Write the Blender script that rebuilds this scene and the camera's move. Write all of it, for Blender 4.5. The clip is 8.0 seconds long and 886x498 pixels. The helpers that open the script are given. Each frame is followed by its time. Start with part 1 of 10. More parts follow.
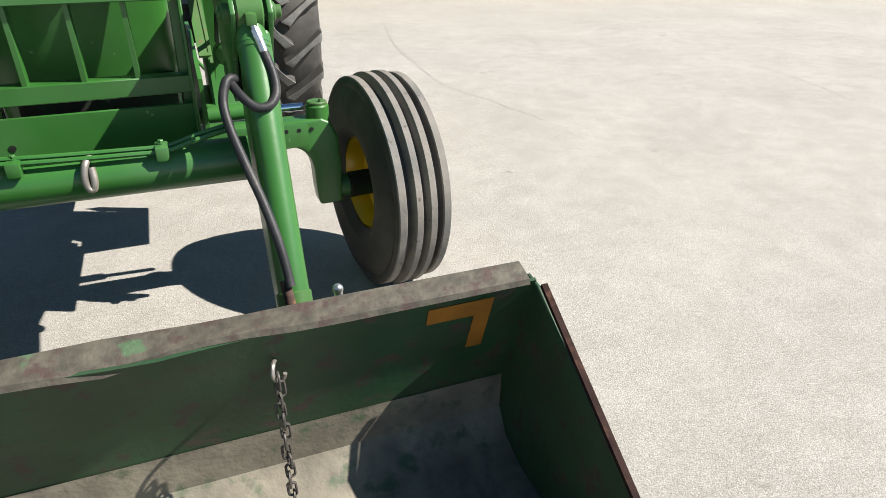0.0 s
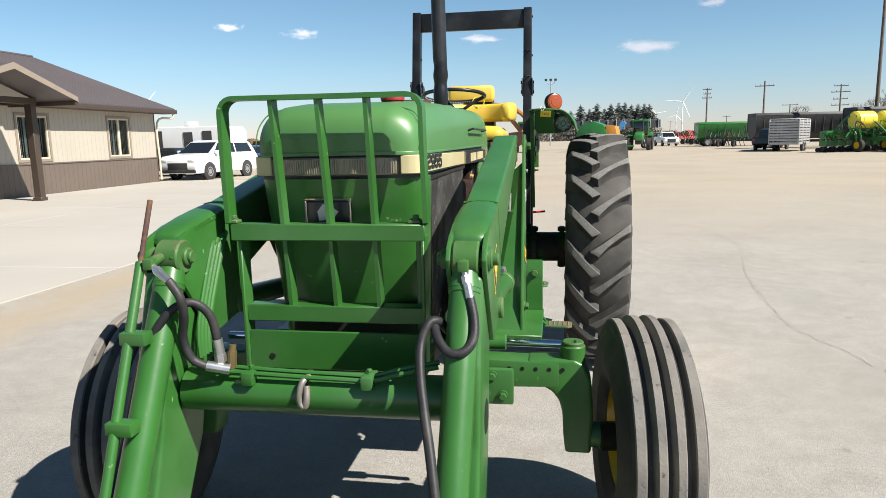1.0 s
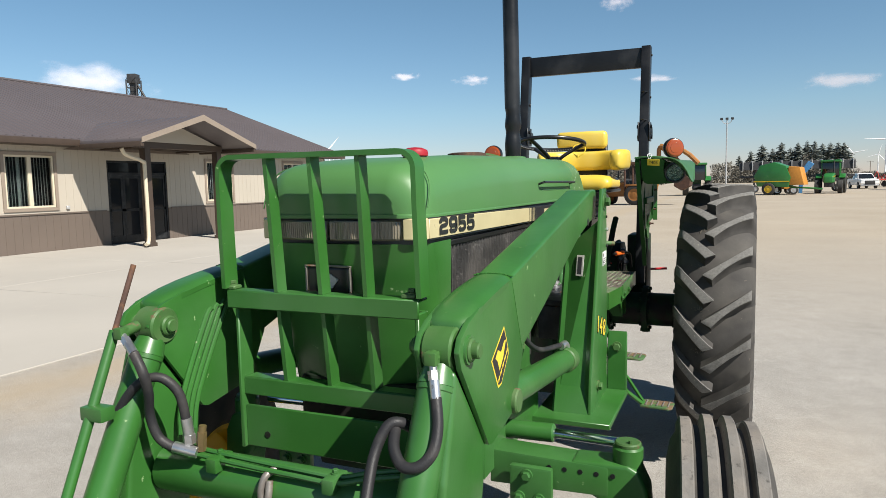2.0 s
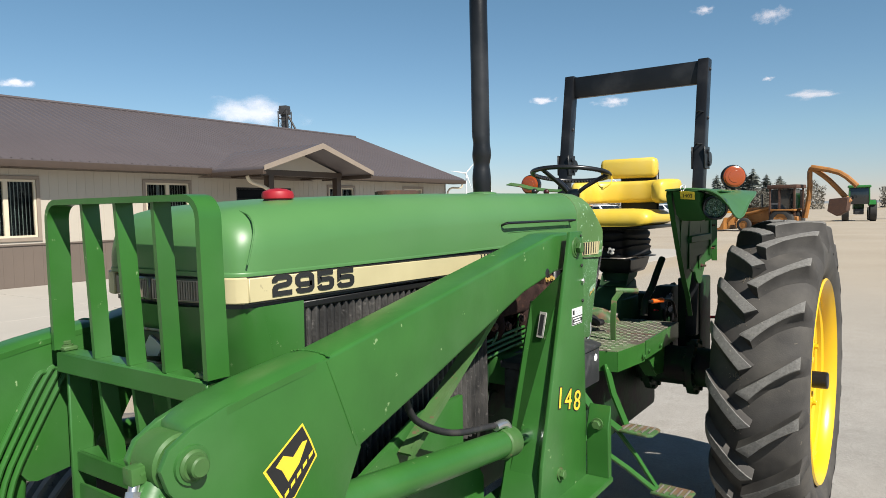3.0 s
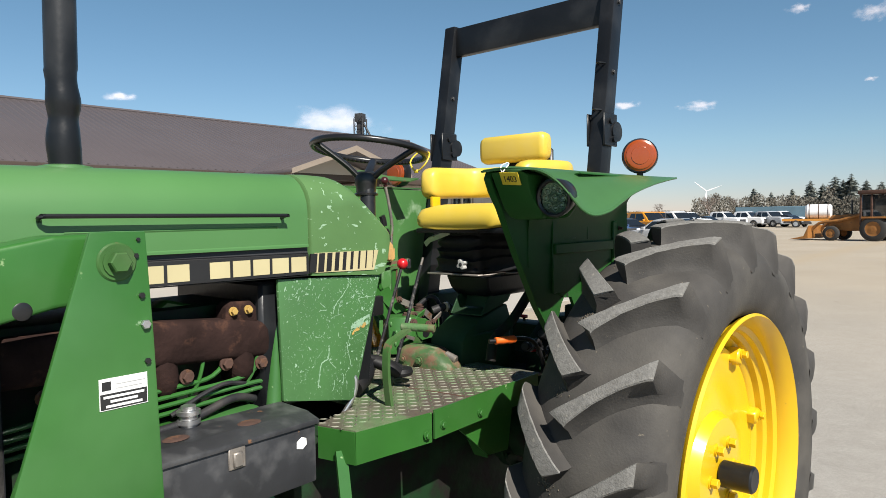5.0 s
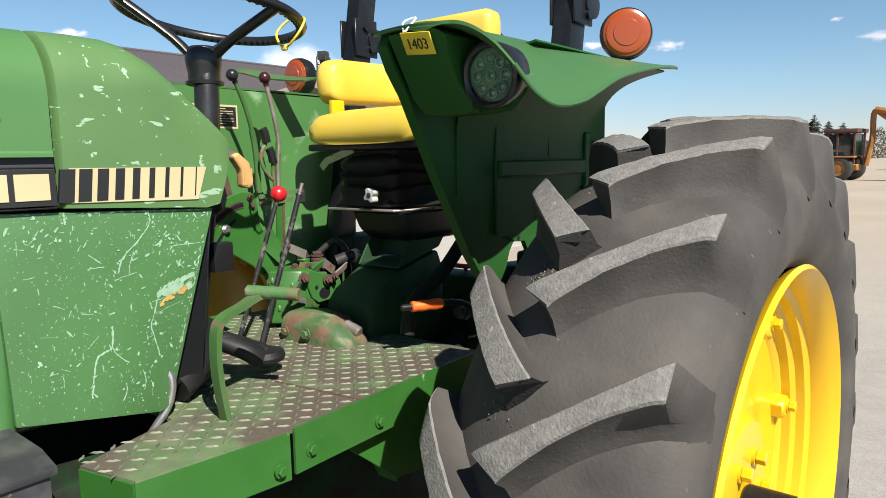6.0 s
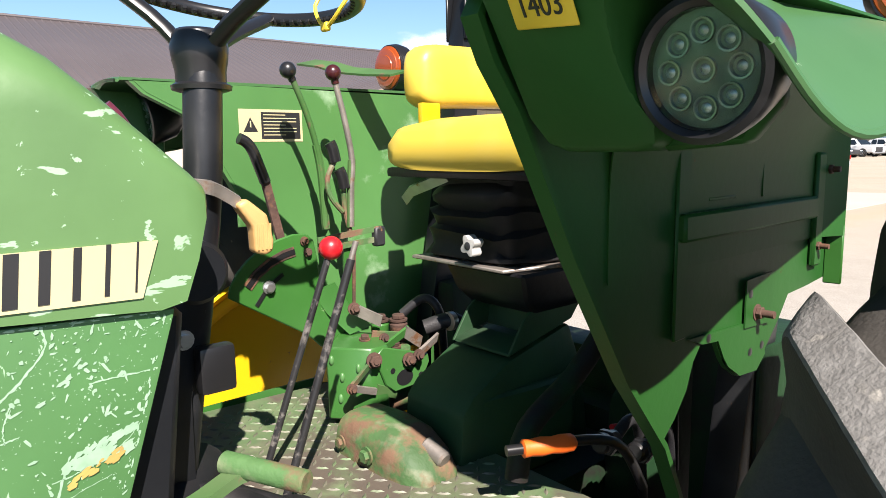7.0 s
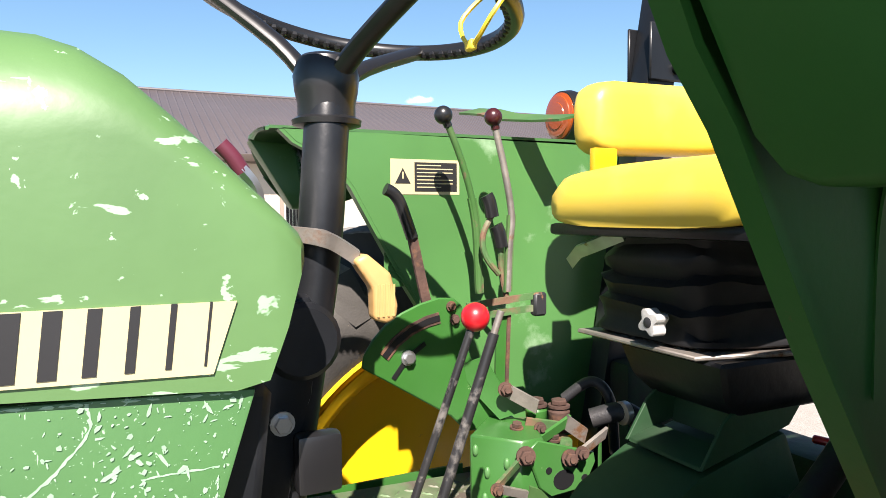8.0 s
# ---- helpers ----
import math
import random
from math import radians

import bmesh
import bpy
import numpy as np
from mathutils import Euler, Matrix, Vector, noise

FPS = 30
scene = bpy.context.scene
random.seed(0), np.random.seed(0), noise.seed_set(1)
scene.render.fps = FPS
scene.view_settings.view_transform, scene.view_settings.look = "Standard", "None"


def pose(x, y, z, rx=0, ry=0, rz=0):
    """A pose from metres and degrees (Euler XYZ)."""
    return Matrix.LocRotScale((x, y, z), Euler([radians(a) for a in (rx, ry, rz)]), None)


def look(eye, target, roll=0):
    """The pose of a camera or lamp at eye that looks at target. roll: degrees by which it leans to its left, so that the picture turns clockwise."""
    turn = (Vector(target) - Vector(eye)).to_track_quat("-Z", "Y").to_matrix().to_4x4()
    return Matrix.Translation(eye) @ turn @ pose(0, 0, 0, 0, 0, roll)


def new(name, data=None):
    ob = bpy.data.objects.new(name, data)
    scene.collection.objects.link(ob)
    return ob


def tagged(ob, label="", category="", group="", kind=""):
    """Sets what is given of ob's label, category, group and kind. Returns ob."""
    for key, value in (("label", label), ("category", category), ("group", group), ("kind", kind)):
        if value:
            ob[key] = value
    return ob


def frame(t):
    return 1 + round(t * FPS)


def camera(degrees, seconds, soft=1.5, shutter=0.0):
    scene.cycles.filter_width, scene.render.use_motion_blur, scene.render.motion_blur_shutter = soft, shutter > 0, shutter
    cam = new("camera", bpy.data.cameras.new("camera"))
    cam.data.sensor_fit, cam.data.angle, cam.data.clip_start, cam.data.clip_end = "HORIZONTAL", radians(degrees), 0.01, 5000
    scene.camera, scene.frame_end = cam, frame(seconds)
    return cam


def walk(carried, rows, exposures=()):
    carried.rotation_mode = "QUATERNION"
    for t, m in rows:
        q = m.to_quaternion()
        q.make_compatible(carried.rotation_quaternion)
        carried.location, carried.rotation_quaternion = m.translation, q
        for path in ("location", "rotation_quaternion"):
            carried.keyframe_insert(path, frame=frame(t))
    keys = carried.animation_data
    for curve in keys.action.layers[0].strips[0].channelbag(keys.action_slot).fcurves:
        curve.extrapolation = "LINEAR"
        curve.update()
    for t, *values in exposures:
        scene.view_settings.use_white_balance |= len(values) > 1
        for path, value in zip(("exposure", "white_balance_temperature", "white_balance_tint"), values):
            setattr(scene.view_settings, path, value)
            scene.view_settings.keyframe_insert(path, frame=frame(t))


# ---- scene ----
cam = camera(66.4, 8.0, soft=0.7)
PATH = [
    (0, (0.245, -5.078, 1.529), (0.907, -3.423, 0.621), 0.2),
    (0.2, (0.375, -5.032, 1.552), (0.962, -3.246, 0.865), -0.2),
    (0.5, (0.458, -4.954, 1.555), (0.72, -3.033, 1.066), -1.0),
    (0.7, (0.550, -4.944, 1.566), (0.540, -2.990, 1.141), -1.2),
    (1, (0.696, -4.918, 1.592), (0.372, -2.971, 1.271), -1.2),
    (1.5, (0.892, -4.805, 1.596), (0.3, -2.911, 1.343), -1.3),
    (2, (1.055, -4.501, 1.638), (0.27, -2.671, 1.447), -1.2),
    (2.2, (1.158, -4.366, 1.653), (0.328, -2.554, 1.487), -1.2),
    (3.3, (1.587, -3.573, 1.698), (0.354, -2.002, 1.599), -1.0),
    (3.5, (1.627, -3.419, 1.703), (0.347, -1.885, 1.614), -0.9),
    (4, (1.779, -3.01, 1.68), (0.417, -1.547, 1.606), -0.8),
    (4.5, (1.85, -2.569, 1.661), (0.488, -1.107, 1.582), -0.9),
    (5, (1.818, -2.145, 1.62), (0.501, -0.642, 1.53), -0.9),
    (5.2, (1.795, -1.981, 1.574), (0.543, -0.425, 1.469), -0.8),
    (6.3, (1.269, -1.254, 1.529), (0.009, 0.267, 1.215), -0.8),
    (6.5, (1.175, -1.144, 1.556), (-0.155, 0.315, 1.237), -1.1),
    (7, (1.029, -0.931, 1.618), (-0.48, 0.348, 1.324), -1.0),
    (7.5, (0.953, -0.837, 1.605), (-0.749, 0.2, 1.435), -0.5),
    (8, (0.871, -0.786, 1.597), (-0.932, 0.073, 1.497), -0.4),
]
walk(cam, [(t, look(eye, target, roll)) for t, eye, target, roll in PATH],
     exposures=[(0.0, 1.20, 6500, 10), (0.5, 0.97, 6500, 10), (1.0, 0.93, 6500, 10), (2.0, 0.70, 6500, 10), (3.3, 0.66, 6500, 10), (5.0, 0.66, 6500, 10), (5.6, 0.76, 6520, 11),
                (6.4, 1.05, 6580, 13), (7.0, 1.38, 6640, 16), (7.5, 1.44, 6640, 17), (8.0, 1.52, 6640, 17)])

# ---- light ----
SUN = Vector((0.91, -0.41, 1.0)).normalized()
world = bpy.data.worlds.new("sky")
scene.world = world
world.use_nodes = True
wn = world.node_tree.nodes
sky = wn.new("ShaderNodeTexSky")
sky.sky_type = "NISHITA"
sky.sun_disc = False
sky.sun_elevation = math.asin(SUN.z)
sky.sun_rotation = math.atan2(SUN.x, SUN.y)
sky.air_density, sky.dust_density, sky.ozone_density = 1.0, 0.0, 1.3
wn["Background"].inputs[1].default_value = 0.053
# white haze at the horizon, azure above it, deep blue overhead
up = wn.new("ShaderNodeTexCoord")
alt = wn.new("ShaderNodeSeparateXYZ")
world.node_tree.links.new(up.outputs["Generated"], alt.inputs[0])
grade = wn.new("ShaderNodeValToRGB")
while len(grade.color_ramp.elements) < 5:
    grade.color_ramp.elements.new(0.5)
for e, (p, c) in zip(grade.color_ramp.elements, ((0.0, (0.84, 0.85, 1.14)), (0.10, (0.90, 1.07, 1.20)), (0.34, (0.90, 1.17, 1.18)), (0.7, (0.42, 0.56, 0.62)), (1.0, (0.34, 0.46, 0.54)))):
    e.position, e.color = p, (*c, 1)
world.node_tree.links.new(alt.outputs[2], grade.inputs[0])
tint = wn.new("ShaderNodeMixRGB")
tint.blend_type, tint.inputs[0].default_value = "MULTIPLY", 1.0
world.node_tree.links.new(sky.outputs[0], tint.inputs[1])
world.node_tree.links.new(grade.outputs[0], tint.inputs[2])
world.node_tree.links.new(tint.outputs[0], wn["Background"].inputs[0])
sun = new("sun", bpy.data.lights.new("sun", "SUN"))
sun.data.energy, sun.data.angle, sun.data.color = 5.0, radians(0.5), (1.0, 0.95, 0.87)
sun.matrix_world = look(SUN * 60, (0, 0, 0))


# ---- materials ----
def mat(name, base, rough=0.5, metal=0.0, var=0.12, scale=5.0, bump=0.15, bump_scale=90.0, spots=None, spot_scale=9.0,
        spot_lo=0.62, spot_hi=0.68, spot_rough=None, dust=None, coat=0.0, per_object=0.0, detail=6.0, bump_dist=0.004):
    """A painted or bare surface: base colour in two scales of variation, spots of another colour with a shape of their own, fine relief."""
    m = bpy.data.materials.new(name)
    m.use_nodes = True
    nt = m.node_tree
    n, l = nt.nodes, nt.links
    b = n["Principled BSDF"]
    tc = n.new("ShaderNodeTexCoord")
    big = n.new("ShaderNodeTexNoise")
    big.inputs["Scale"].default_value, big.inputs["Detail"].default_value = scale, detail
    l.new(tc.outputs["Object"], big.inputs["Vector"])
    ramp = n.new("ShaderNodeValToRGB")
    e = ramp.color_ramp.elements
    e[0].position, e[1].position = 0.3, 0.72
    e[0].color = (*[max(0.0, c * (1 - var)) for c in base], 1)
    e[1].color = (*[min(1.0, c * (1 + var)) for c in base], 1)
    l.new(big.outputs["Fac"], ramp.inputs[0])
    col = ramp.outputs[0]
    b.inputs["Roughness"].default_value, b.inputs["Metallic"].default_value = rough, metal
    rough_in = None
    if dust:
        nz = n.new("ShaderNodeTexNoise")
        nz.inputs["Scale"].default_value, nz.inputs["Detail"].default_value = dust[1], 8
        l.new(tc.outputs["Object"], nz.inputs["Vector"])
        r2 = n.new("ShaderNodeValToRGB")
        r2.color_ramp.elements[0].position, r2.color_ramp.elements[1].position = dust[2], dust[3]
        r2.color_ramp.elements[1].color = (dust[4],) * 3 + (1,)
        l.new(nz.outputs["Fac"], r2.inputs[0])
        mx = n.new("ShaderNodeMixRGB")
        mx.inputs[2].default_value = (*dust[0], 1)
        l.new(r2.outputs[0], mx.inputs[0])
        l.new(col, mx.inputs[1])
        col = mx.outputs[0]
    if spots:
        sp = n.new("ShaderNodeTexNoise")
        sp.inputs["Scale"].default_value, sp.inputs["Detail"].default_value = spot_scale, 9
        sp.inputs["Roughness"].default_value = 0.62
        l.new(tc.outputs["Object"], sp.inputs["Vector"])
        r3 = n.new("ShaderNodeValToRGB")
        r3.color_ramp.elements[0].position, r3.color_ramp.elements[1].position = spot_lo, spot_hi
        l.new(sp.outputs["Fac"], r3.inputs[0])
        mx = n.new("ShaderNodeMixRGB")
        mx.inputs[2].default_value = (*spots, 1)
        l.new(r3.outputs[0], mx.inputs[0])
        l.new(col, mx.inputs[1])
        col = mx.outputs[0]
        if spot_rough is not None:
            mr = n.new("ShaderNodeMapRange")
            mr.inputs[3].default_value, mr.inputs[4].default_value = rough, spot_rough
            l.new(r3.outputs[0], mr.inputs[0])
            l.new(mr.outputs[0], b.inputs["Roughness"])
    if per_object:
        oi = n.new("ShaderNodeObjectInfo")
        hsv = n.new("ShaderNodeHueSaturation")
        mr = n.new("ShaderNodeMapRange")
        mr.inputs[3].default_value, mr.inputs[4].default_value = 1 - per_object, 1 + per_object
        l.new(oi.outputs["Random"], mr.inputs[0])
        l.new(mr.outputs[0], hsv.inputs["Value"])
        l.new(col, hsv.inputs["Color"])
        col = hsv.outputs[0]
    l.new(col, b.inputs["Base Color"])
    b.inputs["Coat Weight"].default_value = coat
    b.inputs["Coat Roughness"].default_value = 0.12
    if bump:
        fine = n.new("ShaderNodeTexNoise")
        fine.inputs["Scale"].default_value, fine.inputs["Detail"].default_value = bump_scale, 4
        l.new(tc.outputs["Object"], fine.inputs["Vector"])
        bp = n.new("ShaderNodeBump")
        bp.inputs["Strength"].default_value, bp.inputs["Distance"].default_value = bump, bump_dist
        l.new(fine.outputs["Fac"], bp.inputs["Height"])
        l.new(bp.outputs[0], b.inputs["Normal"])
    return m


GREEN = (0.028, 0.118, 0.020)
green = mat("green_paint", GREEN, 0.36, var=0.14, scale=5, bump=0.10, bump_scale=38, spots=(0.19, 0.30, 0.13), spot_scale=26,
            spot_lo=0.68, spot_hi=0.71, spot_rough=0.7, dust=((0.085, 0.185, 0.078), 3.0, 0.46, 0.80, 0.46), coat=0.05)
green_hood = mat("sun_faded_green_paint", (0.066, 0.176, 0.054), 0.40, var=0.10, scale=2, bump=0.03, bump_scale=40,
                 spots=(0.20, 0.34, 0.19), spot_scale=14, spot_lo=0.72, spot_hi=0.74, dust=((0.10, 0.205, 0.088), 1.6, 0.42, 0.8, 0.5), coat=0.0)
green_worn = mat("worn_green_paint", (0.044, 0.120, 0.030), 0.5, var=0.22, scale=6, bump=0.12, bump_scale=70, spots=(0.13, 0.085, 0.05),
                 spot_scale=17, spot_lo=0.60, spot_hi=0.66, spot_rough=0.85, dust=((0.15, 0.17, 0.10), 5, 0.42, 0.78, 0.55))
# grimy green, its base lowered further to stand in for deep shade
green_dirty_shade = mat("greasy_shade_darkened_green_paint", (0.010, 0.034, 0.013), 0.6, var=0.3, scale=8, bump=0.3, bump_scale=45,
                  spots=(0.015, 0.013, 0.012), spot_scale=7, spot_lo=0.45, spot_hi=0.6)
# less faded paint, lowered further so its colour carries the inner shade
green_fresh_shade = mat("unfaded_shade_darkened_green_paint", (0.016, 0.076, 0.015), 0.45, var=0.16, scale=4, bump=0.08, bump_scale=60, spots=(0.09, 0.07, 0.035), spot_scale=14,
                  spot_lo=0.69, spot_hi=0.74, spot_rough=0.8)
yellow = mat("yellow_paint", (0.66, 0.41, 0.008), 0.32, var=0.05, scale=4, bump=0.02, spots=(0.32, 0.2, 0.04), spot_scale=16,
             spot_lo=0.70, spot_hi=0.74, coat=0.3)
vinyl = mat("yellow_vinyl", (0.62, 0.445, 0.05), 0.42, var=0.06, scale=3, bump=0.12, bump_scale=220, bump_dist=0.001,
            dust=((0.60, 0.48, 0.18), 5, 0.44, 0.80, 0.6))
rubber = mat("dusty_black_rubber", (0.052, 0.049, 0.046), 0.7, var=0.22, scale=7, bump=0.25, bump_scale=170,
             dust=((0.115, 0.106, 0.092), 6, 0.42, 0.78, 0.7), spots=(0.21, 0.18, 0.135), spot_scale=38, spot_lo=0.67, spot_hi=0.76)
lug_rubber = mat("worn_grey_lug_rubber", (0.165, 0.160, 0.150), 0.85, var=0.20, scale=90, bump=0.5, bump_scale=240, detail=12,
                 spots=(0.27, 0.255, 0.225), spot_scale=60, spot_lo=0.60, spot_hi=0.74, dust=((0.115, 0.108, 0.098), 30, 0.55, 0.78, 0.6))
mud = mat("dry_mud_crumbs", (0.17, 0.14, 0.10), 0.95, var=0.3, scale=300, bump=0.0, per_object=0.0)
front_rubber = mat("worn_front_tyre_rubber", (0.130, 0.124, 0.116), 0.8, var=0.25, scale=9, bump=0.45, bump_scale=80,
                   dust=((0.27, 0.23, 0.19), 6, 0.4, 0.75, 0.6), spots=(0.06, 0.055, 0.05), spot_scale=30, spot_lo=0.60, spot_hi=0.68)
black = mat("black_paint", (0.010, 0.011, 0.013), 0.36, var=0.3, scale=5, bump=0.12, bump_scale=70, spots=(0.11, 0.06, 0.035),
            spot_scale=10, spot_lo=0.70, spot_hi=0.74, dust=((0.10, 0.10, 0.10), 5, 0.5, 0.85, 0.3))
black_worn = mat("weathered_black_box_paint", (0.026, 0.027, 0.030), 0.5, var=0.4, scale=6, bump=0.2, bump_scale=50, spots=(0.20, 0.10, 0.05),
                 spot_scale=16, spot_lo=0.67, spot_hi=0.70, dust=((0.20, 0.20, 0.20), 12, 0.5, 0.8, 0.4))
bellows_mat = mat("black_rubber_bellows", (0.009, 0.009, 0.010), 0.55, var=0.3, scale=8, bump=0.1, dust=((0.12, 0.11, 0.1), 7, 0.5, 0.85, 0.35))
hose_mat = mat("hydraulic_hose_rubber", (0.022, 0.022, 0.024), 0.5, var=0.2, scale=14, bump=0.2, bump_scale=260, dust=((0.14, 0.12, 0.10), 14, 0.5, 0.85, 0.35))
zinc = mat("zinc_fittings", (0.60, 0.60, 0.60), 0.32, metal=0.9, var=0.2, scale=25, bump=0.1, spots=(0.35, 0.25, 0.15), spot_scale=50, spot_lo=0.62, spot_hi=0.7)
chrome = mat("chrome_rod", (0.80, 0.82, 0.85), 0.12, metal=1.0, var=0.04, bump=0.0)
steel = mat("bare_worn_steel", (0.30, 0.27, 0.24), 0.45, metal=0.6, var=0.3, scale=18, bump=0.3, bump_scale=60, spots=(0.20, 0.10, 0.05),
            spot_scale=16, spot_lo=0.56, spot_hi=0.66, spot_rough=0.85)
rust_dark = mat("burnt_manifold_iron", (0.026, 0.014, 0.012), 0.9, var=0.4, scale=12, bump=0.6, bump_scale=80, spots=(0.065, 0.032, 0.022), spot_scale=22, spot_lo=0.55, spot_hi=0.68)
rust = mat("rusted_iron", (0.070, 0.036, 0.026), 0.85, var=0.4, scale=12, bump=0.6, bump_scale=80, spots=(0.13, 0.06, 0.03), spot_scale=22, spot_lo=0.52, spot_hi=0.64)
cap_red = mat("dull_red_cap", (0.30, 0.010, 0.018), 0.5, var=0.2, scale=14, bump=0.08)
red_paint = mat("red_paint", (0.50, 0.012, 0.018), 0.35, var=0.15, scale=20, bump=0.03, coat=0.3)
orange_grip = mat("orange_plastic_grip", (0.80, 0.135, 0.014), 0.5, var=0.1, scale=20, bump=0.1)
wood = mat("tan_plastic_handle", (0.48, 0.29, 0.11), 0.5, var=0.12, scale=14, bump=0.08, spots=(0.3, 0.2, 0.1), spot_scale=24, spot_lo=0.66, spot_hi=0.72)
cream = mat("cream_decal", (0.48, 0.42, 0.24), 0.45, var=0.07, scale=7, bump=0.02, spots=(0.35, 0.30, 0.18), spot_scale=22, spot_lo=0.69, spot_hi=0.72)
ink = mat("black_decal_ink", (0.016, 0.016, 0.017), 0.45, var=0.2, bump=0.02, spots=(0.25, 0.24, 0.2), spot_scale=60, spot_lo=0.72, spot_hi=0.75)
decal_yellow = mat("yellow_decal", (0.72, 0.52, 0.04), 0.45, var=0.08, bump=0.02)
white_decal = mat("white_decal", (0.72, 0.72, 0.70), 0.5, var=0.06, bump=0.02)
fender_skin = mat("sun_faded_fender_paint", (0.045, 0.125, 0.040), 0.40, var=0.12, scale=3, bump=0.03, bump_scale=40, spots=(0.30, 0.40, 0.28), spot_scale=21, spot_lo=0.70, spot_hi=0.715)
# far fender's rubbed, faded paint, with sunlight put into its brighter base
fender_lit_faded = mat("faded_rubbed_sunlit_green_paint", (0.058, 0.168, 0.045), 0.42, var=0.14, scale=3, bump=0.04, bump_scale=40, spots=(0.24, 0.36, 0.22), spot_scale=7, spot_lo=0.60, spot_hi=0.74)
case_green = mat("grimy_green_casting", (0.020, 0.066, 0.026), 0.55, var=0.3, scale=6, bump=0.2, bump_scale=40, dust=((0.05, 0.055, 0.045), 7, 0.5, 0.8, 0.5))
green_rusty = mat("rusty_green_casting", (0.055, 0.125, 0.040), 0.65, var=0.35, scale=9, bump=0.6, bump_scale=50, spots=(0.15, 0.085, 0.05), spot_scale=13, spot_lo=0.47, spot_hi=0.58,
                  spot_rough=0.85, dust=((0.28, 0.25, 0.18), 20, 0.55, 0.72, 0.6))
# green tint stands in for the reflections that haze the lens
lamp_reflector = mat("reflection_tinted_lamp_reflector", (0.15, 0.21, 0.185), 0.35, metal=0.5, var=0.25, scale=50, bump=0.1, bump_scale=90)
led_chrome = mat("dim_reflector", (0.36, 0.42, 0.40), 0.3, metal=0.9, var=0.2, scale=60, bump=0.05)
brass = mat("dull_brass", (0.16, 0.115, 0.05), 0.5, metal=0.5, var=0.3, scale=30, bump=0.1)
tan_bare = mat("bare_primer", (0.40, 0.26, 0.07), 0.7, var=0.2, scale=20, bump=0.1)
pleat_mat = mat("dusty_black_pleats", (0.040, 0.039, 0.038), 0.6, var=0.4, scale=9, bump=0.5, bump_scale=130, spots=(0.16, 0.15, 0.14), spot_scale=32, spot_lo=0.60, spot_hi=0.70, dust=((0.15, 0.14, 0.13), 7, 0.42, 0.72, 0.6))
plate_mat = mat("dull_alloy_plate", (0.42, 0.41, 0.38), 0.6, var=0.2, scale=30, bump=0.1)
knob_dark = mat("dark_red_knob", (0.045, 0.008, 0.010), 0.3, var=0.1, bump=0.0)
knob_black = mat("black_plastic_knob", (0.012, 0.012, 0.013), 0.32, var=0.1, bump=0.02)
grey_knob = mat("weathered_pale_plastic", (0.42, 0.42, 0.40), 0.6, var=0.25, scale=40, bump=0.2, bump_scale=120, spots=(0.15, 0.14, 0.13), spot_scale=60, spot_lo=0.6, spot_hi=0.66)
tape_mat = mat("orange_tape", (0.30, 0.12, 0.012), 0.6, var=0.2, scale=12, bump=0.1)


def glassy(name, col, rough=0.08, alpha_mix=0.0):
    m = bpy.data.materials.new(name)
    m.use_nodes = True
    b = m.node_tree.nodes["Principled BSDF"]
    b.inputs["Base Color"].default_value = (*col, 1)
    b.inputs["Roughness"].default_value = rough
    b.inputs["IOR"].default_value = 1.5
    b.inputs["Transmission Weight"].default_value = alpha_mix
    b.inputs["Coat Weight"].default_value = 0.6
    return m


for m, k in ((case_green, 0.2), (green_fresh_shade, 0.2), (black, 0.3), (bellows_mat, 0.3), (green_dirty_shade, 0.2), (green_worn, 0.3), (rubber, 0.2), (lug_rubber, 0.2), (hose_mat, 0.3), (rust_dark, 0.15)):
    m.node_tree.nodes["Principled BSDF"].inputs["Specular IOR Level"].default_value = k
lens_mat = glassy("ribbed_headlight_lens", (0.17, 0.15, 0.11), 0.18)
amber_mat = glassy("amber_lamp_lens", (0.30, 0.052, 0.006), 0.25)
lamp_glass = glassy("clear_lamp_glass", (0.80, 0.86, 0.82), 0.02, 1.0)
lamp_glass.node_tree.nodes["Principled BSDF"].inputs["Coat Weight"].default_value = 0.0
lamp_glass.node_tree.nodes["Principled BSDF"].inputs["IOR"].default_value = 1.25
window_glass = glassy("dark_window_glass", (0.012, 0.014, 0.017), 0.04)
window_glass.node_tree.nodes["Principled BSDF"].inputs["Coat Weight"].default_value = 0.0
window_glass.node_tree.nodes["Principled BSDF"].inputs["Specular IOR Level"].default_value = 0.25


SETS = {
    False: (((0, 0, 0), (1, 1, 1), 46, 0.65, 0.665), ((0.15, 0, 0), (1, 0.7, 2.4), 17, 0.66, 0.672), ((0, 0, 0), (1, 1, 1.6), 10, 0.685, 0.695)),
    True: (((0, 0, 0), (1, 1, 1), 150, 0.655, 0.67), ((0.9, 0, 0), (1, 3.2, 0.7), 60, 0.69, 0.70)),
}


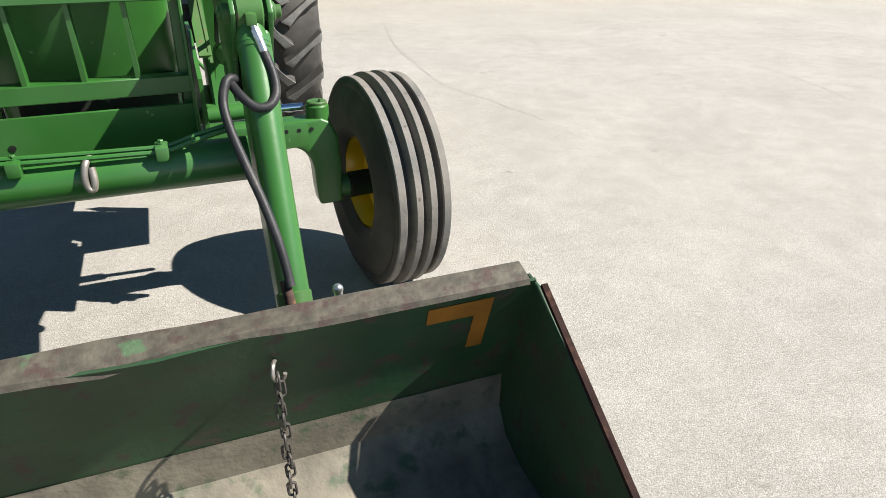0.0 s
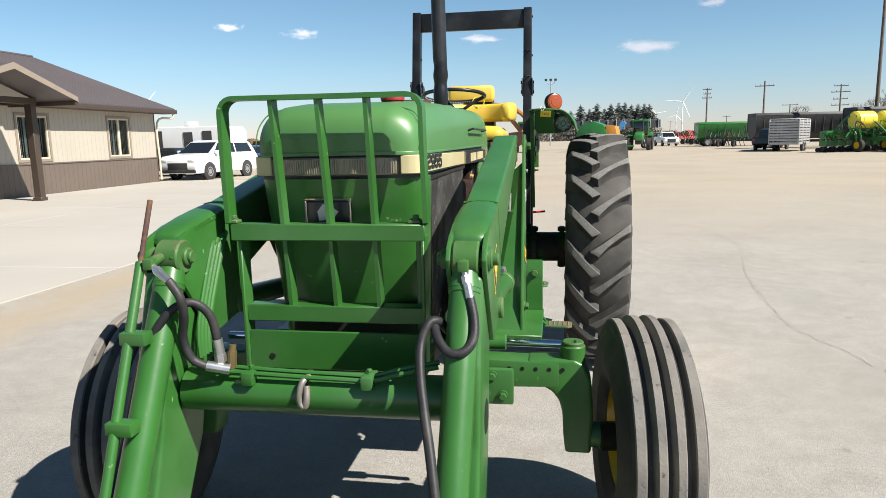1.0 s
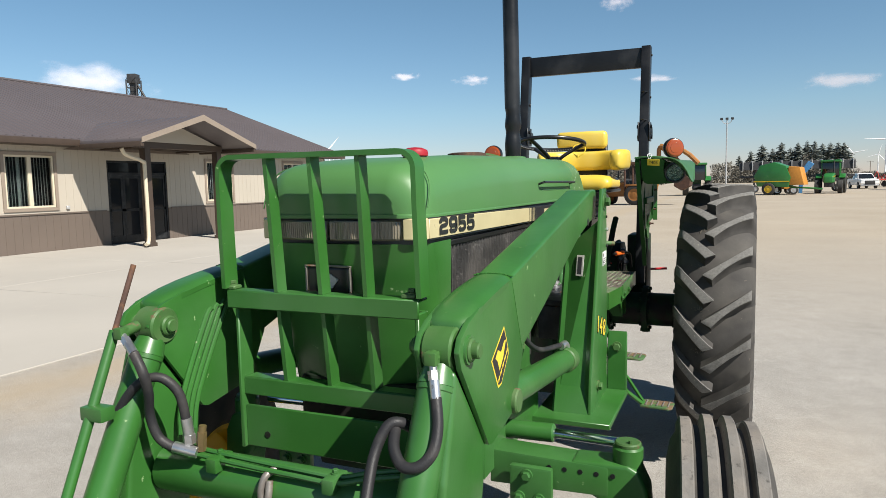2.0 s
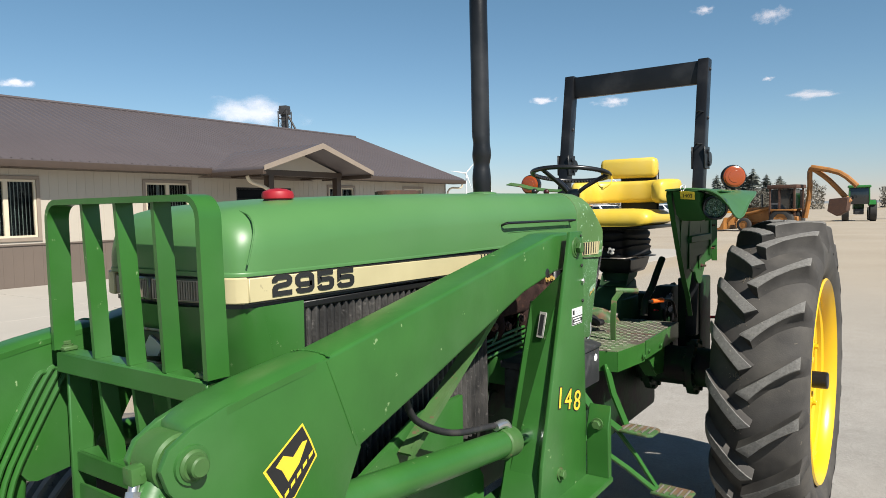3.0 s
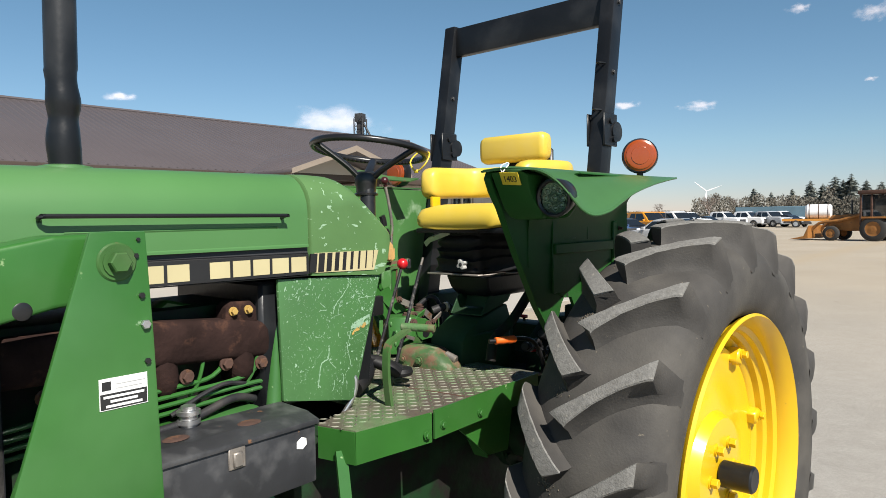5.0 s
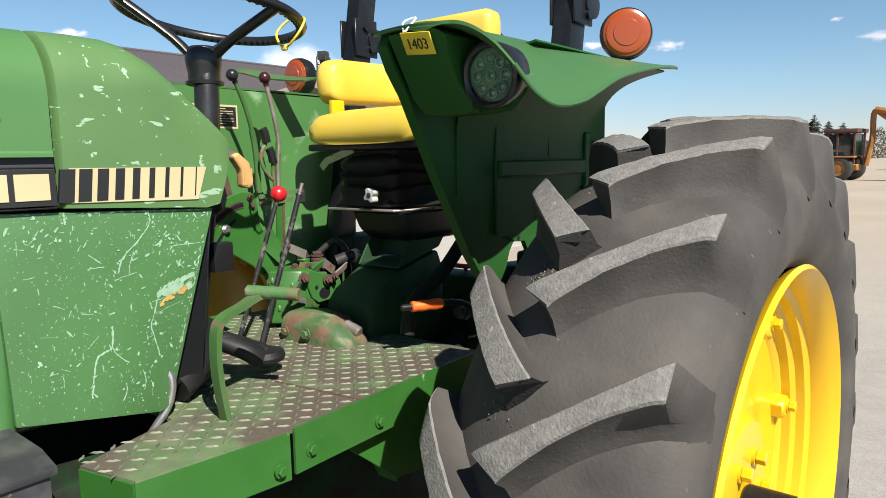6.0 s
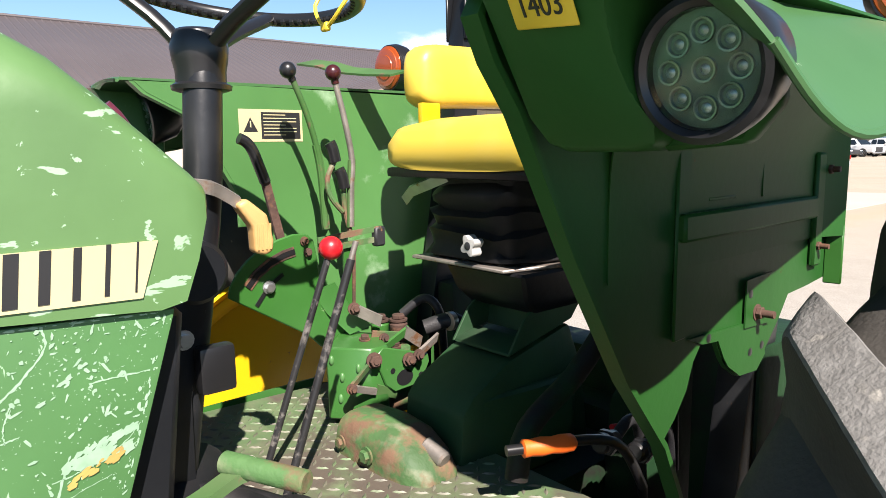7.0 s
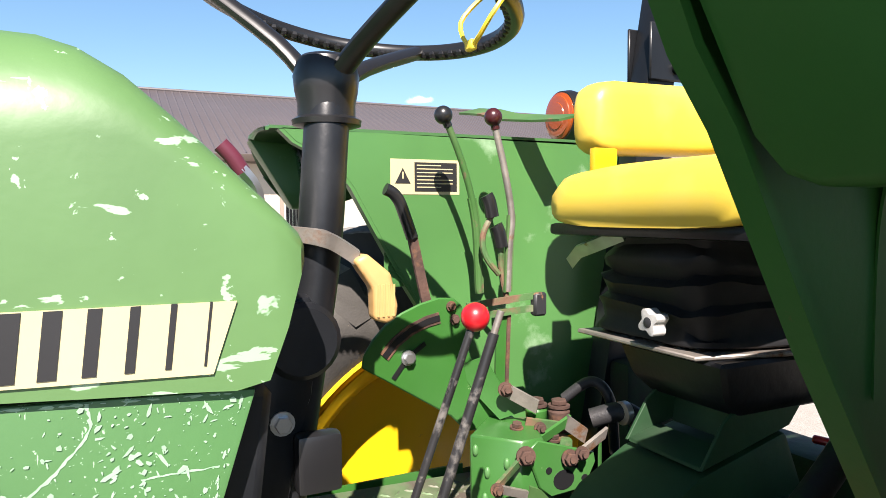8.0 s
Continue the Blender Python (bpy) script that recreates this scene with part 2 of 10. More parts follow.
def scratched(heavy):
    """Old green paint on the cowl, scraped through to pale undercoat in thin scratches and chips."""
    m = mat("badly_scratched_green_paint" if heavy else "chipped_green_paint", (0.060, 0.158, 0.052) if heavy else (0.082, 0.172, 0.058), 0.46, var=0.16, scale=4, bump=0.06, coat=0.05)
    nt = m.node_tree
    n, l = nt.nodes, nt.links
    b = n["Principled BSDF"]
    src = b.inputs["Base Color"].links[0].from_socket
    tc = n.new("ShaderNodeTexCoord")

    def mapped(rot, sc):
        mp = n.new("ShaderNodeMapping")
        mp.inputs["Rotation"].default_value = rot
        mp.inputs["Scale"].default_value = sc
        l.new(tc.outputs["Object"], mp.inputs["Vector"])
        return mp.outputs[0]

    masks = []
    for rot, sc, s, lo, hi in (SETS[heavy]):
        nz = n.new("ShaderNodeTexNoise")
        nz.inputs["Scale"].default_value, nz.inputs["Detail"].default_value, nz.inputs["Roughness"].default_value = s, 5, 0.55
        nz.inputs["Distortion"].default_value = 0.3
        l.new(mapped(rot, sc), nz.inputs["Vector"])
        r = n.new("ShaderNodeValToRGB")
        r.color_ramp.elements[0].position, r.color_ramp.elements[1].position = lo, hi
        l.new(nz.outputs["Fac"], r.inputs[0])
        masks.append(r.outputs[0])
    tot = masks[0]
    for k in masks[1:]:
        mx = n.new("ShaderNodeMath")
        mx.operation = "MAXIMUM"
        l.new(tot, mx.inputs[0])
        l.new(k, mx.inputs[1])
        tot = mx.outputs[0]
    mix = n.new("ShaderNodeMixRGB")
    mix.inputs[2].default_value = (0.27, 0.41, 0.27, 1)
    l.new(tot, mix.inputs[0])
    l.new(src, mix.inputs[1])
    l.new(mix.outputs[0], b.inputs["Base Color"])
    return m


chipped = scratched(False)
scratch = scratched(True)
concrete = mat("pale_concrete_apron", (0.375, 0.35, 0.31), 0.85, var=0.06, scale=0.35, bump=0.25, bump_scale=70, spots=(0.40, 0.37, 0.32), spot_scale=1.1,
               spot_lo=0.6, spot_hi=0.75)
siding_tan = mat("tan_metal_siding", (0.40, 0.36, 0.30), 0.5, var=0.03, scale=0.8, bump=0.03)
siding_brown = mat("brown_metal_siding", (0.125, 0.098, 0.080), 0.5, var=0.06, scale=0.8, bump=0.03)
roof_brown = mat("brown_metal_roof", (0.088, 0.075, 0.077), 0.42, var=0.05, scale=0.6, bump=0.02)
rake_brown = mat("taupe_rake_board", (0.24, 0.195, 0.155), 0.5, var=0.05, bump=0.02)
trim_brown = mat("dark_brown_trim", (0.055, 0.038, 0.028), 0.5, var=0.08, bump=0.03)
frame_tan = mat("beige_window_frame", (0.55, 0.48, 0.36), 0.45, var=0.04, bump=0.02)
blind_mat = mat("vertical_blinds", (0.50, 0.52, 0.46), 0.7, var=0.05, bump=0.02)
white_paint = mat("white_vehicle_paint", (0.78, 0.78, 0.78), 0.3, var=0.03, scale=1, bump=0.0, coat=0.5)
dark_metal = mat("dark_machinery_metal", (0.03, 0.03, 0.032), 0.55, var=0.3, scale=2, bump=0.1)
grey_metal = mat("weathered_grey_metal", (0.42, 0.42, 0.42), 0.45, metal=0.3, var=0.15, scale=1.5, bump=0.05)
pole_wood = mat("weathered_pole_wood", (0.13, 0.105, 0.085), 0.9, var=0.2, scale=3, bump=0.2)
case_yellow = mat("worn_construction_yellow", (0.30, 0.125, 0.028), 0.6, var=0.25, scale=2, bump=0.05, spots=(0.13, 0.07, 0.04), spot_scale=2.5, spot_lo=0.56, spot_hi=0.66)
orange_far = mat("orange_machine_paint", (0.50, 0.21, 0.03), 0.45, var=0.1, bump=0.02)
tank_yellow = mat("yellow_poly_tank", (0.72, 0.60, 0.06), 0.45, var=0.06, bump=0.02)
blue_far = mat("blue_sheet", (0.05, 0.19, 0.40), 0.5, var=0.1, bump=0.02)
# needles lightened, the far ones most: haze of distance put into the colour
needle_hazed = mat("hazed_pine_needles", (0.185, 0.200, 0.172), 0.9, var=0.3, scale=0.4, bump=0.0)
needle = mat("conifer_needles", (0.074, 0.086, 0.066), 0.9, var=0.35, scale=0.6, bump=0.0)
bark = mat("bare_bark", (0.13, 0.10, 0.08), 0.95, var=0.2, scale=1.5, bump=0.1)
twigs = mat("bare_twigs", (0.17, 0.135, 0.115), 0.95, var=0.2, scale=0.8, bump=0.0)
turbine_white = mat("white_turbine_paint", (0.75, 0.77, 0.80), 0.5, var=0.02, bump=0.0)


# ---- mesh helpers ----
AX = {"x": (1, 2, 0), "y": (0, 2, 1), "z": (0, 1, 2)}


def v3(axis, a, b, c):
    p = [0.0, 0.0, 0.0]
    i, j, k = AX[axis]
    p[i], p[j], p[k] = a, b, c
    return Vector(p)


def bevel(bm, faces, w, seg=2):
    if w > 0:
        edges = list({e for f in faces for e in f.edges})
        bmesh.ops.bevel(bm, geom=edges, offset=w, segments=seg, affect="EDGES", profile=0.6, clamp_overlap=True)


def box(bm, x0, x1, y0, y1, z0, z1, bev=0.0, seg=2, m=None):
    vs = [bm.verts.new((x, y, z)) for x in (x0, x1) for y in (y0, y1) for z in (z0, z1)]
    if m is not None:
        for v in vs:
            v.co = m @ v.co
    fs = [bm.faces.new([vs[i] for i in q]) for q in ((0, 1, 3, 2), (4, 6, 7, 5), (0, 4, 5, 1), (2, 3, 7, 6), (0, 2, 6, 4), (1, 5, 7, 3))]
    bevel(bm, fs, bev, seg)
    return bm


def prism(bm, pts, axis, a, b, bev=0.0, seg=2):
    """A polygon in the plane across axis, given thickness from a to b."""
    lo = [bm.verts.new(v3(axis, p[0], p[1], a)) for p in pts]
    hi = [bm.verts.new(v3(axis, p[0], p[1], b)) for p in pts]
    fs = [bm.faces.new(lo), bm.faces.new(hi[::-1])]
    for i in range(len(pts)):
        j = (i + 1) % len(pts)
        fs.append(bm.faces.new((lo[i], hi[i], hi[j], lo[j])))
    bmesh.ops.recalc_face_normals(bm, faces=fs)
    bevel(bm, fs, bev, seg)
    return bm


def ring(bm, c, u, v, r, seg, r2=None):
    r2 = r if r2 is None else r2
    return [bm.verts.new(c + u * (r * math.cos(2 * math.pi * i / seg)) + v * (r2 * math.sin(2 * math.pi * i / seg))) for i in range(seg)]


def skin(bm, rings, closed_ends=True, loop=False):
    fs = []
    n = len(rings[0])
    pairs = list(zip(rings, rings[1:])) + ([(rings[-1], rings[0])] if loop else [])
    for a, b in pairs:
        for i in range(n):
            j = (i + 1) % n
            fs.append(bm.faces.new((a[i], a[j], b[j], b[i])))
    if closed_ends and not loop:
        fs.append(bm.faces.new(rings[0][::-1]))
        fs.append(bm.faces.new(rings[-1]))
    bmesh.ops.recalc_face_normals(bm, faces=fs)
    return fs


def basis(d):
    d = Vector(d).normalized()
    u = d.cross(Vector((0, 0, 1)) if abs(d.z) < 0.9 else Vector((1, 0, 0))).normalized()
    return u, d.cross(u).normalized()


def rod(bm, p0, p1, r0, r1=None, seg=16, chamfer=0.0):
    p0, p1 = Vector(p0), Vector(p1)
    r1 = r0 if r1 is None else r1
    u, v = basis(p1 - p0)
    d = (p1 - p0).normalized()
    if chamfer:
        rs = [ring(bm, p0, u, v, r0 - chamfer, seg), ring(bm, p0 + d * chamfer, u, v, r0, seg),
              ring(bm, p1 - d * chamfer, u, v, r1, seg), ring(bm, p1, u, v, r1 - chamfer, seg)]
    else:
        rs = [ring(bm, p0, u, v, r0, seg), ring(bm, p1, u, v, r1, seg)]
    skin(bm, rs)
    return bm


def smooth_path(pts, k=6):
    pts = [Vector(p) for p in pts]
    out = []
    for i in range(len(pts) - 1):
        a, b = pts[i], pts[i + 1]
        p, q = pts[max(0, i - 1)], pts[min(len(pts) - 1, i + 2)]
        for s in range(k):
            t = s / k
            out.append(0.5 * ((2 * a) + (b - p) * t + (2 * p - 5 * a + 4 * b - q) * t * t + (3 * a - p - 3 * b + q) * t ** 3))
    return out + [pts[-1]]


def tube(bm, pts, r, seg=10, k=6, closed=False, r2=None):
    """A round bar or hose along a smooth path."""
    path = smooth_path(list(pts) + ([pts[0]] if closed else []), k) if k > 1 else [Vector(p) for p in pts]
    if closed:
        path = path[:-1]
    n = len(path)
    rs = []
    u = None
    for i, p in enumerate(path):
        d = (path[(i + 1) % n] - path[i - 1]) if closed else (path[min(n - 1, i + 1)] - path[max(0, i - 1)])
        d.normalize()
        if u is None:
            u, v = basis(d)
        else:
            u = (u - d * u.dot(d)).normalized()
            v = d.cross(u).normalized()
        rs.append(ring(bm, p, u, v, r, seg, r2))
    skin(bm, rs, loop=closed)
    return bm


def strap(bm, pts, side, w, th, k=1):
    """Flat bar of width w along side and thickness th, bent along a path."""
    path = smooth_path(pts, k) if k > 1 else [Vector(p) for p in pts]
    side = Vector(side).normalized()
    rs = []
    for i, p in enumerate(path):
        d = path[min(len(path) - 1, i + 1)] - path[max(0, i - 1)]
        nrm = d.cross(side).normalized()
        a, b = side * (w / 2), nrm * (th / 2)
        rs.append([bm.verts.new(q) for q in (p + a + b, p - a + b, p - a - b, p + a - b)])
    skin(bm, rs)
    return bm


def lathe(bm, prof, c, axis="x", seg=48, closed=True):
    """Turns a profile of (place along the axis, radius) round an axis through c."""
    c = Vector(c)
    i, j, k = AX[axis]
    rs = []
    for a, r in prof:
        o = v3(axis, 0, 0, a) + c
        rs.append([bm.verts.new(o + v3(axis, r * math.cos(2 * math.pi * s / seg), r * math.sin(2 * math.pi * s / seg), 0)) for s in range(seg)])
    skin(bm, rs, closed_ends=closed)
    return bm


def ball(bm, c, r, sx=1, sy=1, sz=1, u=16, v=10):
    m = Matrix.Translation(c) @ Matrix.Diagonal((r * sx, r * sy, r * sz, 1))
    bmesh.ops.create_uvsphere(bm, u_segments=u, v_segments=v, radius=1, matrix=m)
    return bm


def hexbolt(bm, c, d, r, h, washer=True):
    c, d = Vector(c), Vector(d).normalized()
    if washer:
        rod(bm, c, c + d * h * 0.3, r * 1.35, seg=14)
    rod(bm, c + d * (h * 0.3 if washer else 0), c + d * h, r, seg=6, chamfer=r * 0.12)
    return bm


def loft(bm, sections, cap=True):
    rs = [[bm.verts.new(p) for p in s] for s in sections]
    return skin(bm, rs, closed_ends=cap)


def B():
    return bmesh.new()


def finish(name, bm, material, angle=38):
    me = bpy.data.meshes.new(name)
    bm.to_mesh(me)
    bm.free()
    for p in me.polygons:
        p.use_smooth = True
    me.set_sharp_from_angle(angle=radians(angle))
    me.materials.append(material)
    return me


def part(name, bm, material, parent, label="", angle=38):
    ob = new(name, finish(name, bm, material, angle))
    ob.parent = parent
    return tagged(ob, label)


def thing(name, label, category, at=(0, 0, 0), turn=0.0, group="", kind=""):
    ob = new(name)
    ob.empty_display_size = 0.2
    ob.matrix_basis = pose(*at, 0, 0, turn)
    return tagged(ob, label, category, group, kind)


def solo(name, bm, material, label, category="", group="", kind="", angle=38):
    return tagged(new(name, finish(name, bm, material, angle)), label, category, group, kind)


def words(name, text, size, depth, m, material, parent, shear=0.0, stretch=1.0, bold=0.0):
    """Lettering in the built-in font as a thin solid mesh."""
    cu = bpy.data.curves.new(name, "FONT")
    cu.body, cu.size, cu.extrude, cu.align_x, cu.align_y, cu.shear, cu.offset = text, size, depth, "CENTER", "CENTER", shear, bold
    tmp = bpy.data.objects.new(name, cu)
    scene.collection.objects.link(tmp)
    dg = bpy.context.evaluated_depsgraph_get()
    me = bpy.data.meshes.new_from_object(tmp.evaluated_get(dg))
    bpy.data.objects.remove(tmp)
    me.name = name
    me.transform(m @ Matrix.Diagonal((stretch, 1, 1, 1)))
    me.materials.clear()
    me.materials.append(material)
    ob = new(name, me)
    ob.parent = parent
    return ob


# ---- ground ----
def ground_material():
    m = bpy.data.materials.new("pale_worn_pavement")
    m.use_nodes = True
    nt = m.node_tree
    n, l = nt.nodes, nt.links
    b = n["Principled BSDF"]
    b.inputs["Roughness"].default_value = 0.9
    tc = n.new("ShaderNodeTexCoord")

    def noise(s, d=6, r=0.55):
        t = n.new("ShaderNodeTexNoise")
        t.inputs["Scale"].default_value, t.inputs["Detail"].default_value, t.inputs["Roughness"].default_value = s, d, r
        l.new(tc.outputs["Object"], t.inputs["Vector"])
        return t.outputs["Fac"]

    def ramp(src, lo, hi, c0, c1):
        r = n.new("ShaderNodeValToRGB")
        r.color_ramp.elements[0].position, r.color_ramp.elements[1].position = lo, hi
        r.color_ramp.elements[0].color, r.color_ramp.elements[1].color = (*c0, 1), (*c1, 1)
        l.new(src, r.inputs[0])
        return r.outputs[0]

    def mix(f, a, c, mode="MIX"):
        x = n.new("ShaderNodeMixRGB")
        x.blend_type = mode
        for s, k in ((f, 0), (a, 1), (c, 2)):
            if hasattr(s, "links"):
                l.new(s, x.inputs[k])
            elif isinstance(s, float):
                x.inputs[k].default_value = s
            else:
                x.inputs[k].default_value = (*s, 1)
        return x.outputs[0]

    grey = ramp(noise(0.9), 0.3, 0.7, (0.325, 0.312, 0.29), (0.39, 0.373, 0.348))
    grain = ramp(noise(170, 6, 0.85), 0.42, 0.58, (0.45, 0.44, 0.43), (1.28, 1.27, 1.25))
    grey = mix(0.75, grey, grain, "MULTIPLY")
    grit = ramp(noise(48, 4, 0.7), 0.36, 0.62, (0.72, 0.71, 0.69), (1.12, 1.115, 1.10))
    grey = mix(0.5, grey, grit, "MULTIPLY")
    patch = ramp(noise(6, 5, 0.6), 0.32, 0.66, (0.88, 0.87, 0.85), (1.06, 1.06, 1.06))
    grey = mix(0.8, grey, patch, "MULTIPLY")
    dirt = ramp(noise(0.25), 0.3, 0.7, (0.325, 0.278, 0.213), (0.385, 0.333, 0.265))
    sep = n.new("ShaderNodeSeparateXYZ")
    l.new(tc.outputs["Object"], sep.inputs[0])
    far = n.new("ShaderNodeMath")
    far.operation = "MULTIPLY_ADD"
    l.new(noise(0.12, 5), far.inputs[0])
    far.inputs[1].default_value = 14.0
    l.new(sep.outputs[1], far.inputs[2])
    rng = n.new("ShaderNodeMapRange")
    rng.inputs[1].default_value, rng.inputs[2].default_value = 8.0, 24.0
    l.new(far.outputs[0], rng.inputs[0])
    dirt = mix(0.6, dirt, grit, "MULTIPLY")
    col = mix(rng.outputs[0], grey, dirt)
    # tan grit swept along the edge of the office apron
    off = n.new("ShaderNodeMath")
    off.operation = "ADD"
    l.new(sep.outputs[0], off.inputs[0])
    off.inputs[1].default_value = 4.3
    wid = n.new("ShaderNodeMath")
    wid.operation = "ABSOLUTE"
    l.new(off.outputs[0], wid.inputs[0])
    wob = n.new("ShaderNodeMath")
    wob.operation = "MULTIPLY_ADD"
    l.new(noise(0.8, 6), wob.inputs[0])
    wob.inputs[1].default_value = 1.6
    l.new(wid.outputs[0], wob.inputs[2])
    gr = n.new("ShaderNodeMapRange")
    gr.inputs[1].default_value, gr.inputs[2].default_value, gr.inputs[3].default_value, gr.inputs[4].default_value = 0.9, 1.6, 0.75, 0.0
    l.new(wob.outputs[0], gr.inputs[0])
    col = mix(gr.outputs[0], col, (0.345, 0.28, 0.195))
    stain = ramp(noise(0.5, 8), 0.60, 0.72, (0, 0, 0), (0.4, 0.4, 0.4))
    col = mix(stain, col, (0.245, 0.23, 0.205))
    drops = ramp(noise(2.6, 3, 0.5), 0.715, 0.745, (0, 0, 0), (0.45, 0.45, 0.45))
    col = mix(drops, col, (0.16, 0.13, 0.10))
    l.new(col, b.inputs["Base Color"])
    bp = n.new("ShaderNodeBump")
    bp.inputs["Strength"].default_value, bp.inputs["Distance"].default_value = 0.6, 0.008
    l.new(noise(140, 4, 0.75), bp.inputs["Height"])
    l.new(bp.outputs[0], b.inputs["Normal"])
    return m


bm = B()
vs = [bm.verts.new(p) for p in ((-2500, -2500, 0), (2500, -2500, 0), (2500, 2500, 0), (-2500, 2500, 0))]
bm.faces.new(vs)
solo("ground", bm, ground_material(), "pale worn pavement turning to tan gravel further out", "ground", kind="structure")
# dark hairline cracks in the pavement
crack_mat = mat("dirt_filled_crack", (0.305, 0.29, 0.265), 0.9, var=0.3, scale=3, bump=0.1)
rc = random.Random(21)
bm = B()
for line, wide in (([(3.39, 5.5), (2.86, 3.1), (2.72, 2.0), (2.63, 0.95), (2.78, 0.3), (2.95, -0.5)], 0.026), ([(1.2, 7.9), (2.07, 7.8), (3.06, 7.55), (3.29, 5.7), (3.33, 4.25), (3.98, 4.1), (4.7, 4.03)], 0.022),
                   ([(1.3, 4.16), (1.88, 4.18), (2.6, 4.02), (3.33, 4.25)], 0.018)):
    prev = None
    path = smooth_path([(x, y, 0.004) for x, y in line], 30)
    for k, p in enumerate(path):
        d = (path[min(k + 1, len(path) - 1)] - path[max(k - 1, 0)]).normalized()
        w = Vector((-d.y, d.x, 0)) * (wide * 0.22 * rc.uniform(0.0, 1.0))
        p = p + Vector((rc.uniform(-1, 1), rc.uniform(-1, 1), 0)) * 0.028
        cur = (bm.verts.new(p + w), bm.verts.new(p - w))
        if prev:
            bm.faces.new((prev[0], prev[1], cur[1], cur[0]))
        prev = cur
solo("pavement_cracks", bm, crack_mat, "dirt-filled hairline cracks across the pale pavement", "cracks", kind="structure")
# concrete apron along the office
bm = B()
for k in range(12):
    box(bm, -16.3, -10.64, -25 + 4 * k, -21.015 + 4 * k, -0.05, 0.012, 0.004, 1)
    box(bm, -10.625, -4.95, -25 + 4 * k, -21.015 + 4 * k, -0.05, 0.012, 0.004, 1)
solo("pavement", bm, concrete, "pale concrete apron slabs in front of the office", "pavement", kind="structure")


def crack(pts, w):
    rng = random.Random(len(pts) * 7 + int(pts[0][0] * 10))
    path = smooth_path([(x, y, 0.004) for x, y in pts], 14)
    b = B()
    prev = None
    for i, p in enumerate(path):
        d = (path[min(i + 1, len(path) - 1)] - path[max(0, i - 1)]).normalized()
        s = Vector((-d.y, d.x, 0)) * (w * rng.uniform(0.4, 1.2))
        q = p + Vector((rng.uniform(-1, 1), rng.uniform(-1, 1), 0)) * w * 4
        cur = (b.verts.new(q + s), b.verts.new(q - s))
        if prev:
            b.faces.new((prev[0], prev[1], cur[1], cur[0]))
        prev = cur
    return b


crack_mat = mat("dark_crack", (0.31, 0.295, 0.265), 0.95, var=0.2, bump=0.0)
for pts, w in (([(6.3, 1.15), (6.08, 0.41), (5.96, -0.35), (5.72, -1.13)], 0.003),
               ([(0.85, 4.6), (2.2, 4.2), (3.3, 4.4), (5.1, 4.95)], 0.003)):
    solo("pavement_crack", crack(pts, w), crack_mat, "thin dark crack in the pavement", "crack", kind="structure")


# ---- office building ----
WX, WE, WS = -16.3, 22.25, -30.0
office = thing("office_building", "long tan and brown metal-sided office with a brown metal gable roof", "building", (0, 0, 0), kind="")
WINS = [(2.95, 4.33, 1.22, 2.64), (7.25, 8.65, 1.22, 2.64), (14.6, 15.95, 1.2, 2.62), (19.15, 20.45, 1.18, 2.64), (-2.6, -1.2, 1.22, 2.64),
        (-8.0, -6.6, 1.22, 2.64)]
DOOR = (10.4, 12.75, 0.0, 2.56)


def holed(bm, y0, y1, z0, z1, holes, xa, xb):
    ys = sorted({y0, y1, *[min(max(h[i], y0), y1) for h in holes for i in (0, 1)]})
    for a, c in zip(ys, ys[1:]):
        zs = sorted({z0, z1, *[min(max(h[i], z0), z1) for h in holes if h[0] <= a and h[1] >= c for i in (2, 3)]})
        for p, q in zip(zs, zs[1:]):
            mid = (p + q) / 2
            if not any(h[0] <= a and h[1] >= c and h[2] < mid < h[3] for h in holes):
                box(bm, xa, xb, a, c, p, q)


bm = B()
holed(bm, WS, WE, 1.05, 2.95, WINS + [DOOR], WX - 0.18, WX)
wall = part("wall", bm, siding_tan, office, "tan ribbed metal siding")
bm = B()
holed(bm, WS, WE, 0.0, 1.047, [DOOR], WX - 0.18, WX)
part("wainscot", bm, siding_brown, office, "brown ribbed metal wainscot")
ribs, ribs2 = B(), B()
y = WS + 0.15
while y < WE:
    inside = [h for h in WINS + [DOOR] if h[0] - 0.08 < y < h[1] + 0.08]
    top0 = 1.06
    if not inside:
        box(ribs, WX, WX + 0.006, y - 0.014, y + 0.014, 1.06, 2.9)
    else:
        box(ribs, WX, WX + 0.006, y - 0.014, y + 0.014, inside[0][3] + 0.1, 2.9)
    if not (DOOR[0] - 0.08 < y < DOOR[1] + 0.08):
        box(ribs2, WX, WX + 0.006, y - 0.014, y + 0.014, 0.02, 1.03)
    y += 0.2286 if y > -6 else 0.6
tagged(part("siding_ribs", ribs, siding_tan, office), kind="stuff")
tagged(part("wainscot_ribs", ribs2, siding_brown, office), kind="stuff")
bm = B()
box(bm, WX, WX + 0.03, WS, 10.3, 1.03, 1.07)
box(bm, WX, WX + 0.03, 12.85, WE, 1.03, 1.07)
box(bm, WX - 0.02, WX + 0.03, WE, WE + 0.03, 0, 2.95)
part("trim", bm, siding_brown, office)
bm = B()
box(bm, -28.5, WX - 0.18, WE - 0.18, WE, 0, 2.95)
prism(bm, [(-28.5, 2.95), (WX - 0.0, 2.95), (-22.4, 5.3)], "y", WE - 0.18, WE)
box(bm, -28.5, WX - 0.18, WS, WS + 0.18, 0, 2.95)
prism(bm, [(-28.5, 2.95), (WX - 0.0, 2.95), (-22.4, 5.3)], "y", WS, WS + 0.18)
box(bm, -28.68, -28.5, WS, WE, 0, 2.95)
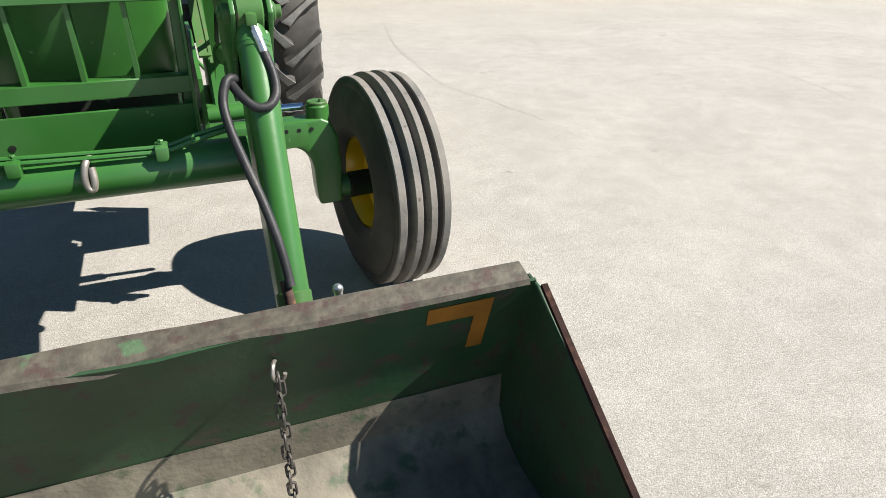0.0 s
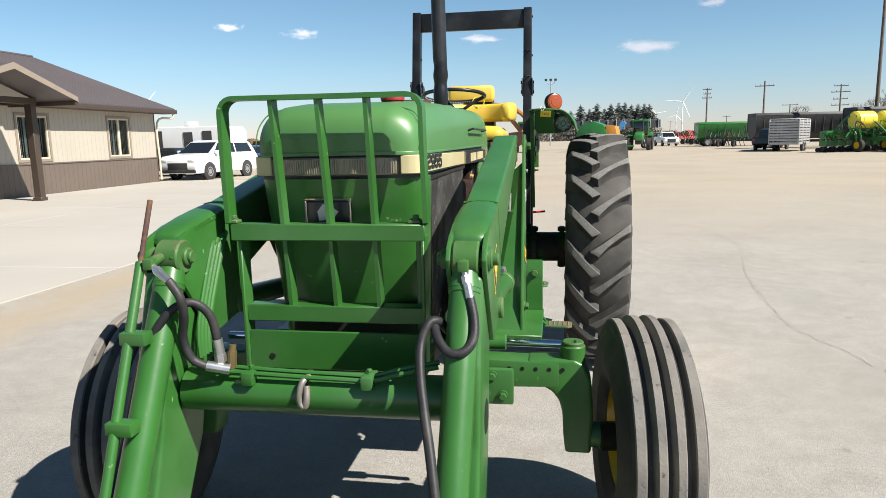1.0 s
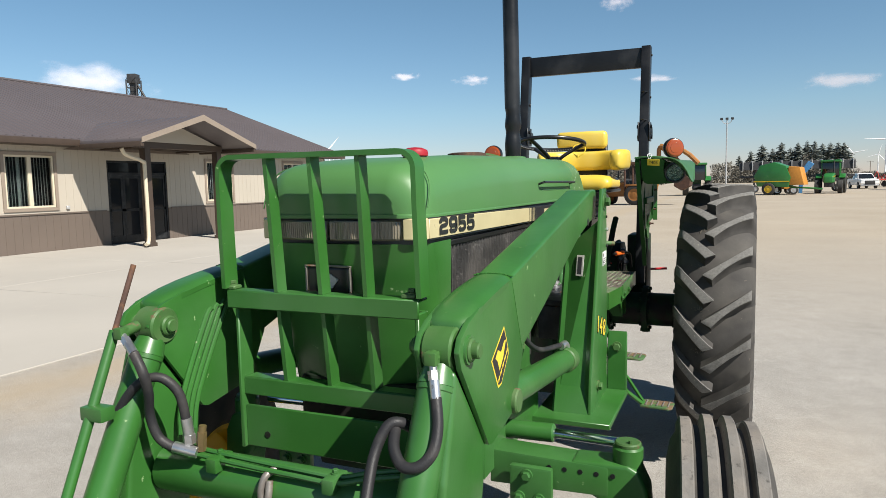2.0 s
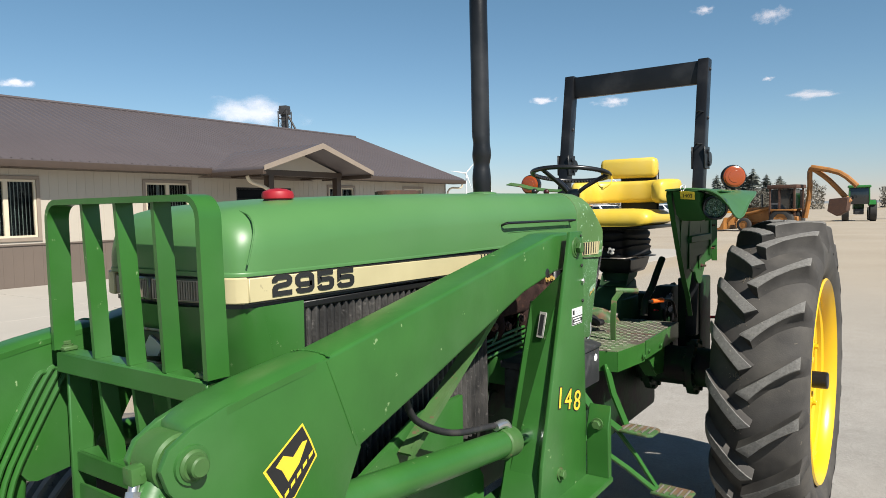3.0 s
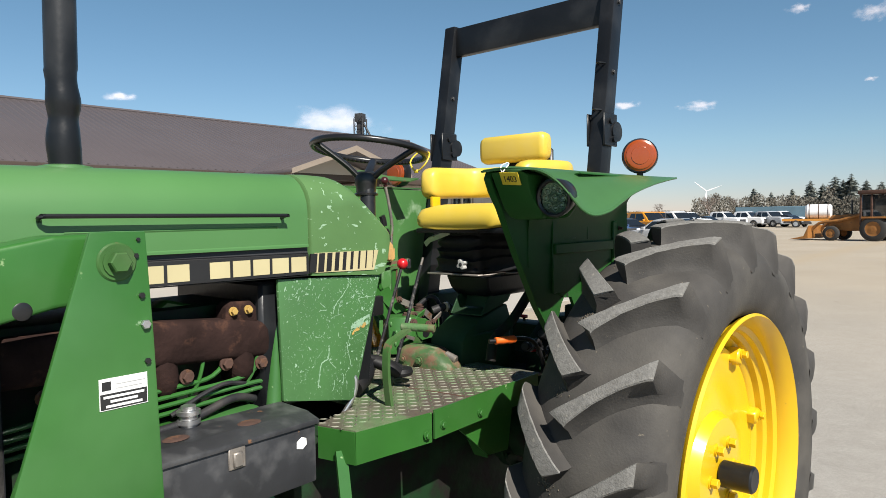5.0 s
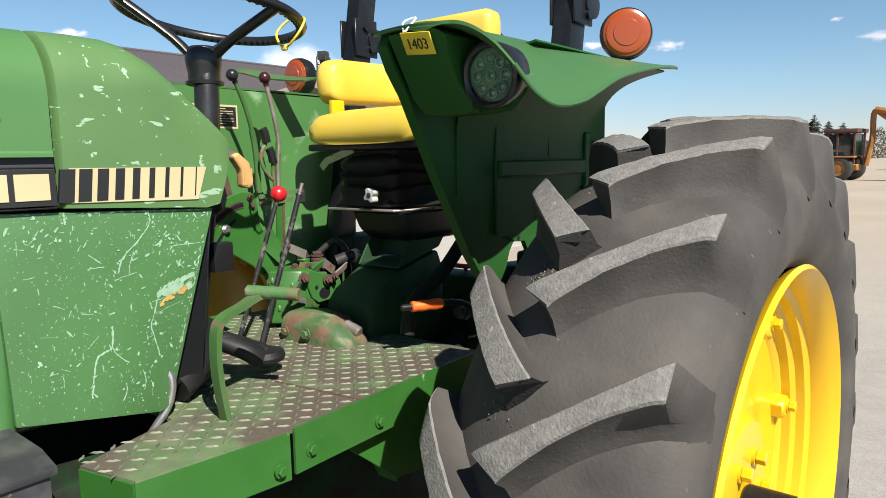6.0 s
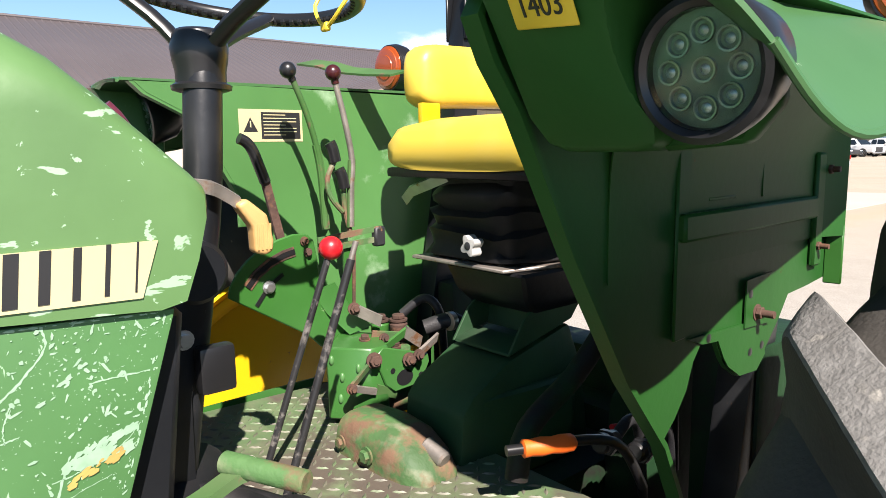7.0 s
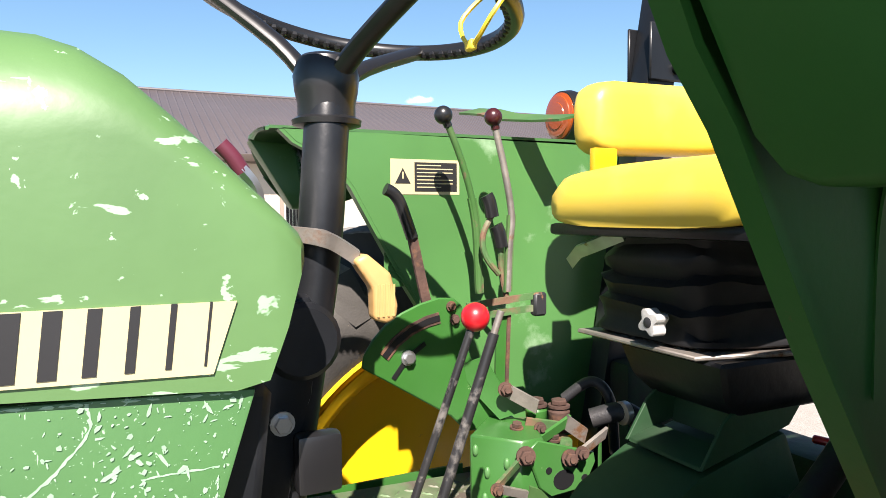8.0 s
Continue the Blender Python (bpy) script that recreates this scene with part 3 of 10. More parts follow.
part("end_wall", bm, siding_tan, office)
# roof slabs: front and back slope
RX, RZ, EX, EZ = -22.4, 5.58, -15.7, 3.1
ye0, ye1 = WS - 0.6, WE + 0.75
sl = (RZ - EZ) / (EX - RX)
bm = B()
prism(bm, [(EX, EZ), (RX, RZ), (2 * RX - EX, EZ), (2 * RX - EX, EZ - 0.12), (RX, RZ - 0.14), (EX, EZ - 0.12)], "y", ye0, ye1, 0.01, 1)
roof = part("roof", bm, roof_brown, office, "brown standing-rib metal roof")
bm = B()
y = ye0 + 0.1
while y < ye1:
    for sgn in (1, -1):
        m = 0.02
        xa, xb = EX, RX
        q = [Vector((xa if sgn > 0 else 2 * RX - xa, y + d, EZ + h)) for d, h in ((-0.03, 0.0), (0.0, m), (0.03, 0.0))]
        p = [Vector((xb, y + d, RZ + h)) for d, h in ((-0.03, 0.0), (0.0, m), (0.03, 0.0))]
        a, c = [bm.verts.new(k) for k in q], [bm.verts.new(k) for k in p]
        bm.faces.new((a[0], a[1], c[1], c[0]))
        bm.faces.new((a[1], a[2], c[2], c[1]))
        if y < -8:
            break
    y += 0.2286
tagged(part("roof_ribs", bm, roof_brown, office), kind="stuff")
bm = B()
tube(bm, [(RX, ye0, RZ + 0.02), (RX, ye1, RZ + 0.02)], 0.06, 8, 1)
part("ridge_cap", bm, roof_brown, office)
for ya, yb in ((ye0, 9.0), (13.8, ye1)):
    bm = B()
    box(bm, EX - 0.02, EX + 0.1, ya, yb, EZ - 0.2, EZ - 0.03, 0.02, 2)
    part("gutter", bm, trim_brown, office, "dark brown gutter")
bm = B()
box(bm, WX, EX - 0.02, ye0, ye1, EZ - 0.2, EZ - 0.16)
part("soffit", bm, trim_brown, office)
bm = B()
tube(bm, [(EX + 0.02, WE + 0.55, EZ - 0.2), (EX - 0.05, WE + 0.5, EZ - 0.38), (WX + 0.1, WE + 0.1, EZ - 0.55), (WX + 0.1, WE + 0.08, 0.9), (WX + 0.1, WE + 0.08, 0.1)], 0.045, 8, 5)
part("downspout", bm, frame_tan, office, "beige downspout")


def window(y0, y1, z0, z1):
    b = B()
    f = 0.09
    for a in ((y0 - f, y1 + f, z0 - f, z0), (y0 - f, y1 + f, z1, z1 + f), (y0 - f, y0, z0, z1), (y1, y1 + f, z0, z1)):
        box(b, WX - 0.02, WX + 0.035, *a, 0.006, 1)
    w = part("window", b, rake_brown, office, "taupe window casing")
    b = B()
    g, ym = 0.055, (y0 + y1) / 2
    for a in ((y0, y1, z0, z0 + g), (y0, y1, z1 - g, z1), (y0, y0 + g, z0 + g, z1 - g), (y1 - g, y1, z0 + g, z1 - g), (ym - g, ym + g, z0 + g, z1 - g)):
        box(b, WX - 0.08, WX + 0.01, *a, 0.005, 1)
    fr = part("window_frame", b, frame_tan, w, "beige vinyl frame")
    for a, c in ((y0 + g, ym - g), (ym + g, y1 - g)):
        b = B()
        box(b, WX - 0.05, WX - 0.043, a, c, z0 + g, z1 - g)
        part("pane", b, glass_clear, w)
    b = B()
    k = y0 + 0.08
    i = 0
    while k < y1 - 0.08:
        box(b, WX - 0.14, WX - 0.13, k, k + (0.075 if i % 11 == 4 else 0.016), z0 + 0.05, z1 - 0.05)
        k += 0.085
        i += 1
    part("blinds", b, blind_mat, w)
    b = B()
    box(b, WX - 0.5, WX - 0.45, y0 - 0.2, y1 + 0.2, z0 - 0.2, z1 + 0.2)
    part("dark_interior", b, ink, w)


glass_clear = glassy("window_pane_glass", (0.55, 0.60, 0.62), 0.02, 1.0)
glass_clear.node_tree.nodes["Principled BSDF"].inputs["Coat Weight"].default_value = 0.0
glass_clear.node_tree.nodes["Principled BSDF"].inputs["IOR"].default_value = 1.22
for w in WINS:
    window(*w)
# double storefront door
b = B()
y0, y1, z0, z1 = DOOR
for a in ((y0, y1, z1 - 0.06, z1), (y0, y0 + 0.06, 0, z1), (y1 - 0.06, y1, 0, z1), (y0, y1, 2.12, 2.2)):
    box(b, WX - 0.12, WX - 0.02, *a, 0.004, 1)
door = part("door_frame", b, black, office, "black storefront door frame")
for a, c in ((y0 + 0.06, 11.0), (11.0, 11.66), (11.66, y1 - 0.06)):
    b = B()
    for q in ((a, c, 0.02, 0.25), (a, c, 2.02, 2.12), (a, a + 0.08, 0.25, 2.02), (c - 0.08, c, 0.25, 2.02), (a, c, 1.0, 1.08)):
        box(b, WX - 0.1, WX - 0.05, *q, 0.004, 1)
    d = part("door", b, black, door)
    b = B()
    box(b, WX - 0.08, WX - 0.07, a + 0.08, c - 0.08, 0.25, 2.02)
    part("pane", b, window_glass, door)
b = B()
box(b, WX - 0.08, WX - 0.07, y0 + 0.06, y1 - 0.06, 2.2, z1 - 0.06)
part("transom", b, window_glass, door)
b = B()
tube(b, [(WX + 0.0, 11.74, 1.3), (WX + 0.03, 11.74, 1.25), (WX + 0.03, 11.74, 0.95), (WX + 0.0, 11.74, 0.9)], 0.012, 8, 4)
part("door_handle", b, zinc, door)
# porch: gable roof on two posts
PX, PY, PZ = -13.3, 11.3, 3.8
b = B()
for s in (-1, 1):
    pts = [(PY, PZ), (PY + s * 2.3, 3.03), (PY + s * 2.3, 2.91), (PY, PZ - 0.14)]
    prism(b, pts, "x", -17.7, PX, 0.008, 1)
porch = part("porch_roof", b, roof_brown, office, "brown metal porch gable")
b = B()
for k in range(9):
    x = -17.4 + k * 0.4572
    for s in (-1, 1):
        tube(b, [(x, PY, PZ + 0.005), (x, PY + s * 2.3, 3.035)], 0.014, 5, 1)
tagged(part("roof_ribs", b, roof_brown, porch), kind="stuff")
for s in (-1, 1):
    b = B()
    box(b, -15.6, PX, PY + s * 2.3 - 0.06, PY + s * 2.3 + 0.06, 2.80, 2.94, 0.02, 2)
    part("gutter", b, trim_brown, porch)
b = B()
for s in (-1, 1):
    prism(b, [(PY, PZ + 0.01), (PY + s * 2.33, 3.04), (PY + s * 2.33, 2.90), (PY, PZ - 0.16)], "x", PX, PX + 0.03)
part("fascia", b, rake_brown, porch, "taupe rake board")
b = B()
prism(b, [(PY, PZ - 0.22), (PY - 1.75, 3.02), (PY + 1.75, 3.02)], "x", -14.45, -14.40)
part("gable_panel", b, siding_tan, porch)
b = B()
box(b, -14.6, -14.4, PY - 1.5, PY + 2.0, 2.84, 3.02, 0.01, 1)
box(b, -16.3, -14.6, 13.05, 13.2, 2.84, 3.02)
box(b, -16.3, -14.6, 10.1, 10.25, 2.84, 3.02)
part("beam", b, trim_brown, porch)
b = B()
prism(b, [(PY, PZ - 0.2), (PY - 2.4, 2.82), (PY + 2.4, 2.82)], "x", -16.2, -16.15)
part("soffit", b, siding_brown, porch)
for py in (10.2, 13.15):
    b = B()
    box(b, -14.62, -14.4, py - 0.11, py + 0.11, 0.0, 2.86, 0.012, 1)
    box(b, -14.65, -14.37, py - 0.14, py + 0.14, 0.0, 0.12, 0.01, 1)
    part("post", b, trim_brown, porch, "dark brown square porch post")
b = B()
tube(b, [(-14.3, 9.2, 2.8), (-14.3, 9.35, 2.62), (-14.3, 9.9, 2.45), (-14.32, 9.98, 2.2), (-14.32, 9.98, 0.35), (-14.25, 9.8, 0.1)], 0.055, 8, 5)
part("downspout", b, frame_tan, porch, "beige porch downspout")
b = B()
box(b, WX, WX + 0.06, 8.95, 9.05, 1.15, 1.25, 0.01, 1)
part("outlet_box", b, grey_metal, office)


# ---- tractor ----
FX = Matrix(((0, 0, 1, 0), (1, 0, 0, 0), (0, 1, 0, 0), (0, 0, 0, 1)))  # lettering that reads on a face towards +x


def face_x(x, y, z):
    return Matrix.Translation((x, y, z)) @ FX


tractor = thing("tractor", "green farm tractor with yellow seat and wheels, parked on pavement", "tractor")


def rear_wheel(xc, zc, side):
    """side: +1 when the dished outside faces +x."""
    hw = 0.188
    s = side
    prof = [(0.168, 0.50), (0.190, 0.525), (0.205, 0.565), (0.211, 0.61), (0.208, 0.65), (0.194, 0.684), (0.172, 0.706), (0.14, 0.720), (0.10, 0.733), (0.05, 0.743), (0.0, 0.746)]
    inner = [(0.168, 0.50), (0.190, 0.53), (0.200, 0.57), (0.199, 0.62), (0.187, 0.662), (0.165, 0.690), (0.14, 0.706), (0.10, 0.726), (0.05, 0.742)]
    prof = [(-a, r) for a, r in inner] + [(a, r) for a, r in prof[::-1]]
    b = B()
    # wheel disc, bolted hub and clamps
    lathe(b, [(s * 0.11, 0.05), (s * 0.115, 0.12), (s * 0.11, 0.17), (s * 0.08, 0.19), (s * 0.075, 0.24), (s * 0.06, 0.27), (s * 0.062, 0.33), (s * 0.07, 0.37), (s * 0.07, 0.395),
              (s * 0.05, 0.395), (s * 0.05, 0.37), (s * 0.04, 0.33), (s * 0.03, 0.25), (s * 0.06, 0.05)], (xc, 0, zc), "x", 56)
    wheel = part("rear_wheel", b, yellow, tractor, "yellow dished rear wheel")
    b = B()
    lathe(b, [(s * a, r) for a, r in prof], (xc, 0, zc), "x", 96, closed=False)
    tyre = part("tyre", b, rubber, wheel, "dusty black rear tyre with curved bar lugs")
    n = 20

    def crown(x):
        """Radius of the lugs' worn tops at an offset from the middle."""
        if x > 0:
            return 0.802 - 0.42 * x * x
        return 0.802 - 1.3 * x * x if x > -0.165 else 0.7666 + (x + 0.165) * 1.55

    def point(deg, x, r):
        return Vector((xc + s * x, -r * math.cos(radians(deg)), zc + r * math.sin(radians(deg))))

    def base(x):
        if x > 0:
            return float(np.interp(x, (0, 0.05, 0.10, 0.14, 0.172, 0.194, 0.208, 0.216), (0.746, 0.743, 0.733, 0.720, 0.706, 0.684, 0.65, 0.61)))
        return float(np.interp(-x, (0, 0.05, 0.10, 0.14, 0.165, 0.187, 0.199, 0.205), (0.746, 0.742, 0.726, 0.706, 0.690, 0.662, 0.62, 0.605)))

    # rising and falling edge of the bars: (offset from the middle, degrees round the wheel)
    EDGES = {1: (-0.047, 0.0, (42.6, 46.6, 50.4, 53.6, 55.0), (-0.047, 0.045, 0.103, 0.155, 0.192), (40.2, 44.2, 47.3, 49.9, 51.2), (0.0, 0.054, 0.103, 0.155, 0.192)),
             -1: (-0.012, 0.037, (50.8, 56.0, 58.6, 62.8, 65.6), (-0.012, 0.067, 0.10, 0.15, 0.181), (48.9, 53.3, 55.6, 58.6, 61.2), (0.037, 0.093, 0.12, 0.155, 0.181))}
    rnd = random.Random(5)
    for half in (1, -1):
        u0, l0, ud, ux, ld, lx = EDGES[half]
        up, lo = np.polyfit(ux, ud, 2), np.polyfit(lx, ld, 2)
        lug = B()
        tops, flanks = [], []
        m = 18
        end = 0.192 if half > 0 else 0.186
        for i in range(m + 3):
            q = min(1.0, i / m)
            xu, xl = u0 + q * (end - u0), l0 + q * (end - l0)
            tu, tl = float(np.polyval(up, xu)), float(np.polyval(lo, xl))
            drop = rnd.uniform(0, 1) * 0.0022
            if i == 0:
                drop = 0.005
            elif i == m:
                drop = 0.004
            elif i > m:  # buttress that runs down the sidewall
                k = i - m
                xu = xl = end + 0.008 * k
                drop = (0.048 if half > 0 else 0.024) * k
                tu, tl = tu + 0.1 * k, tl + 0.9 * k
            xs = half
            hu, hl = crown(xs * xu) - drop, crown(xs * xl) - drop
            c = 0.18
            if i <= m:
                tops.append([point(tl + c * 0.2, xs * xl, hl - 0.004), point(tl + c * 1.6, xs * xl, hl), point((tu + tl) / 2, xs * (xu + xl) / 2, (hu + hl) / 2 + 0.001),
                             point(tu - c * 1.6, xs * xu, hu), point(tu - c * 0.2, xs * xu, hu - 0.004)])
            bu, bl = base(xs * xu) - 0.012, base(xs * xl) - 0.012
            flanks.append([point(tl - 2.3, xs * (xl + 0.004), bl), point(tl - 1.15, xs * (xl + 0.002), bl + 0.019), point(tl - 0.35, xs * xl, bl + 0.034), point(tl, xs * xl, hl - 0.0042),
                           point(tu, xs * xu, hu - 0.0042), point(tu + 0.30, xs * xu, bu + 0.026), point(tu + 1.2, xs * (xu - 0.002), bu)])
        loft(lug, flanks)
        for fc in loft(lug, tops):
            fc.material_index = 1
        me = finish("lug", lug, rubber, 40)
        me.materials.append(lug_rubber)
        for k in range(n):
            ob = new("lug", me)
            ob.parent = wheel
            ob.matrix_basis = Matrix.Translation((0, 0, zc)) @ Matrix.Rotation(-2 * math.pi * k / n, 4, "X") @ Matrix.Translation((0, 0, -zc))
    # dry mud and gravel caught between the bars
    b = B()
    for k in range(20):
        for _ in range(26 if k % 3 else 60):
            x, dg, r = rnd.gauss(-0.062, 0.016), 47.2 + rnd.gauss(0, 0.9) + 18 * k, rnd.uniform(0.0012, 0.0038)
            c = point(dg, x, base(x) + r * 0.4)
            vs = [b.verts.new(c + Vector((rnd.uniform(-1, 1), rnd.uniform(-1, 1), rnd.uniform(-1, 1))).normalized() * r) for _ in range(4)]
            for f in ((0, 1, 2), (0, 2, 3), (0, 3, 1), (1, 3, 2)):
                b.faces.new([vs[j] for j in f])
    tagged(part("dry_mud", b, mud, tyre, "crumbs of dry mud between the lugs", 10), kind="stuff")
    b = B()
    prof2 = [(-hw + 0.0, 0.505), (-hw + 0.012, 0.512), (-hw + 0.022, 0.49), (-hw + 0.05, 0.475), (-0.08, 0.45), (-0.06, 0.425), (0.05, 0.425), (0.07, 0.445), (0.10, 0.45),
             (0.115, 0.472), (hw - 0.03, 0.478), (hw - 0.012, 0.50), (hw + 0.004, 0.508), (hw + 0.012, 0.50), (hw - 0.006, 0.484), (hw - 0.03, 0.470), (0.138, 0.467), (0.128, 0.452),
             (0.108, 0.449), (0.098, 0.436), (0.078, 0.432), (0.068, 0.417), (0.05, 0.405), (-0.06, 0.405), (-0.1, 0.43), (-hw + 0.03, 0.46), (-hw + 0.004, 0.49)]
    lathe(b, [(s * a, r) for a, r in prof2], (xc, 0, zc), "x", 72, closed=False)
    part("rim", b, yellow, wheel, "yellow rim with stepped barrel")
    for k in range(8):
        a = 2 * math.pi * (k + 0.3) / 8
        c = Vector((xc + s * 0.07, 0.40 * math.cos(a), zc + 0.40 * math.sin(a)))
        b = B()
        box(b, -0.028, 0.03, -0.022, 0.022, -0.035, 0.018, 0.006, 1, Matrix.Translation(c) @ Matrix.Rotation(a - math.pi / 2, 4, "X"))
        hexbolt(b, c + Vector((s * 0.028, 0, 0)), (s, 0, 0), 0.013, 0.022)
        part("rim_clamp", b, yellow, wheel)
    for k in range(6):
        a = 2 * math.pi * k / 6
        b = B()
        hexbolt(b, (xc + s * 0.11, 0.10 * math.cos(a), zc + 0.10 * math.sin(a)), (s, 0, 0), 0.015, 0.03)
        part("wheel_bolt", b, yellow, wheel)
    b = B()
    rod(b, (xc + s * 0.11, 0, zc), (xc + s * 0.212, 0, zc), 0.042, seg=28, chamfer=0.006)
    part("axle_end", b, black, wheel, "black axle stub")
    b = B()
    rod(b, (xc + s * 0.10, -0.30, zc + 0.33), (xc + s * 0.14, -0.285, zc + 0.318), 0.008)
    part("valve_stem", b, steel, wheel)
    if s > 0:
        # this wheel runs a little out of line
        turn = Matrix.Translation((xc, 0, zc)) @ Matrix.Rotation(radians(-1.3), 4, "Z") @ Matrix.Translation((-xc, 0, -zc))
        for ob in wheel.children:
            ob.matrix_basis = turn @ ob.matrix_basis
        wheel.data.transform(turn)


def front_wheel(xc, zc, side):
    s = side
    r, hw = 0.435, 0.13
    prof = [(-hw + 0.03, 0.20), (-hw - 0.005, 0.24), (-hw - 0.018, 0.31), (-hw - 0.006, 0.375), (-hw + 0.014, 0.405)]
    ribs = [(-0.112, -0.076), (-0.046, -0.014), (0.014, 0.046), (0.076, 0.112)]
    for a, c in ribs:
        h = 0.460 if abs(a + c) < 0.09 else 0.448
        prof += [(a - 0.008, r - 0.012), (a, h - 0.006), (a + 0.004, h), (c - 0.004, h), (c, h - 0.006), (c + 0.008, r - 0.012)]
    prof += [(hw - 0.014, 0.405), (hw + 0.006, 0.375), (hw + 0.018, 0.31), (hw + 0.005, 0.24), (hw - 0.03, 0.20)]
    b = B()
    lathe(b, [(s * 0.02, 0.05), (s * 0.045, 0.09), (s * 0.03, 0.13), (s * 0.0, 0.16), (s * 0.0, 0.195), (-s * 0.02, 0.195), (-s * 0.02, 0.15), (s * 0.0, 0.05)], (xc, -2.4, zc), "x", 40)
    wheel = part("front_wheel", b, yellow, tractor, "yellow front wheel")
    b = B()
    lathe(b, prof, (xc, -2.4, zc), "x", 80, closed=False)
    mid = Vector((xc, -2.4, zc))
    for f in b.faces:
        q = f.calc_center_median() - mid
        f.material_index = 1 if math.hypot(q.y, q.z) > 0.436 else 0
    ty = part("tyre", b, rubber, wheel, "worn four-rib front tyre", 25)
    ty.data.materials.append(front_rubber)
    b = B()
    lathe(b, [(-hw + 0.015, 0.222), (-hw + 0.03, 0.23), (-hw + 0.045, 0.20), (-0.05, 0.185), (0.05, 0.185), (hw - 0.045, 0.20), (hw - 0.03, 0.23), (hw - 0.015, 0.222),
              (hw - 0.03, 0.19), (0.05, 0.17), (-0.05, 0.17), (-hw + 0.03, 0.19)], (xc, -2.4, zc), "x", 48, closed=False)
    part("rim", b, yellow, wheel)
    b = B()
    rod(b, (xc - s * 0.16, -2.4, zc), (xc + s * 0.06, -2.4, zc), 0.055, seg=24, chamfer=0.006)
    part("hub", b, green_dirty_shade, wheel)
    steer = Matrix.Translation(mid) @ Matrix.Rotation(radians(5), 4, "Z") @ Matrix.Translation(-mid)
    for ob in [wheel] + list(wheel.children_recursive):
        ob.data.transform(steer)


rear_wheel(0.978, 0.808, 1)
rear_wheel(-0.858, 0.808, -1)
front_wheel(1.03, 0.458, 1)
front_wheel(-0.97, 0.458, -1)

# front axle: pivoting beam, knuckles, kingpins
for s, kx in ((1, 0.768), (-1, -0.708)):
    b = B()
    prism(b, [(0.30 * s + 0.03, 0.65), (kx - s * 0.05, 0.66), (kx - s * 0.05, 0.755), (0.30 * s + 0.03, 0.765)], "y", -2.455, -2.345, 0.008, 2)
    beam = part("axle_beam", b, green, tractor)
    for k in range(5):
        x = 0.03 + s * (0.50 + k * 0.05)
        b = B()
        rod(b, (x, -2.4565, 0.73), (x, -2.45, 0.73), 0.008, seg=10)
        part("bolt_hole", b, knob_black, beam)
    b = B()
    box(b, min(0.03 + s * 0.38, 0.03 + s * 0.52), max(0.03 + s * 0.38, 0.03 + s * 0.52), -2.50, -2.47, 0.60, 0.74, 0.012, 2)
    cpl = part("axle_clamp_plate", b, green, tractor)
    for dx, dz in ((0.44, 0.715), (0.415, 0.64), (0.48, 0.64)):
        b = B()
        hexbolt(b, (0.03 + s * dx, -2.50, dz), (0, -1, 0), 0.014, 0.022)
        part("clamp_bolt", b, green, cpl)
    b = B()
    prism(b, [(kx - s * dx, z) for dx, z in ((0.17, 0.668), (0.11, 0.660), (0.075, 0.640), (0.05, 0.605), (0.038, 0.56), (0.034, 0.47), (0.026, 0.40), (-0.07, 0.40), (-0.078, 0.56), (-0.068, 0.69),
                                             (-0.04, 0.75), (-0.005, 0.768), (0.17, 0.762))], "y", -2.453, -2.347, 0.014, 3)
    rod(b, (kx, -2.4, 0.70), (kx, -2.4, 0.815), 0.047, seg=24, chamfer=0.006)
    rod(b, (kx + s * 0.02, -2.4, 0.458), (kx + s * 0.16, -2.4, 0.458), 0.05, seg=20)
    part("steering_knuckle", b, green, tractor)
    b = B()
    rod(b, (kx, -2.4, 0.812), (kx, -2.4, 0.828), 0.041, seg=24, chamfer=0.004)
    rod(b, (kx + 0.01, -2.42, 0.828), (kx + 0.01, -2.42, 0.838), 0.006, seg=8)
    part("kingpin_cap", b, green_worn, tractor)
    b = B()
    rod(b, (0.03 + s * 0.22, -2.30, 0.78), (0.03 + s * 0.48, -2.30, 0.785), 0.032, seg=20, chamfer=0.004)
    part("steering_cylinder", b, green, tractor)
    b = B()
    rod(b, (0.03 + s * 0.48, -2.30, 0.785), (kx - s * 0.04, -2.31, 0.785), 0.016, seg=16)
    part("steering_rod", b, chrome, tractor, "chrome steering ram rod")
b = B()
box(b, -0.14, 0.20, -2.75, -2.1, 0.76, 0.90, 0.02, 2)
box(b, -0.20, 0.26, -2.75, -2.25, 0.80, 1.05, 0.02, 2)
part("front_support", b, green_dirty_shade, tractor)


def rounded(w, zt, zb, r, y, n=6, cx=0.005):
    """Half-round-shouldered section of the hood at y."""
    pts = [Vector((cx - w, y, zb))]
    for i in range(n + 1):
        a = math.pi - math.pi / 2 * i / n
        pts.append(Vector((cx - w + r + r * math.cos(a), y, zt - r + r * math.sin(a) * 1.0)))
    for i in range(n + 1):
        a = math.pi / 2 - math.pi / 2 * i / n
        pts.append(Vector((cx + w - r + r * math.cos(a), y, zt - r + r * math.sin(a))))
    pts.append(Vector((cx + w, y, zb)))
    return pts


def bow(x):
    """Front line of the nose, which bulges forwards in its middle."""
    return -2.850 + 0.75 * x * x


def bulge(bm):
    for v in bm.verts:
        if v.co.y < -2.70:
            v.co.y -= 0.026 * max(0.0, 1 - (v.co.x / 0.23) ** 2) * min(1.0, (-2.70 - v.co.y) / 0.10)


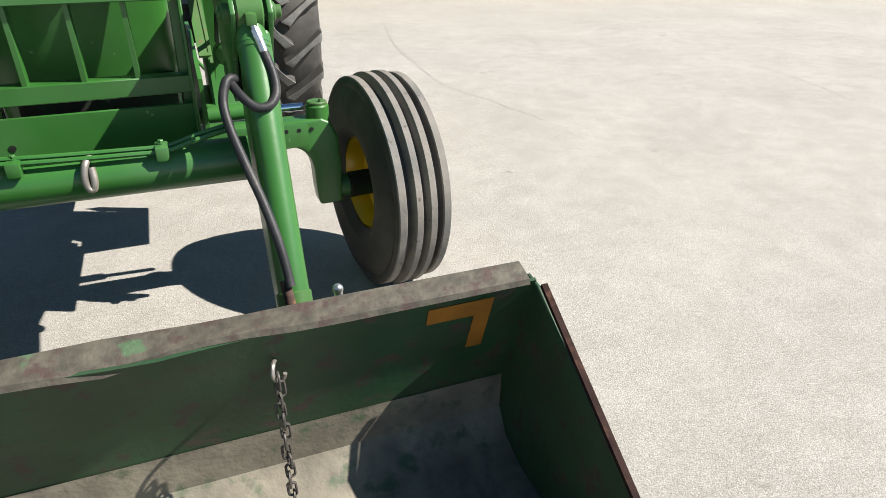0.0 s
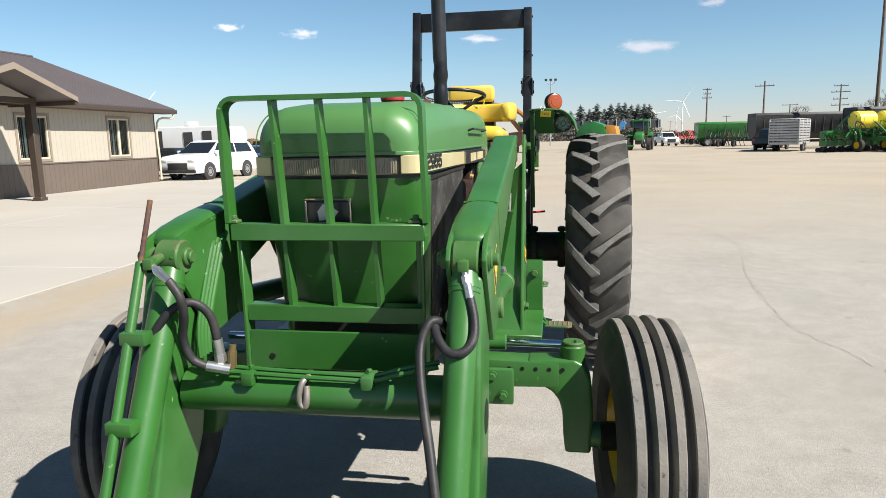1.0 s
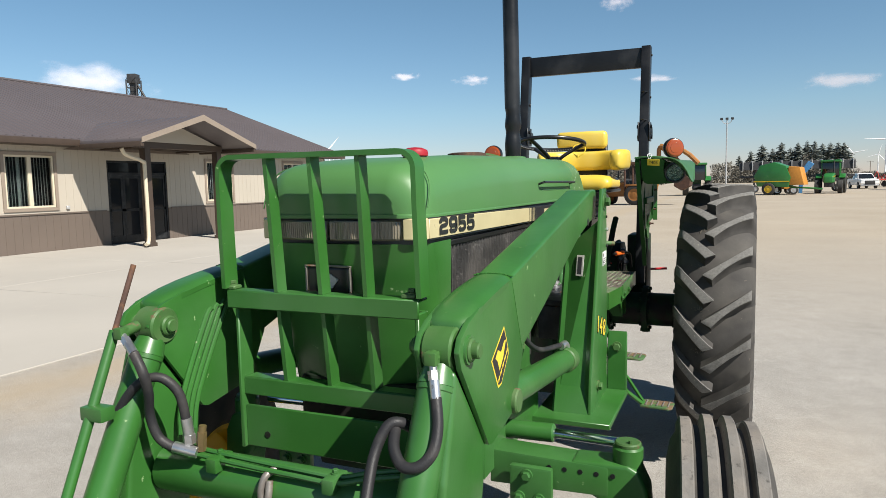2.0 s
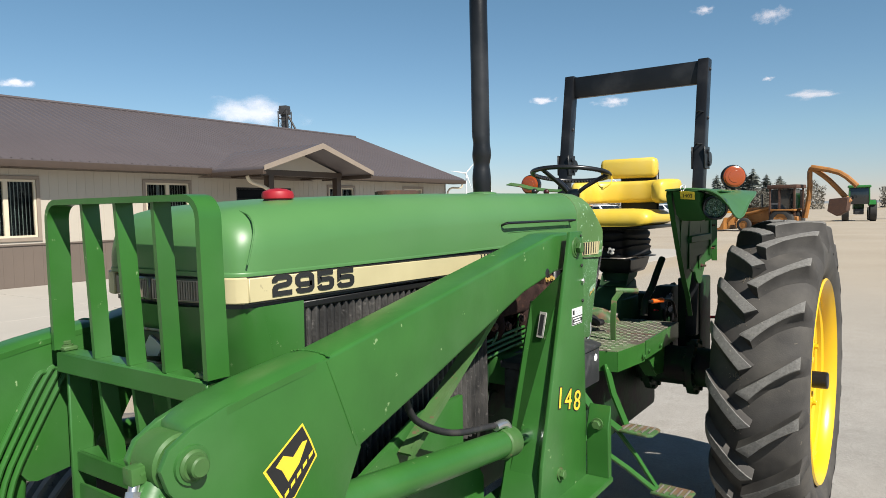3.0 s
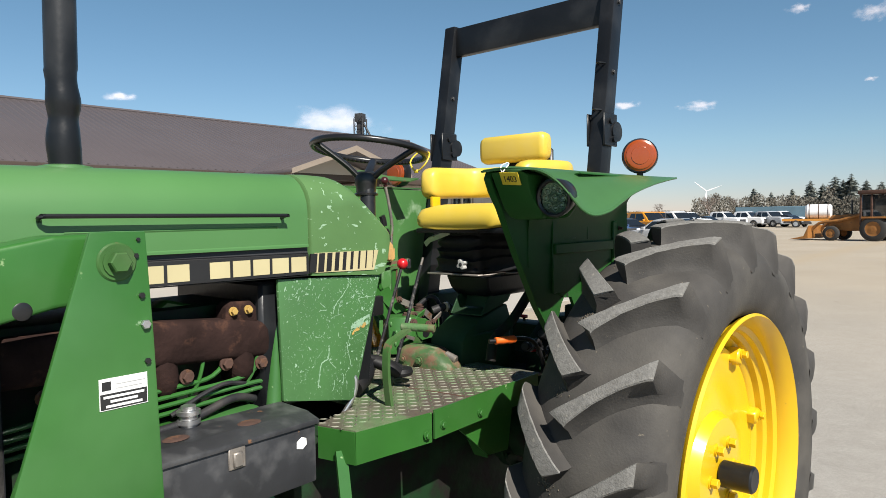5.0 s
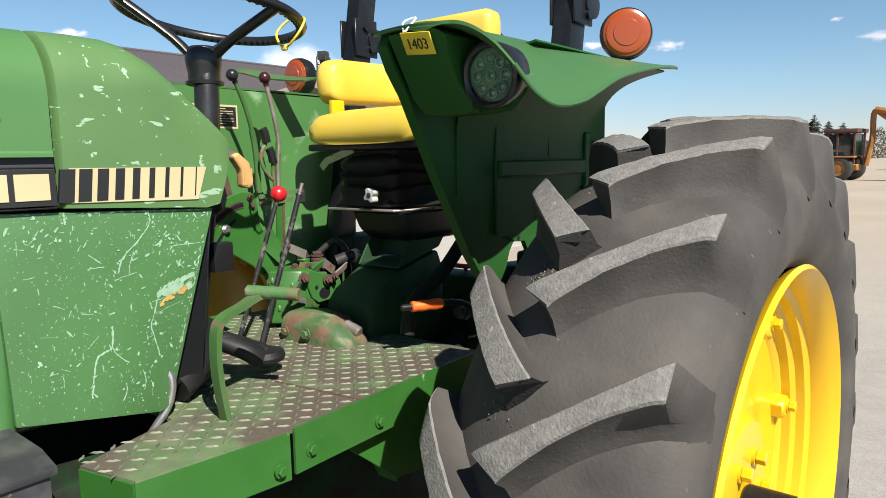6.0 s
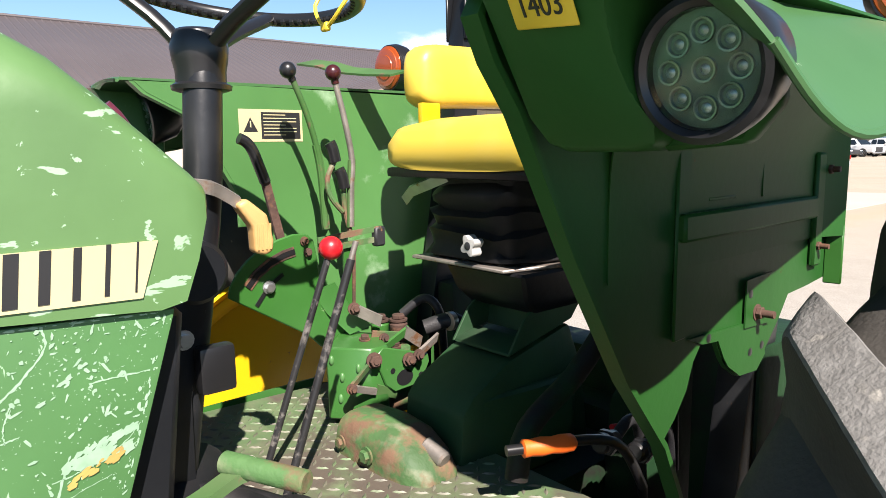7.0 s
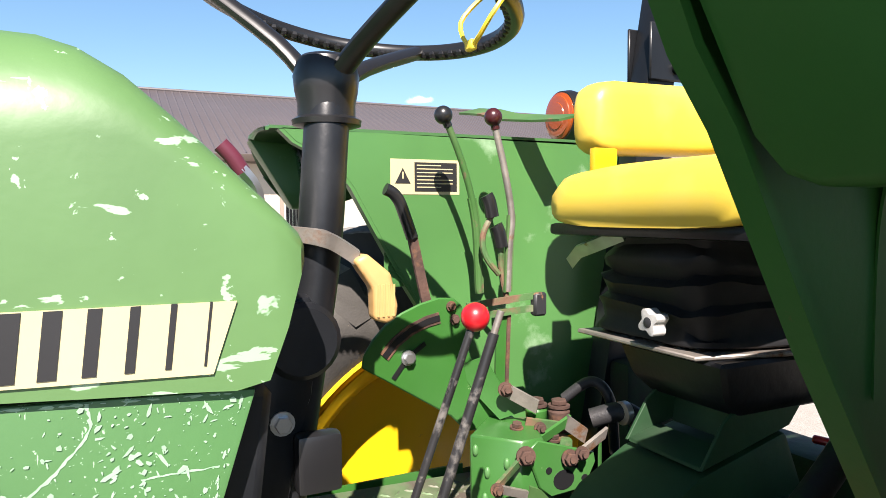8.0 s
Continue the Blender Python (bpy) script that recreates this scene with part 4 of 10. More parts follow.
# hood
b = B()
secs = [(-2.829, 0.205, 1.600, 0.04), (-2.827, 0.226, 1.628, 0.06), (-2.819, 0.246, 1.656, 0.08), (-2.802, 0.262, 1.680, 0.095), (-2.772, 0.273, 1.698, 0.105), (-2.735, 0.277, 1.708, 0.112),
        (-2.6, 0.278, 1.722, 0.115), (-2.4, 0.279, 1.734, 0.115), (-2.0, 0.280, 1.744, 0.11), (-1.5, 0.28, 1.750, 0.11), (-0.968, 0.28, 1.754, 0.11)]
loft(b, [rounded(w, zt, 1.548, r, y) for y, w, zt, r in secs])
bulge(b)
hood = part("hood", b, green_hood, tractor, "sun-faded green engine hood")
b = B()
loft(b, [rounded(w + 0.0015, 1.557, 1.546, 0.006, y) for y, w in ((-2.834, 0.203), (-2.83, 0.228), (-2.818, 0.250), (-2.795, 0.267), (-2.765, 0.275), (-2.7, 0.278), (-0.968, 0.2805))])
bulge(b)
part("hood_lower_lip", b, green_hood, hood)
for s in (1, -1):
    b = B()
    tube(b, [(0.005 + s * 0.2775, -2.798, 1.574), (0.005 + s * 0.2770, -2.783, 1.62), (0.005 + s * 0.2665, -2.768, 1.655), (0.005 + s * 0.2395, -2.757, 1.684), (0.005 + s * 0.185, -2.752, 1.700)], 0.0022, 8, 6)
    part("nose_crease", b, green_hood, hood)
# long black side grip on the hood
b = B()
tube(b, [(0.282, -1.645, 1.628), (0.300, -1.652, 1.634), (0.309, -1.640, 1.637), (0.310, -1.60, 1.637), (0.310, -1.10, 1.635), (0.308, -1.062, 1.634), (0.282, -1.055, 1.628)], 0.005, 8, 4)
part("hood_grip", b, knob_black, hood, "slim black hood grip")
# raised line added where the grip's shadow falls on the hood
b = B()
tube(b, [(0.283, -1.60, 1.601), (0.283, -1.07, 1.603)], 0.004, 6, 1)
part("hood_crease", b, green_hood, hood)
# band with headlights, and side decal strips
b = B()
loft(b, [rounded(w, 1.548, 1.472, 0.004, y, 2) for y, w in ((-2.815, 0.210), (-2.811, 0.236), (-2.798, 0.256), (-2.765, 0.267), (-0.965, 0.272))])
bulge(b)
part("light_band", b, dark_metal, tractor, "dark band behind the headlights")
for x0, x1 in ((-0.236, -0.012), (-0.004, 0.214)):
    b = B()
    xs = [x0 + (x1 - x0) * k / 8 for k in range(9)]
    prism(b, [(x, bow(x) - 0.007) for x in xs] + [(x, bow(x) + 0.02) for x in xs[::-1]], "z", 1.484, 1.540, 0.004, 1)
    hl = part("headlight", b, lens_mat, tractor, "ribbed rectangular headlight lens")
    n = 26
    b = B()
    for k in range(n):
        x = x0 + 0.012 + (x1 - x0 - 0.024) * k / (n - 1)
        rod(b, (x, bow(x) - 0.007, 1.49), (x, bow(x) - 0.007, 1.534), 0.0022, seg=6)
    tagged(part("lens_ribs", b, lens_mat, hl), kind="stuff")
for s in (1, -1):
    x = 0.005 + s * 0.277
    b = B()
    prism(b, [(-2.798, 1.487), (-1.80, 1.477), (-1.80, 1.533), (-2.798, 1.543)], "x", x - 0.004, x + 0.004, 0.002, 1)
    part("cream_side_stripe", b, cream, tractor, "cream decal stripe")
    # cream cap bent round the corner of the nose
    b = B()
    prism(b, [(0.005 + s * px, py) for px, py in ((0.214, -2.832), (0.240, -2.830), (0.262, -2.821), (0.275, -2.806), (0.2805, -2.798), (0.262, -2.79), (0.214, -2.80))], "z", 1.485, 1.545, 0.003, 1)
    part("stripe_corner", b, cream, tractor)
    b = B()
    for k in range(5):
        y = -1.795 + 0.02 * k
        prism(b, [(y + 0.003 * k * 0.0, 1.476), (y + 0.006 + 0.0025 * k, 1.476), (y + 0.006 + 0.0025 * k, 1.532), (y, 1.532)], "x", x - 0.004, x + 0.0042)
    prism(b, [(-1.695, 1.474), (-0.968, 1.470), (-0.968, 1.526), (-1.695, 1.530)], "x", x - 0.004, x + 0.004)
    part("black_name_band", b, ink, tractor)
    b = B()
    prism(b, [(-1.80, 1.477), (-1.695, 1.476), (-1.695, 1.531), (-1.80, 1.532)], "x", x - 0.004, x + 0.0034)
    part("cream_bar_field", b, cream, tractor)
    # brand lettering as plain cream bars
    yy = -1.562
    for w in (0.045, 0.058, 0.052, 0.055, 0, 0.055, 0.05, 0.05, 0.052, 0.05):
        if w == 0:
            yy += 0.045
            continue
        b = B()
        prism(b, [(yy, 1.479), (yy + w, 1.479), (yy + w, 1.520), (yy, 1.520)], "x", x, x + s * 0.0055)
        part("cream_bar", b, cream, tractor, "plain cream bar on black")
        yy += w + 0.009
    b = B()
    tube(b, [(x, -2.80, 1.545), (x, -0.968, 1.529)], 0.0018, 6, 1)
    tube(b, [(x, -2.80, 1.484), (x, -0.968, 1.466)], 0.0018, 6, 1)
    part("band_edge_trim", b, knob_black, tractor)
def bar_stroke(bm, pts, w, x0, x1):
    """A flat band of width w (across, along) following pts in the y-z plane, mitred at its bends."""
    left, right = [], []
    for k, (y, z) in enumerate(pts):
        a, c = Vector(pts[max(k - 1, 0)]), Vector(pts[min(k + 1, len(pts) - 1)])
        p = Vector((y, z))
        d1 = (p - a).normalized() if k else (c - p).normalized()
        d2 = (c - p).normalized() if k < len(pts) - 1 else d1
        t = (d1 + d2).normalized()
        nrm = Vector((-t.y, t.x)) / max(0.6, t.dot(d1))
        off = Vector((nrm.x * w[0], nrm.y * w[1]))
        left.append(p + off)
        right.append(p - off)
    skin(bm, [[bm.verts.new(p) for p in ((x0, u.x, u.y), (x0, v.x, v.y), (x1, v.x, v.y), (x1, u.x, u.y))] for u, v in zip(left, right)])


# extended square-shouldered numerals on the band
W5 = [(0.94, 0.87), (0.16, 0.87), (0.14, 0.50), (0.20, 0.56), (0.70, 0.56), (0.82, 0.53), (0.87, 0.45), (0.87, 0.24), (0.82, 0.16), (0.70, 0.12), (0.30, 0.12), (0.18, 0.16), (0.13, 0.28)]
NUM = {"2": [(0.13, 0.66), (0.13, 0.76), (0.18, 0.84), (0.30, 0.88), (0.70, 0.88), (0.82, 0.84), (0.87, 0.76), (0.87, 0.64), (0.82, 0.56), (0.70, 0.52), (0.30, 0.48), (0.17, 0.43), (0.13, 0.34), (0.13, 0.12), (0.98, 0.12)],
       "9": [(0.86, 0.44), (0.30, 0.44), (0.18, 0.48), (0.13, 0.56), (0.13, 0.76), (0.18, 0.84), (0.30, 0.88), (0.70, 0.88), (0.82, 0.84), (0.87, 0.76), (0.87, 0.24), (0.82, 0.16), (0.70, 0.12), (0.30, 0.12), (0.18, 0.16), (0.13, 0.28)],
       "5": W5}
for digit, y0, y1 in (("2", -2.733, -2.671), ("9", -2.661, -2.598), ("5", -2.588, -2.528), ("5", -2.518, -2.450)):
    b = B()
    zb = 1.494 - 0.012 * (y0 + 2.733)
    bar_stroke(b, [(y0 + (y1 - y0) * u, zb + 0.050 * v) for u, v in NUM[digit]], (0.0080, 0.0058), 0.2872, 0.2888)
    part("model_number", b, ink, tractor)

# nose shell below the band
b = B()
half = [(x, bow(x)) for x in (0.0, 0.05, 0.10, 0.15, 0.19, 0.215)] + [(0.238, -2.806), (0.256, -2.793), (0.267, -2.775), (0.272, -2.75), (0.272, -2.625)]
prism(b, [(0.005 + x, y) for x, y in half] + [(0.005 - x, y) for x, y in half[:0:-1]], "z", 0.90, 1.473)
for v in b.verts:  # undercut and a little narrower towards the bottom
    low = 1.473 - v.co.z
    v.co.x *= 1 - 0.06 * low
    v.co.y += low * 0.22 * min(1.0, max(0.0, (-2.625 - v.co.y) / 0.1))
part("nose_shell", b, green, tractor, "green nose panel")
b = B()
prism(b, [(-0.095, 1.328), (0.052, 1.328), (0.052, 1.408), (-0.095, 1.408)], "y", -2.842, -2.82, 0.012, 3)
badge = part("badge", b, knob_black, tractor, "black nose badge with a silver rim")
b = B()
tube(b, [(-0.095, -2.843, 1.335), (-0.095, -2.843, 1.400), (-0.087, -2.843, 1.408), (0.044, -2.843, 1.408), (0.052, -2.843, 1.400), (0.052, -2.843, 1.335), (0.044, -2.843, 1.328), (-0.087, -2.843, 1.328)], 0.0035, 6, 2, closed=True)
part("badge_rim", b, steel, badge)
b = B()
prism(b, [(-0.05, 1.34), (-0.005, 1.345), (0.015, 1.37), (-0.01, 1.385), (-0.035, 1.395), (-0.055, 1.37)], "y", -2.847, -2.842)
part("badge_shape", b, grey_metal, badge)
# ribbed black side screens
for s in (1, -1):
    x = 0.005 + s * 0.262
    b = B()
    prism(b, [(-2.625, 0.90), (-1.72, 0.90), (-1.72, 1.462), (-2.625, 1.467)], "x", x - s * 0.02, x - s * 0.008)
    screen = part("side_screen", b, black, tractor, "black corrugated radiator side screen")
    for k in range(32):
        y = -2.610 + k * 0.0278
        b = B()
        prism(b, [(x - s * 0.009, y), (x + s * 0.004, y + 0.003), (x + s * 0.004, y + 0.006), (x - s * 0.006, y + 0.0245), (x - s * 0.009, y + 0.0265)], "z", 0.905, 1.452)
        part("screen_pleat", b, pleat_mat, screen)
    b = B()
    box(b, min(x - s * 0.012, x + s * 0.008), max(x - s * 0.012, x + s * 0.008), -2.63, -1.70, 1.452, 1.470, 0.003, 1)
    box(b, min(x - s * 0.012, x + s * 0.008), max(x - s * 0.012, x + s * 0.008), -2.63, -2.615, 0.90, 1.455, 0.003, 1)
    part("screen_frame", b, knob_black, screen)

# cap and exhaust stack through the hood
b = B()
lathe(b, [(1.690, 0.038), (1.722, 0.038), (1.728, 0.035)], (0.14, -2.575, 0), "z", 36)
cap = part("cap_neck", b, rust, tractor, "rusty filler neck")
b = B()
lathe(b, [(1.726, 0.034), (1.727, 0.041), (1.736, 0.042), (1.745, 0.039), (1.752, 0.022), (1.754, 0.004)], (0.14, -2.575, 0), "z", 36)
part("cap_lid", b, cap_red, cap, "red filler cap")
b = B()
axis_pts = smooth_path([(0.139, -1.54, 1.72), (0.139, -1.54, 1.85), (0.141, -1.541, 1.94), (0.138, -1.54, 2.0), (0.134, -1.535, 2.25), (0.130, -1.53, 2.50), (0.124, -1.50, 2.62), (0.117, -1.44, 2.70)], 10)
secs = []
for p in axis_pts:
    r0 = 0.0345 + 0.0022 * math.exp(-((p.z - 1.90) / 0.02) ** 2) - 0.0035 * math.exp(-((p.z - 1.86) / 0.018) ** 2) + 0.0018 * math.exp(-((p.z - 1.80) / 0.025) ** 2) - 0.002 * math.exp(-((p.z - 1.945) / 0.02) ** 2)
    secs.append([p + Vector((r0 * math.cos(a), r0 * (1 + 0.05 * math.sin(40 * p.z + a) * (p.z < 1.97)) * math.sin(a), 0)) for a in [2 * math.pi * k / 26 for k in range(26)]])
loft(b, secs)
part("exhaust_pipe", b, black, tractor, "tall black exhaust pipe with dents")
b = B()
lathe(b, [(1.735, 0.06), (1.752, 0.058), (1.756, 0.04)], (0.137, -1.54, 0), "z", 32)
part("stack_collar", b, green_hood, tractor)
b = B()
lathe(b, [(1.74, 0.075), (1.7535, 0.075), (1.757, 0.06), (1.757, 0.004)], (0.10, -2.02, 0), "z", 36)
part("hood_cover_plate", b, rust, tractor, "dark round cover on the hood top")

# cowl in front of the steering wheel
b = B()
loft(b, [rounded(w, zt, zb, r, y) for y, w, zt, zb, r in (
    (-0.958, 0.270, 1.748, 1.464, 0.105), (-0.953, 0.277, 1.755, 1.464, 0.105), (-0.90, 0.277, 1.756, 1.461, 0.104), (-0.845, 0.277, 1.753, 1.458, 0.098), (-0.815, 0.277, 1.742, 1.456, 0.080),
    (-0.78, 0.277, 1.718, 1.454, 0.058), (-0.74, 0.277, 1.681, 1.452, 0.044), (-0.70, 0.277, 1.642, 1.449, 0.034), (-0.672, 0.277, 1.614, 1.455, 0.027), (-0.655, 0.276, 1.597, 1.50, 0.022), (-0.642, 0.272, 1.583, 1.545, 0.016), (-0.637, 0.262, 1.574, 1.556, 0.008))])
cowl = part("cowl", b, chipped, tractor, "scratched green cowl before the steering wheel")
b = B()
prism(b, [(-0.946, 1.472), (-0.719, 1.466), (-0.699, 1.526), (-0.946, 1.528)], "x", 0.276, 0.2845)
part("stripe_decal", b, cream, cowl, "cream and black striped decal")
k0 = [(-0.7245 - 0.0272 * k - 0.0020 - 0.0027 * k, -0.7245 - 0.0272 * k) for k in range(9)]
for a, c in k0:
    b = B()
    prism(b, [(a, 1.4735), (c, 1.4735), (c + 0.006, 1.5265), (a + 0.006, 1.5265)], "x", 0.280, 0.2855)
    part("stripe_bar", b, ink, cowl)
for s in (1, -1):
    x = 0.005 + s * 0.262
    b = B()
    prism(b, [(-1.064, 1.462), (-0.682, 1.447), (-0.795, 1.085), (-0.815, 1.077), (-1.054, 1.124)], "x", x - 0.006, x + 0.006, 0.004, 2)
    part("cowl_side_panel", b, scratch, tractor, "badly scratched green side panel")
# long scratches in the paint of the side panel
scratch_mark = mat("pale_scraped_paint", (0.25, 0.395, 0.265), 0.7, var=0.15, scale=60, bump=0.05)
rs = random.Random(8)
LINES = [(2.6, [(-0.814, 1.450), (-0.813, 1.428), (-0.831, 1.404), (-0.859, 1.378), (-0.870, 1.363), (-0.875, 1.345)]), (1.5, [(-0.883, 1.334), (-0.865, 1.339), (-0.842, 1.343)]),
         (2.2, [(-0.923, 1.383), (-0.903, 1.367)]), (2.4, [(-0.925, 1.360), (-0.898, 1.360)]), (1.8, [(-0.776, 1.382), (-0.750, 1.383), (-0.714, 1.383)]),
         (3.4, [(-0.893, 1.256), (-0.896, 1.220), (-0.912, 1.212), (-0.924, 1.203), (-0.932, 1.166), (-0.936, 1.138)]), (2.2, [(-0.896, 1.220), (-0.889, 1.205), (-0.869, 1.185)]),
         (2.2, [(-0.806, 1.295), (-0.817, 1.261), (-0.823, 1.241), (-0.814, 1.198), (-0.811, 1.183)]), (0.8, [(-0.812, 1.263), (-0.786, 1.271), (-0.763, 1.277)]),
         (1.4, [(-0.819, 1.286), (-0.791, 1.291), (-0.750, 1.308), (-0.729, 1.327)]), (1.8, [(-0.844, 1.165), (-0.841, 1.145), (-0.845, 1.129)]), (1.6, [(-0.846, 1.378), (-0.855, 1.356), (-0.855, 1.339)]),
         (2.0, [(-0.877, 1.151), (-0.877, 1.133), (-0.885, 1.119)])]
for _ in range(16):
    y, z, a, L = rs.uniform(-1.04, -0.92), rs.uniform(1.15, 1.42), rs.choice((0.1, 0.9, 2.2, -0.3, 1.3)) + rs.uniform(-0.3, 0.3), rs.uniform(0.01, 0.035)
    LINES.append((rs.uniform(0.8, 2.0), [(y, z), (y + L * math.cos(a), z + L * math.sin(a))]))


def on_panel(y, z):
    return -1.056 < y < -0.688 - (1.447 - z) * 0.312 and 1.098 + max(0, (-0.82 - y)) * 0.19 < z < 1.447 - (y + 0.682) * 0.039


b = B()
for wide, ln in LINES:
    path = smooth_path([(0.2735, y, z) for y, z in ln], 9)
    prev = None
    for k, p in enumerate(path):
        d = (path[min(k + 1, len(path) - 1)] - path[max(k - 1, 0)]).normalized()
        w = Vector((0, -d.z, d.y)) * (0.0005 * wide * rs.uniform(0.35, 1.35))
        p = p + Vector((0, rs.uniform(-1, 1), rs.uniform(-1, 1))) * 0.0007
        if not on_panel(p.y, p.z):
            prev = None
            continue
        cur = (b.verts.new(p + w), b.verts.new(p - w))
        if prev:
            b.faces.new((prev[0], prev[1], cur[1], cur[0]))
        prev = cur


def flake(bm, y, z, r, stretch, a):
    x = rs.uniform(0.2736, 0.2744)
    n = rs.choice((5, 6, 7))
    pts = []
    for k in range(n):
        t = 2 * math.pi * k / n
        q = r * rs.uniform(0.45, 1.2)
        u, v = q * math.cos(t) * stretch, q * math.sin(t) / stretch ** 0.5
        pts.append(bm.verts.new((x, y + u * math.cos(a) - v * math.sin(a), z + u * math.sin(a) + v * math.cos(a))))
    bm.faces.new(pts)


# flakes of missing paint: thickest along the top and rear edges
for k in range(760):
    kind = rs.random()
    if kind < 0.22:
        y, z = rs.uniform(-1.05, -0.69), 1.452 - rs.random() ** 1.8 * 0.05
    elif kind < 0.42:
        z = rs.uniform(1.15, 1.44)
        y = -0.692 - (1.447 - z) * 0.312 - rs.random() ** 1.6 * 0.09
    elif kind < 0.75:
        cy, cz = rs.choice(((-0.80, 1.40), (-0.77, 1.35), (-0.86, 1.36), (-0.91, 1.31), (-0.80, 1.25), (-0.86, 1.14), (-0.96, 1.36), (-1.0, 1.22), (-0.98, 1.42)))
        y, z = rs.gauss(cy, 0.020), rs.gauss(cz, 0.020)
    else:
        y, z = rs.uniform(-1.05, -0.70), rs.uniform(1.11, 1.44)
    r = 0.0005 + 0.0032 * rs.random() ** 3.5
    if on_panel(y - r, z - r) and on_panel(y + r, z + r):
        flake(b, y, z, r, rs.choice((1, 1.2, 1.8, 2.6)), rs.choice((0.2, 0.9, 1.9)) + rs.uniform(-0.4, 0.4))
# rubbed edges
for k in range(46):
    q = rs.random()
    z = 1.10 + 0.34 * q
    flake(b, -0.690 - (1.447 - z) * 0.312 - 0.004 * rs.random(), z, 0.0008 + 0.0022 * rs.random(), 2.2, 1.27)
    y = -0.69 - 0.36 * rs.random()
    flake(b, y, 1.4445 - (y + 0.682) * 0.039, 0.001 + 0.0022 * rs.random() ** 2, 2.6, -0.04)
tagged(part("scratched_paint", b, scratch_mark, tractor), kind="stuff")
b = B()
for k in range(130):
    q = rs.random() ** 0.7
    y, z = -0.806 + 0.076 * q, 1.296 + 0.030 * q + rs.uniform(-1, 1) * (0.004 + 0.022 * q)
    if on_panel(y + 0.006, z - 0.006) and z < 1.306 + 0.33 * (y + 0.806):
        flake(b, y, z, rs.uniform(0.002, 0.0055), 1.7, 0.6)
tagged(part("scraped_patch", b, scratch_mark, tractor), kind="stuff")
b = B()
for k in range(26):
    q = rs.random()
    flake(b, -0.802 + 0.052 * q, 1.281 + 0.019 * q + rs.uniform(-1, 1) * 0.006, rs.uniform(0.002, 0.005), 1.8, 0.5)
for v in b.verts:
    v.co.x += 0.0009
tagged(part("bare_patch", b, tan_bare, tractor), kind="stuff")
b = B()
prism(b, [(-1.10, 1.10), (-0.70, 1.10), (-0.66, 1.44), (-1.10, 1.455)], "x", -0.22, 0.24, 0.01, 1)
part("dash_housing", b, black, tractor)

# engine, transmission and frame
b = B()
box(b, -0.19, 0.19, -2.15, -1.02, 0.62, 1.12, 0.02, 2)
box(b, -0.15, 0.15, -2.10, -1.08, 1.12, 1.40, 0.02, 2)
for k in range(5):
    rod(b, (0.19, -2.0 + 0.2 * k, 0.95), (0.215, -2.0 + 0.2 * k, 0.95), 0.05, seg=20, chamfer=0.006)
part("engine_block", b, green_dirty_shade, tractor)
b = B()
secs = []
for y, w, h, zc in ((-1.90, 0.03, 0.035, 1.335), (-1.885, 0.042, 0.05, 1.333), (-1.60, 0.044, 0.055, 1.330), (-1.36, 0.044, 0.056, 1.325), (-1.16, 0.044, 0.054, 1.310), (-1.09, 0.040, 0.050, 1.300), (-1.065, 0.032, 0.040, 1.295), (-1.055, 0.018, 0.022, 1.292)):
    secs.append([Vector((0.205 + w * math.copysign(abs(math.cos(a)) ** 0.45, math.cos(a)), y, zc + h * math.copysign(abs(math.sin(a)) ** 0.45, math.sin(a)))) for a in [2 * math.pi * k / 20 for k in range(20)]])
loft(b, secs)
man = part("exhaust_manifold", b, rust_dark, tractor, "rusty exhaust manifold")
for k in range(4):
    y = -1.80 + k * 0.215
    b = B()
    tube(b, [(0.20, y, 1.30), (0.215, y + 0.005, 1.255), (0.20, y + 0.012, 1.215), (0.15, y + 0.02, 1.20)], 0.036, 12, 3)
    part("exhaust_port", b, rust_dark, man)
    for dy, dz in ((-0.05, -0.02), (0.055, -0.035)):
        b = B()
        hexbolt(b, (0.236, y + dy, 1.272 + dz), (1, 0, 0), 0.014, 0.016)
        part("manifold_bolt", b, rust, man)
b = B()
prism(b, [(-1.205, 1.35), (-1.20, 1.398), (-1.185, 1.412), (-1.125, 1.408), (-1.108, 1.390), (-1.105, 1.34)], "x", 0.185, 0.235, 0.006, 2)
part("manifold_flange", b, rust_dark, man)
for dy in (-1.18, -1.135):
    b = B()
    hexbolt(b, (0.235, dy, 1.385), (1, 0, 0), 0.009, 0.014)
    part("manifold_bolt", b, tan_bare, man)
for z, y1, bend in ((1.165, -1.06, 0.02), (1.185, -1.10, 0.05), (1.145, -1.08, 0.03), (1.205, -1.18, 0.08)):
    b = B()
    tube(b, [(0.21, -1.75, z - 0.02), (0.225, -1.55, z), (0.23, -1.35, z + 0.01), (0.23, y1 - 0.06, z + 0.02), (0.225, y1, z + bend), (0.20, y1 + 0.01, z + 0.10)], 0.006, 8, 5)
    part("fuel_line", b, green, tractor)
for k in range(4):
    b = B()
    tube(b, [(0.22, -1.62 + 0.16 * k, 1.18), (0.232, -1.60 + 0.16 * k, 1.22), (0.225, -1.58 + 0.16 * k, 1.29), (0.17, -1.57 + 0.16 * k, 1.33)], 0.005, 8, 5)
    part("injector_pipe", b, green, tractor)
b = B()
tube(b, [(0.23, -1.12, 1.14), (0.25, -1.20, 1.16), (0.26, -1.34, 1.13), (0.25, -1.5, 1.12)], 0.011, 10, 5)
tube(b, [(0.22, -1.10, 1.17), (0.24, -1.22, 1.20), (0.24, -1.36, 1.15)], 0.006, 8, 5)
